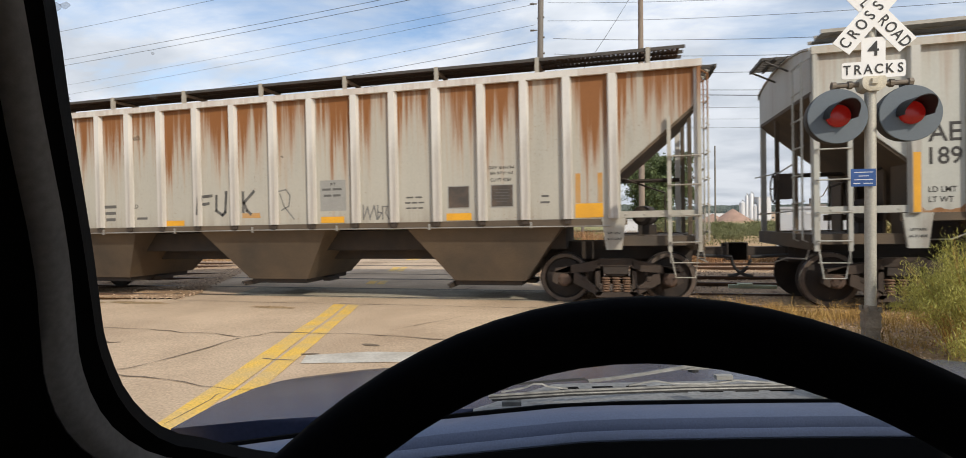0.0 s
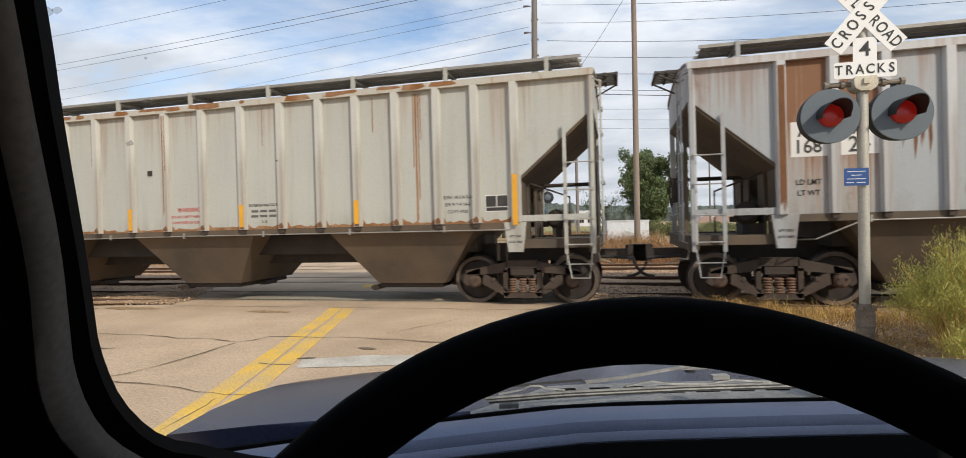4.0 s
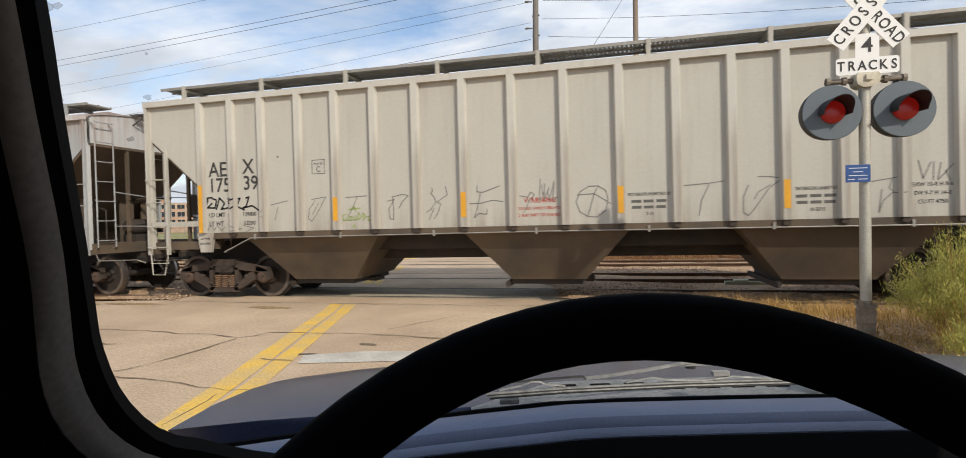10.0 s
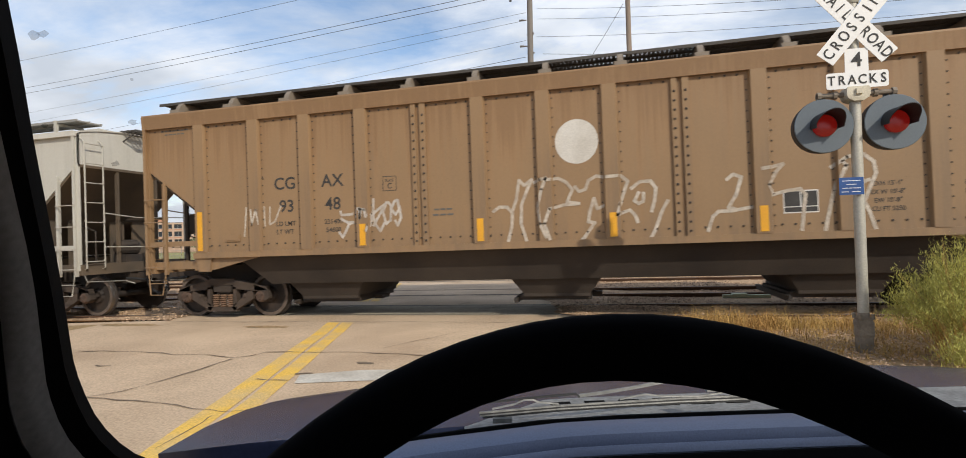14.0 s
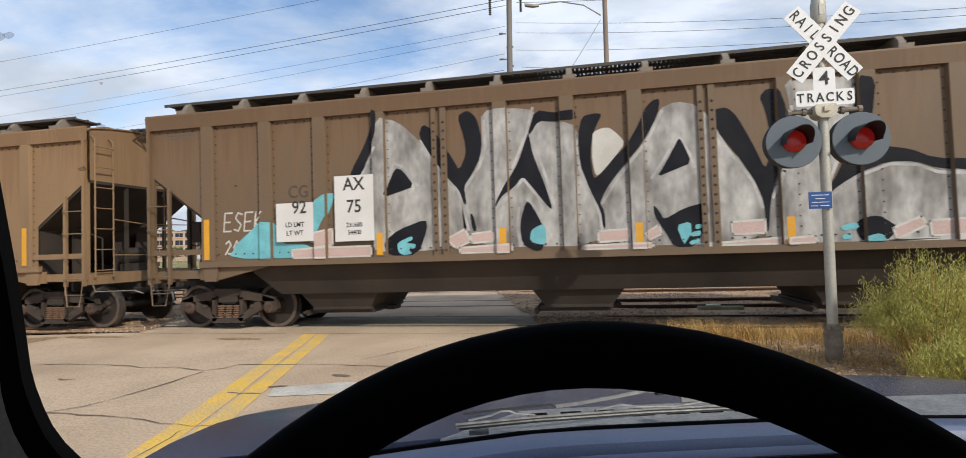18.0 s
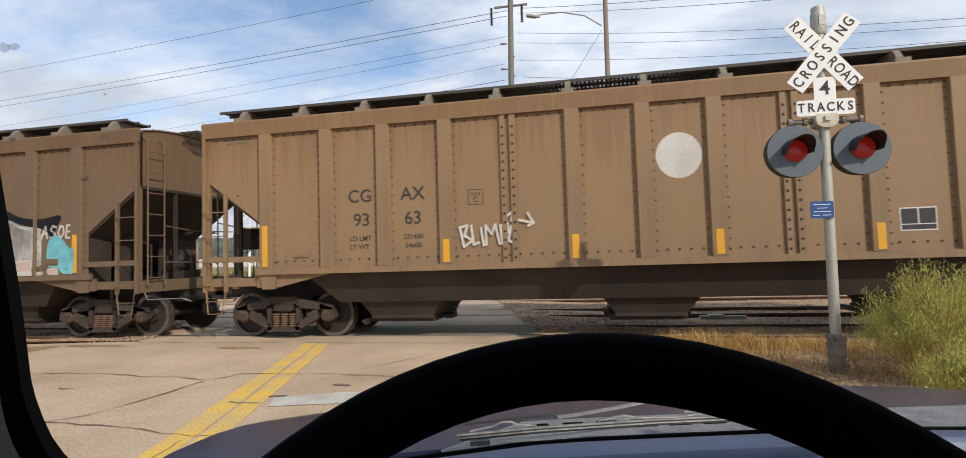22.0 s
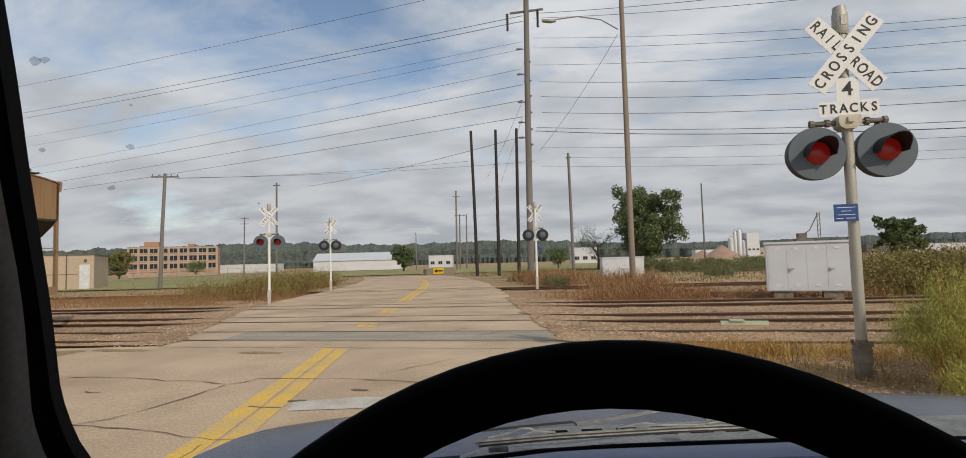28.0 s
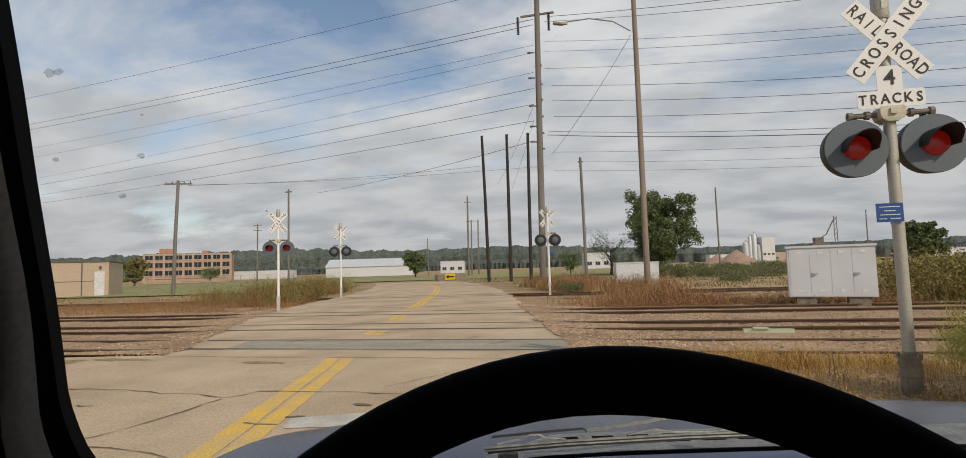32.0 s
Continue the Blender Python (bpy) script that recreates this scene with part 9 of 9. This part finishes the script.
for px_b, w, h, mw, lab in (((97.9, 409.23, 3.67), 8.6, 17, M_WHITEMETAL, "white grain elevator block"), ((69.84, 414.16, 2.72), 20, 6, M_WHITEMETAL, "low white factory shed far off"), ((137.33, 459.94, 9.20), 70, 7, M_BEIGEWALL, "long brown factory hall far off"),
                            ((168.92, 384.54, 8.02), 26, 6, M_ROOFDARK, "dark factory shed far off"), ((137.56, 266.61, 3.99), 24, 4.4, M_WHITEMETAL, "white tank shed far off"), ((-70.62, 218.88, 0.09), 10, 5, M_WHITEMETAL, "small white shed far off"),
                            ((-8.91, 199.80, 1.56), 9, 6, M_WHITEMETAL, "small pale house far off"), ((171.01, 282.25, 3.27), 8, 32, M_ALU, "tall grey silo tower")):
    building(px_b, w, 8, h, 12, mw, M_ROOFDARK if mw is not M_WHITEMETAL else M_WHITEMETAL, lab, 1, 3, (1.6, 1.2))
for pb, r, h, lab in (((70.42, 373.42, 2.38), 9, 9, "cone of pink aggregate in a far yard"), ((58.79, 375.43, 2.74), 7, 6, "cone of pink aggregate in a far yard")):
    bm = BM()
    turned(bm, (pb[0], pb[1], -1), (0, 0, 1), [(0, r * 1.6), (h * 0.35, r), (h, 0.3)], 24)
    tagged(part("gravel_heap", bm, M_PINKPILE, smooth=True), lab, "stone pile", "aggregate piles")
for x, r, h in ((83.6, 1.9, 14.6), (86.6, 1.2, 19.0), (89.4, 1.6, 20.2), (92.0, 1.8, 12.5)):
    silo = thing("silo", pose(x, 411.0, -0.5), "slim pale silo beside the elevator block", "silo", "silos in the far yard")
    bm = BM()
    turned(bm, (0, 0, 0), (0, 0, 1), [(0, r), (h - 1.5, r), (h - 0.4, r * 0.5), (h, 0.3)], 14)
    part("tank", bm, M_WHITEMETAL, silo, smooth=True)
    bm = BM()
    tube(bm, [(r + 0.3, 0, 0), (r + 0.3, 0, h - 1.0), (0, 0, h + 0.8)], 0.22, 5)
    part("feed_pipe", bm, M_GREYPOLE, silo)
ce = (139.35, 438.39, 13.09)
bm = BM()
tube(bm, [(ce[0] - 5, ce[1], 12), (ce[0] + 4, ce[1], 18), (ce[0] + 10, ce[1], 30)], 0.4, 6)
for dx in (9.4, 11.2):
    tube(bm, [(ce[0] + dx, ce[1], 0), (ce[0] + dx, ce[1], 31)], 0.28, 5)
for k in range(8):
    tube(bm, [(ce[0] + 9.4, ce[1], 3 + 3.4 * k), (ce[0] + 11.2, ce[1], 6.4 + 3.4 * k)], 0.16, 4)
box(bm, ce[0] - 5, ce[0] + 6, ce[1], ce[1] + 8, 0, 11.6)
box(bm, ce[0] - 3, ce[0] + 2.5, ce[1] + 1, ce[1] + 7, 11.6, 16.0)
tagged(part("conveyor", bm, M_GREYPOLE), "far sloping conveyor over a plant", "conveyor")
# barrier with a yellow arrow where the far road ends
bt = (-23.90, 73.19, -0.00)
bar = thing("road_barrier", pose(bt[0], bt[1], G * bt[0], 0, 0, 14), "pale concrete barrier with a yellow arrow sign", "barrier")
for i in range(3):
    bm = BM()
    prism(bm, [(-2.2 + i * 1.5, -0.3, -0.1), (-2.2 + i * 1.5, 0.3, -0.1), (-2.2 + i * 1.5, 0.14, 0.85), (-2.2 + i * 1.5, -0.14, 0.85)], (1.46, 0, 0))
    part("barrier_block", bm, M_CONCRETE, bar)
bm = BM()
box(bm, -0.75, 0.75, -0.36, -0.32, 0.1, 0.95)
arrow = part("arrow_board", bm, M_ARROW, bar, "yellow board with a black arrow")
flat("arrow", [[(-0.6, -0.365, 0.52), (-0.2, -0.365, 0.82), (-0.2, -0.365, 0.62), (0.6, -0.365, 0.62), (0.6, -0.365, 0.42), (-0.2, -0.365, 0.42), (-0.2, -0.365, 0.22)]], M_SIGNBLACK, arrow)
# chain-link fence before the far field
fz = thing("wire_fence", pose(0, 0, 0), "thin grey chain-link fence round a field", "fence")
FA, FB = Vector((-59.68, 53.26, 0.49)), Vector((-62.51, 102.43, -0.12))
for i in range(14):
    p = FA.lerp(FB, i / 13)
    bm = BM()
    tube(bm, [(p.x, p.y, -0.8), (p.x, p.y, 1.5)], 0.04, 6)
    part("fence_post", bm, M_GALV, fz)
bm = BM()
for z in (0.1, 0.8, 1.45):
    tube(bm, [(FA.x, FA.y, z), (FB.x, FB.y, z)], 0.02, 5)
part("fence_rail", bm, M_GALV, fz)


# ---- vegetation ----
def blades(name, spots, material, label, hmin, hmax, seed, per=6, spread=0.12, width=0.012, category="weeds", kind="stuff", lean=0.5, leaves=0, leaf=0.03):
    """Tufts of thin blades and twigs at many spots, with small leaves or seed heads along them."""
    rng = random.Random(seed)
    verts, faces = [], []
    for x, y, sc in spots:
        z0 = ground_z(x, y) - 0.06
        for _ in range(per):
            a = rng.uniform(0, 6.28)
            h = rng.uniform(hmin, hmax) * sc
            bx, by = x + spread * rng.gauss(0, 1), y + spread * rng.gauss(0, 1)
            ln = h * lean * rng.random()
            w = width * rng.uniform(0.6, 1.5) * (0.6 + 0.6 * sc)
            dx, dy = math.cos(a), math.sin(a)
            ex, ey = -dy * w, dx * w
            o = len(verts)
            verts += [(bx - ex, by - ey, z0), (bx + ex, by + ey, z0), (bx + dx * ln * 0.4 + ex * 0.8, by + dy * ln * 0.4 + ey * 0.8, z0 + h * 0.6), (bx + dx * ln * 0.4 - ex * 0.8, by + dy * ln * 0.4 - ey * 0.8, z0 + h * 0.6), (bx + dx * ln, by + dy * ln, z0 + h)]
            faces += [(o, o + 1, o + 2, o + 3), (o + 3, o + 2, o + 4)]
            for _leaf in range(leaves):
                u = rng.uniform(0.3, 1.0)
                p = Vector((bx + dx * ln * u * u, by + dy * ln * u * u, z0 + h * u)) + Vector((rng.gauss(0, 0.12), rng.gauss(0, 0.12), rng.gauss(0, 0.05))) * h
                e1 = Vector((rng.gauss(0, 1), rng.gauss(0, 1), rng.gauss(0, 1))).normalized() * leaf * rng.uniform(0.5, 1.4)
                e2 = e1.cross(Vector((rng.gauss(0, 1), rng.gauss(0, 1), rng.gauss(0, 1)))).normalized() * leaf * rng.uniform(0.25, 0.6)
                o = len(verts)
                verts += [tuple(p - e1), tuple(p + e2), tuple(p + e1), tuple(p - e2)]
                faces.append((o, o + 1, o + 2, o + 3))
    me = bpy.data.meshes.new(name)
    me.from_pydata(verts, [], faces)
    me.materials.append(material)
    return tagged(new(name, me), label, category, kind=kind)


def bush(c, rx, ry, h, n, seed, label, material=None):
    """A twiggy shrub: stems fanning out from its foot, thin leaves along them."""
    rng = random.Random(seed)
    s = thing("shrub", pose(c[0], c[1], ground_z(*c)), label, "shrub", "shrubs by the crossing")
    bm = BM()
    verts, faces = [], []
    for i in range(n):
        a, q = rng.uniform(0, 6.28), math.sqrt(rng.random())
        foot = (0.35 * rx * q * math.cos(a), 0.35 * ry * q * math.sin(a), 0.0)
        hh = h * (1 - 0.45 * q * q) * rng.uniform(0.55, 1.08)
        tip = Vector((rx * q * math.cos(a) * rng.uniform(0.7, 1.1), ry * q * math.sin(a) * rng.uniform(0.7, 1.1), hh))
        f = Vector(foot)
        mid = f.lerp(tip, 0.5) + Vector((0, 0, 0.12 * h))
        if i % 4 == 0:
            tube(bm, [f, mid, tip], 0.006, 4, 0.002)
        for k in range(76):
            t = 0.25 + 0.75 * rng.random() ** 0.7
            p = f.lerp(mid, 2 * t) if t < 0.5 else mid.lerp(tip, 2 * t - 1)
            p = p + Vector((rng.gauss(0, 0.035), rng.gauss(0, 0.035), rng.gauss(0, 0.03)))
            d = Vector((rng.gauss(0, 0.5), rng.gauss(0, 0.5), rng.uniform(0.3, 1.2))).normalized() * rng.uniform(0.02, 0.065)
            e = d.cross(Vector((rng.gauss(0, 1), rng.gauss(0, 1), rng.gauss(0, 1)))).normalized() * rng.uniform(0.0018, 0.0042)
            o = len(verts)
            verts += [tuple(p - e), tuple(p + e), tuple(p + d)]
            faces.append((o, o + 1, o + 2))
    part("branchwork", bm, M_DRYWEED, s)
    me = bpy.data.meshes.new("foliage")
    me.from_pydata(verts, [], faces)
    me.materials.append(material or M_BUSH)
    o = new("foliage", me)
    o.parent = s
    return s


bush((3.35, 6.15), 0.75, 0.7, 1.15, 420, 1, "yellow-green feathery shrub beside the signal")
bush((4.5, 6.6), 0.9, 0.8, 1.3, 420, 2, "yellow-green feathery shrub beside the signal")
bush((3.0, 5.0), 0.55, 0.5, 0.55, 200, 3, "low yellow-green shrub beside the signal")
bush((5.9, 7.2), 1.0, 0.9, 1.3, 300, 4, "yellow-green feathery shrub beside the signal")
rng = random.Random(77)
dry = [(rng.uniform(0.6, 5.5), rng.uniform(6.3, 10.0), rng.uniform(0.5, 1.1)) for _ in range(620)]
dry += [(rng.gauss(1.7, 0.45), rng.uniform(7.6, 9.3), rng.uniform(0.9, 1.5)) for _ in range(120)]
dry += [(rng.gauss(2.6, 0.7), rng.uniform(8.0, 9.6), rng.uniform(0.7, 1.3)) for _ in range(90)]
dry += [(rng.gauss(2.1, 0.75), rng.uniform(9.3, 10.05), rng.uniform(0.75, 1.1)) for _ in range(150)]
dry += [(rng.uniform(0.9, 7.0), rng.uniform(11.95, 13.2), rng.uniform(0.3, 0.9)) for _ in range(90)]
dry = [(x, y, s * (1.0 if y > 7.2 else 0.7)) for x, y, s in dry if x > road_x(y, 5.4) + 0.2]
blades("dry_grass", dry, M_DRYWEED, "dry tan grass and weeds beside the track", 0.07, 0.27, 1, 9, 0.13, 0.0026, lean=1.2, leaves=4, leaf=0.011)
mid = []
for _ in range(1500):
    y = rng.uniform(20.6, 29.0)
    k = rng.random()
    if k < 0.14:
        x, sc = rng.gauss(0.6, 1.3), rng.uniform(0.5, 1.15)
    elif k < 0.34:
        x, sc = road_x(y, 6.3) + abs(rng.gauss(0, 14)), rng.uniform(0.12, 0.35)
    else:
        x, sc = road_x(y, -7.4) - abs(rng.gauss(0, 14)), rng.uniform(0.3, 0.8)
    if x > road_x(y, 5.9) or (x < road_x(y, -7.0) and (y > 26.5 or noise.noise((x * 0.3, y * 0.5, 11)) > 0.05)):
        mid.append((x, y, sc * (0.4 + 1.2 * max(0.0, noise.noise((x * 0.3, y * 0.3, 5)) + 0.35))))
mid += [(rng.uniform(-1.0, 9.5), 20.3 + abs(rng.gauss(0, 1.6)), rng.uniform(0.35, 0.9)) for _ in range(420)]
mid += [(rng.gauss(0.9, 1.1), rng.uniform(30.8, 34.5), rng.uniform(0.9, 1.7)) for _ in range(150)]
mid += [(road_x(y, road_left(y)) - 0.6 - abs(rng.gauss(0, 12)), y, rng.uniform(0.3, 0.8)) for y in (rng.uniform(26.5, 29.0) for _ in range(260))]
mid += [(rng.gauss(1.3, 0.9), rng.uniform(21.2, 23.0), rng.uniform(0.9, 1.35)) for _ in range(110)]
blades("red_weeds", mid, M_REDWEED, "red-brown dead weeds between the tracks", 0.3, 0.75, 2, 9, 0.3, 0.006, lean=1.4, leaves=5, leaf=0.028)
fld = []
for _ in range(6500):
    y = rng.uniform(32, 110)
    x = road_x(y, 7.0) + abs(rng.gauss(0, 28)) if rng.random() < 0.55 else road_x(y, -8.5) - abs(rng.gauss(0, 34))
    fld.append((x, y, rng.uniform(0.5, 1.3) * 0.45))
blades("field_weeds", fld, M_GREENWEED, "green and tan weeds in the field beyond the tracks", 0.1, 0.36, 3, 8, 0.5, 0.03)
tall = [(road_x(y, -8.3) - abs(rng.gauss(0, 3.4)), y, rng.uniform(0.6, 1.25)) for y in (rng.uniform(27, 44) for _ in range(620))]
olive = tall
tall = [(road_x(y, 7.5) + abs(rng.gauss(0, 2.0)), y, rng.uniform(0.7, 1.3)) for y in (rng.uniform(33, 44) for _ in range(170))]
blades("olive_weeds", olive[::2], M_OLIVEWEED, "tall olive and brown weeds beside the road", 0.5, 1.55, 14, 11, 0.4, 0.008, lean=1.4, leaves=8, leaf=0.045)
blades("tall_weeds", tall + olive[1::3], M_REDWEED, "tall dry brown and green weeds beside the road", 0.35, 1.05, 4, 11, 0.35, 0.008, lean=1.4, leaves=8, leaf=0.04)
hedge = [(rng.uniform(8.6, 40), rng.uniform(20.5, 36), rng.uniform(0.7, 1.2)) for _ in range(4200)]
blades("green_thicket", [h for h in hedge if h[0] > 0.42 * h[1]], M_OLIVEWEED, "olive and brown thicket of weeds beside the tracks", 0.6, 1.7, 6, 6, 0.45, 0.006, lean=1.6, leaves=9, leaf=0.06)


def tree(base, h, w, trunk_h, n, seed, label, bare=0.0, leaf=0.016, material=None):
    rng = random.Random(seed)
    t = thing("tree", pose(base[0], base[1], -0.3), label, "tree", "trees")
    bm = BM()
    tube(bm, [(0, 0, 0), (0.02 * h, 0, trunk_h), (0, 0.01 * h, h * 0.6)], 0.035 * h, 8, 0.012 * h)
    tips = []
    for i in range(16):
        a = i * 2.4 + rng.uniform(-0.4, 0.4)
        z = trunk_h + (h * 0.6 - trunk_h) * (i % 5) / 4
        q = rng.uniform(0.55, 0.95)
        tip = Vector((w / 2 * q * math.cos(a), w / 2 * q * math.sin(a), z + rng.uniform(0.12, 0.38) * h))
        tube(bm, [(0, 0, z), Vector((0, 0, z)).lerp(tip, 0.5) + Vector((0, 0, 0.03 * h)), tip], 0.01 * h, 5, 0.003 * h)
        tips.append(tip)
    part("trunk", bm, M_BARK, t)
    verts, faces = [], []
    clumps = []
    for tip in tips:
        for _ in range(5):
            clumps.append((tip + Vector((rng.gauss(0, 0.09) * w, rng.gauss(0, 0.09) * w, rng.gauss(0, 0.06) * h)), rng.uniform(0.07, 0.13) * w))
    for _ in range(30):
        clumps.append((Vector((rng.gauss(0, 0.17) * w, rng.gauss(0, 0.17) * w, h * rng.uniform(0.42, 0.9))), rng.uniform(0.09, 0.15) * w))
    for _ in range(0 if bare else 70):
        a, q, u = rng.uniform(0, 6.28), math.sqrt(rng.random()), rng.uniform(-1, 1)
        k = q * math.sqrt(max(0.05, 1 - u * u)) * 0.42 * w
        clumps.append((Vector((k * math.cos(a), k * math.sin(a), h * (0.53 + 0.37 * u))), rng.uniform(0.07, 0.13) * w))
    per = int(n / len(clumps) * (1 - bare))
    for c, r in clumps:
        for _ in range(per):
            d = Vector((rng.gauss(0, 1), rng.gauss(0, 1), rng.gauss(0, 0.8))).normalized() * r * rng.uniform(0.5, 1.0)
            p = c + d
            if p.z < trunk_h * 0.6:
                continue
            u = Vector((rng.gauss(0, 1), rng.gauss(0, 1), rng.gauss(0, 1))).normalized()
            v2 = u.cross(Vector((rng.gauss(0, 1), rng.gauss(0, 1), rng.gauss(0, 1)))).normalized()
            s = h * leaf * rng.uniform(0.62, 1.38)
            o = len(verts)
            verts += [tuple(p - u * s), tuple(p + v2 * s * 0.6), tuple(p + u * s), tuple(p - v2 * s * 0.6)]
            faces.append((o, o + 1, o + 2, o + 3))
    me = bpy.data.meshes.new("crown")
    me.from_pydata(verts, [], faces)
    me.materials.append(material or M_LEAF)
    o = new("crown", me)
    o.parent = t
    return t


tree((4.5, 73.81, 1.95), 11.4, 8.7, 1.6, 34000, 1, "large leafy green tree beyond the tracks", 0.0, 0.0125)
tree((-1.78, 79.98, 1.94), 6.5, 6.5, 1.4, 2600, 2, "thin half-bare tree beyond the tracks", 0.55)
tree((82.9, 181.34, 4.42), 11.4, 10.0, 0.8, 14000, 3, "broad dark green tree far off", 0.0, 0.035)
tree((-110.5, 101.4, 0.89), 6.9, 4.6, 0.6, 9000, 4, "round dark brown-green tree beside the brick block", 0.0, 0.028, M_GREENWEED)
tree((-48.20, 120.73, 1.25), 6.5, 4.6, 1.0, 7000, 5, "small green tree at the far end of the road", 0.0, 0.028)
tree((-125.80, 142.37, 1.01), 4.5, 6.0, 0.6, 2500, 6, "low shrub tree before the brick block", 0.0, 0.035)
tree((-8.98, 94.57, 1.89), 4.2, 3.8, 0.8, 2200, 7, "small green tree near the poles", 0.0, 0.028)
for i, (x, y, D) in enumerate(((6.46, 61.66, 0.48), (8.08, 55.42, 0.59), (11.08, 63.04, 0.34), (10.95, 50.84, 0.63), (5.29, 69.80, 0.54), (14.15, 58.31, 0.58), (7.81, 43.30, 0.34), (-3.16, 32.85, 0.27), (9.97, 79.38, 0.65), (16.35, 83.42, 0.63), (14.32, 88.86, 0.66), (5.2, 56.0, 0), (9.6, 52.5, 0), (12.6, 55.0, 0), (16.0, 66.0, 0), (18.5, 71.0, 0), (13.0, 70.0, 0), (20.5, 64.0, 0), (8.5, 66.0, 0), (22.0, 76.0, 0), (3.8, 61.0, 0))):
    tree((x, y), (1.0 + 0.3 * (i % 3)) * (0.6 if i == 7 else 1), (2.6 + 0.9 * (i % 2)) * (0.5 if i == 7 else 1), 0.05, 3600, 40 + i, "low grey-green shrub in the open field", 0.0, 0.04, M_SHRUBLEAF)


def ridge(name, r, a0, a1, h0, h1, seed, material, label, fall=0.0):
    """A wooded ridge far off, with an uneven tree line."""
    verts, faces = [], []
    n = 1500
    for i in range(n + 1):
        a = math.radians(a0 + (a1 - a0) * i / n)
        k = noise.noise((i * 0.0056, seed, 0)) * 0.5 + 0.5
        top = h0 + (h1 - h0) * k + (h1 - h0) * 0.22 * noise.noise((i * 0.092, seed, 4)) + 0.0024 * r * noise.noise((i * 0.31, seed, 9)) + 0.0016 * r * noise.noise((i * 0.83, seed, 7))
        top *= 1.0 - fall * min(1.0, max(0.0, (math.degrees(a) + 6.0) / 12.0))
        for d, z in ((0, -6), (0, top * 0.6), (25, top), (90, top * 0.7)):
            rr = r + d + 12 * noise.noise((i * 0.11, d, seed))
            verts.append((rr * math.sin(a), rr * math.cos(a), z))
    for i in range(n):
        for j in range(3):
            o = i * 4 + j
            faces.append((o, o + 4, o + 5, o + 1))
    me = bpy.data.meshes.new(name)
    me.from_pydata(verts, [], faces)
    me.materials.append(material)
    tagged(new(name, me), label, "hills", kind="structure")


ridge("backdrop", 1100, -80, 70, 30, 56, 1, M_HILL, "wooded ridge on the horizon", 0.36)
ridge("backdrop", 620, -75, -6, 5, 13, 2, M_HILL, "line of dark trees before the ridge")
ridge("backdrop", 680, 31, 66, 13, 27, 5, M_HILL, "darker wooded rise behind the field")
ridge("backdrop", 700, 8, 60, 5, 16, 3, M_HILL, "line of dark trees before the ridge")


# ---- motion ----
SLACK = ((0, -0.199), (0.5, -0.147), (1, -0.073), (1.5, 0.014), (2, 0.147), (2.5, 0.218), (3, 0.216), (3.5, 0.104), (4, 0.035), (4.5, 0.016), (6.5, 0.024), (7.5, -0.023), (8.5, -0.058), (9.5, -0.09), (10.5, -0.126), (11.5, -0.135), (12.5, -0.116), (13.5, -0.056), (15.5, -0.032), (16.5, -0.004), (17.5, 0.046), (18.5, 0.095), (19.5, 0.115), (20.5, 0.091), (21.5, 0.071), (22.5, 0.033), (23.5, -0.021), (24.5, -0.06), (25.5, -0.083), (28.0, -0.36), (32.0, -0.6))


def train_x(t):
    """How far the train has gone to the left, from its place at 13 s: a steady run with small surges."""
    u = (t - 13) / 13
    surge = float(np.interp(t, [k for k, _ in SLACK], [v for _, v in SLACK]))
    return surge -59.852 * u +3.235 * u * u -0.118 * u ** 3


def motions():
    tilt = -math.degrees(math.atan(G))
    times = [i * 0.5 for i in range(65)]
    for car in CARS:
        x0, y0, _ = car.matrix_basis.translation
        walk(car, [(t, pose(x0 + train_x(t), y0, G * (x0 + train_x(t)), 0, tilt, 0)) for t in times])
    for w in WHEELSETS:
        d = w.matrix_basis.translation.copy()
        rows = []
        n = 252
        for i in range(n + 1):
            t = 32.0 * i / n
            rows.append((t, pose(d.x, d.y, d.z, 0, math.degrees(train_x(t) / 0.457), 0)))
        walk(w, rows)
    walk(VEHICLE, [(t, pose(x, y, 0, 0, 0, HEAD)) for t, x, y in VEH])


motions()
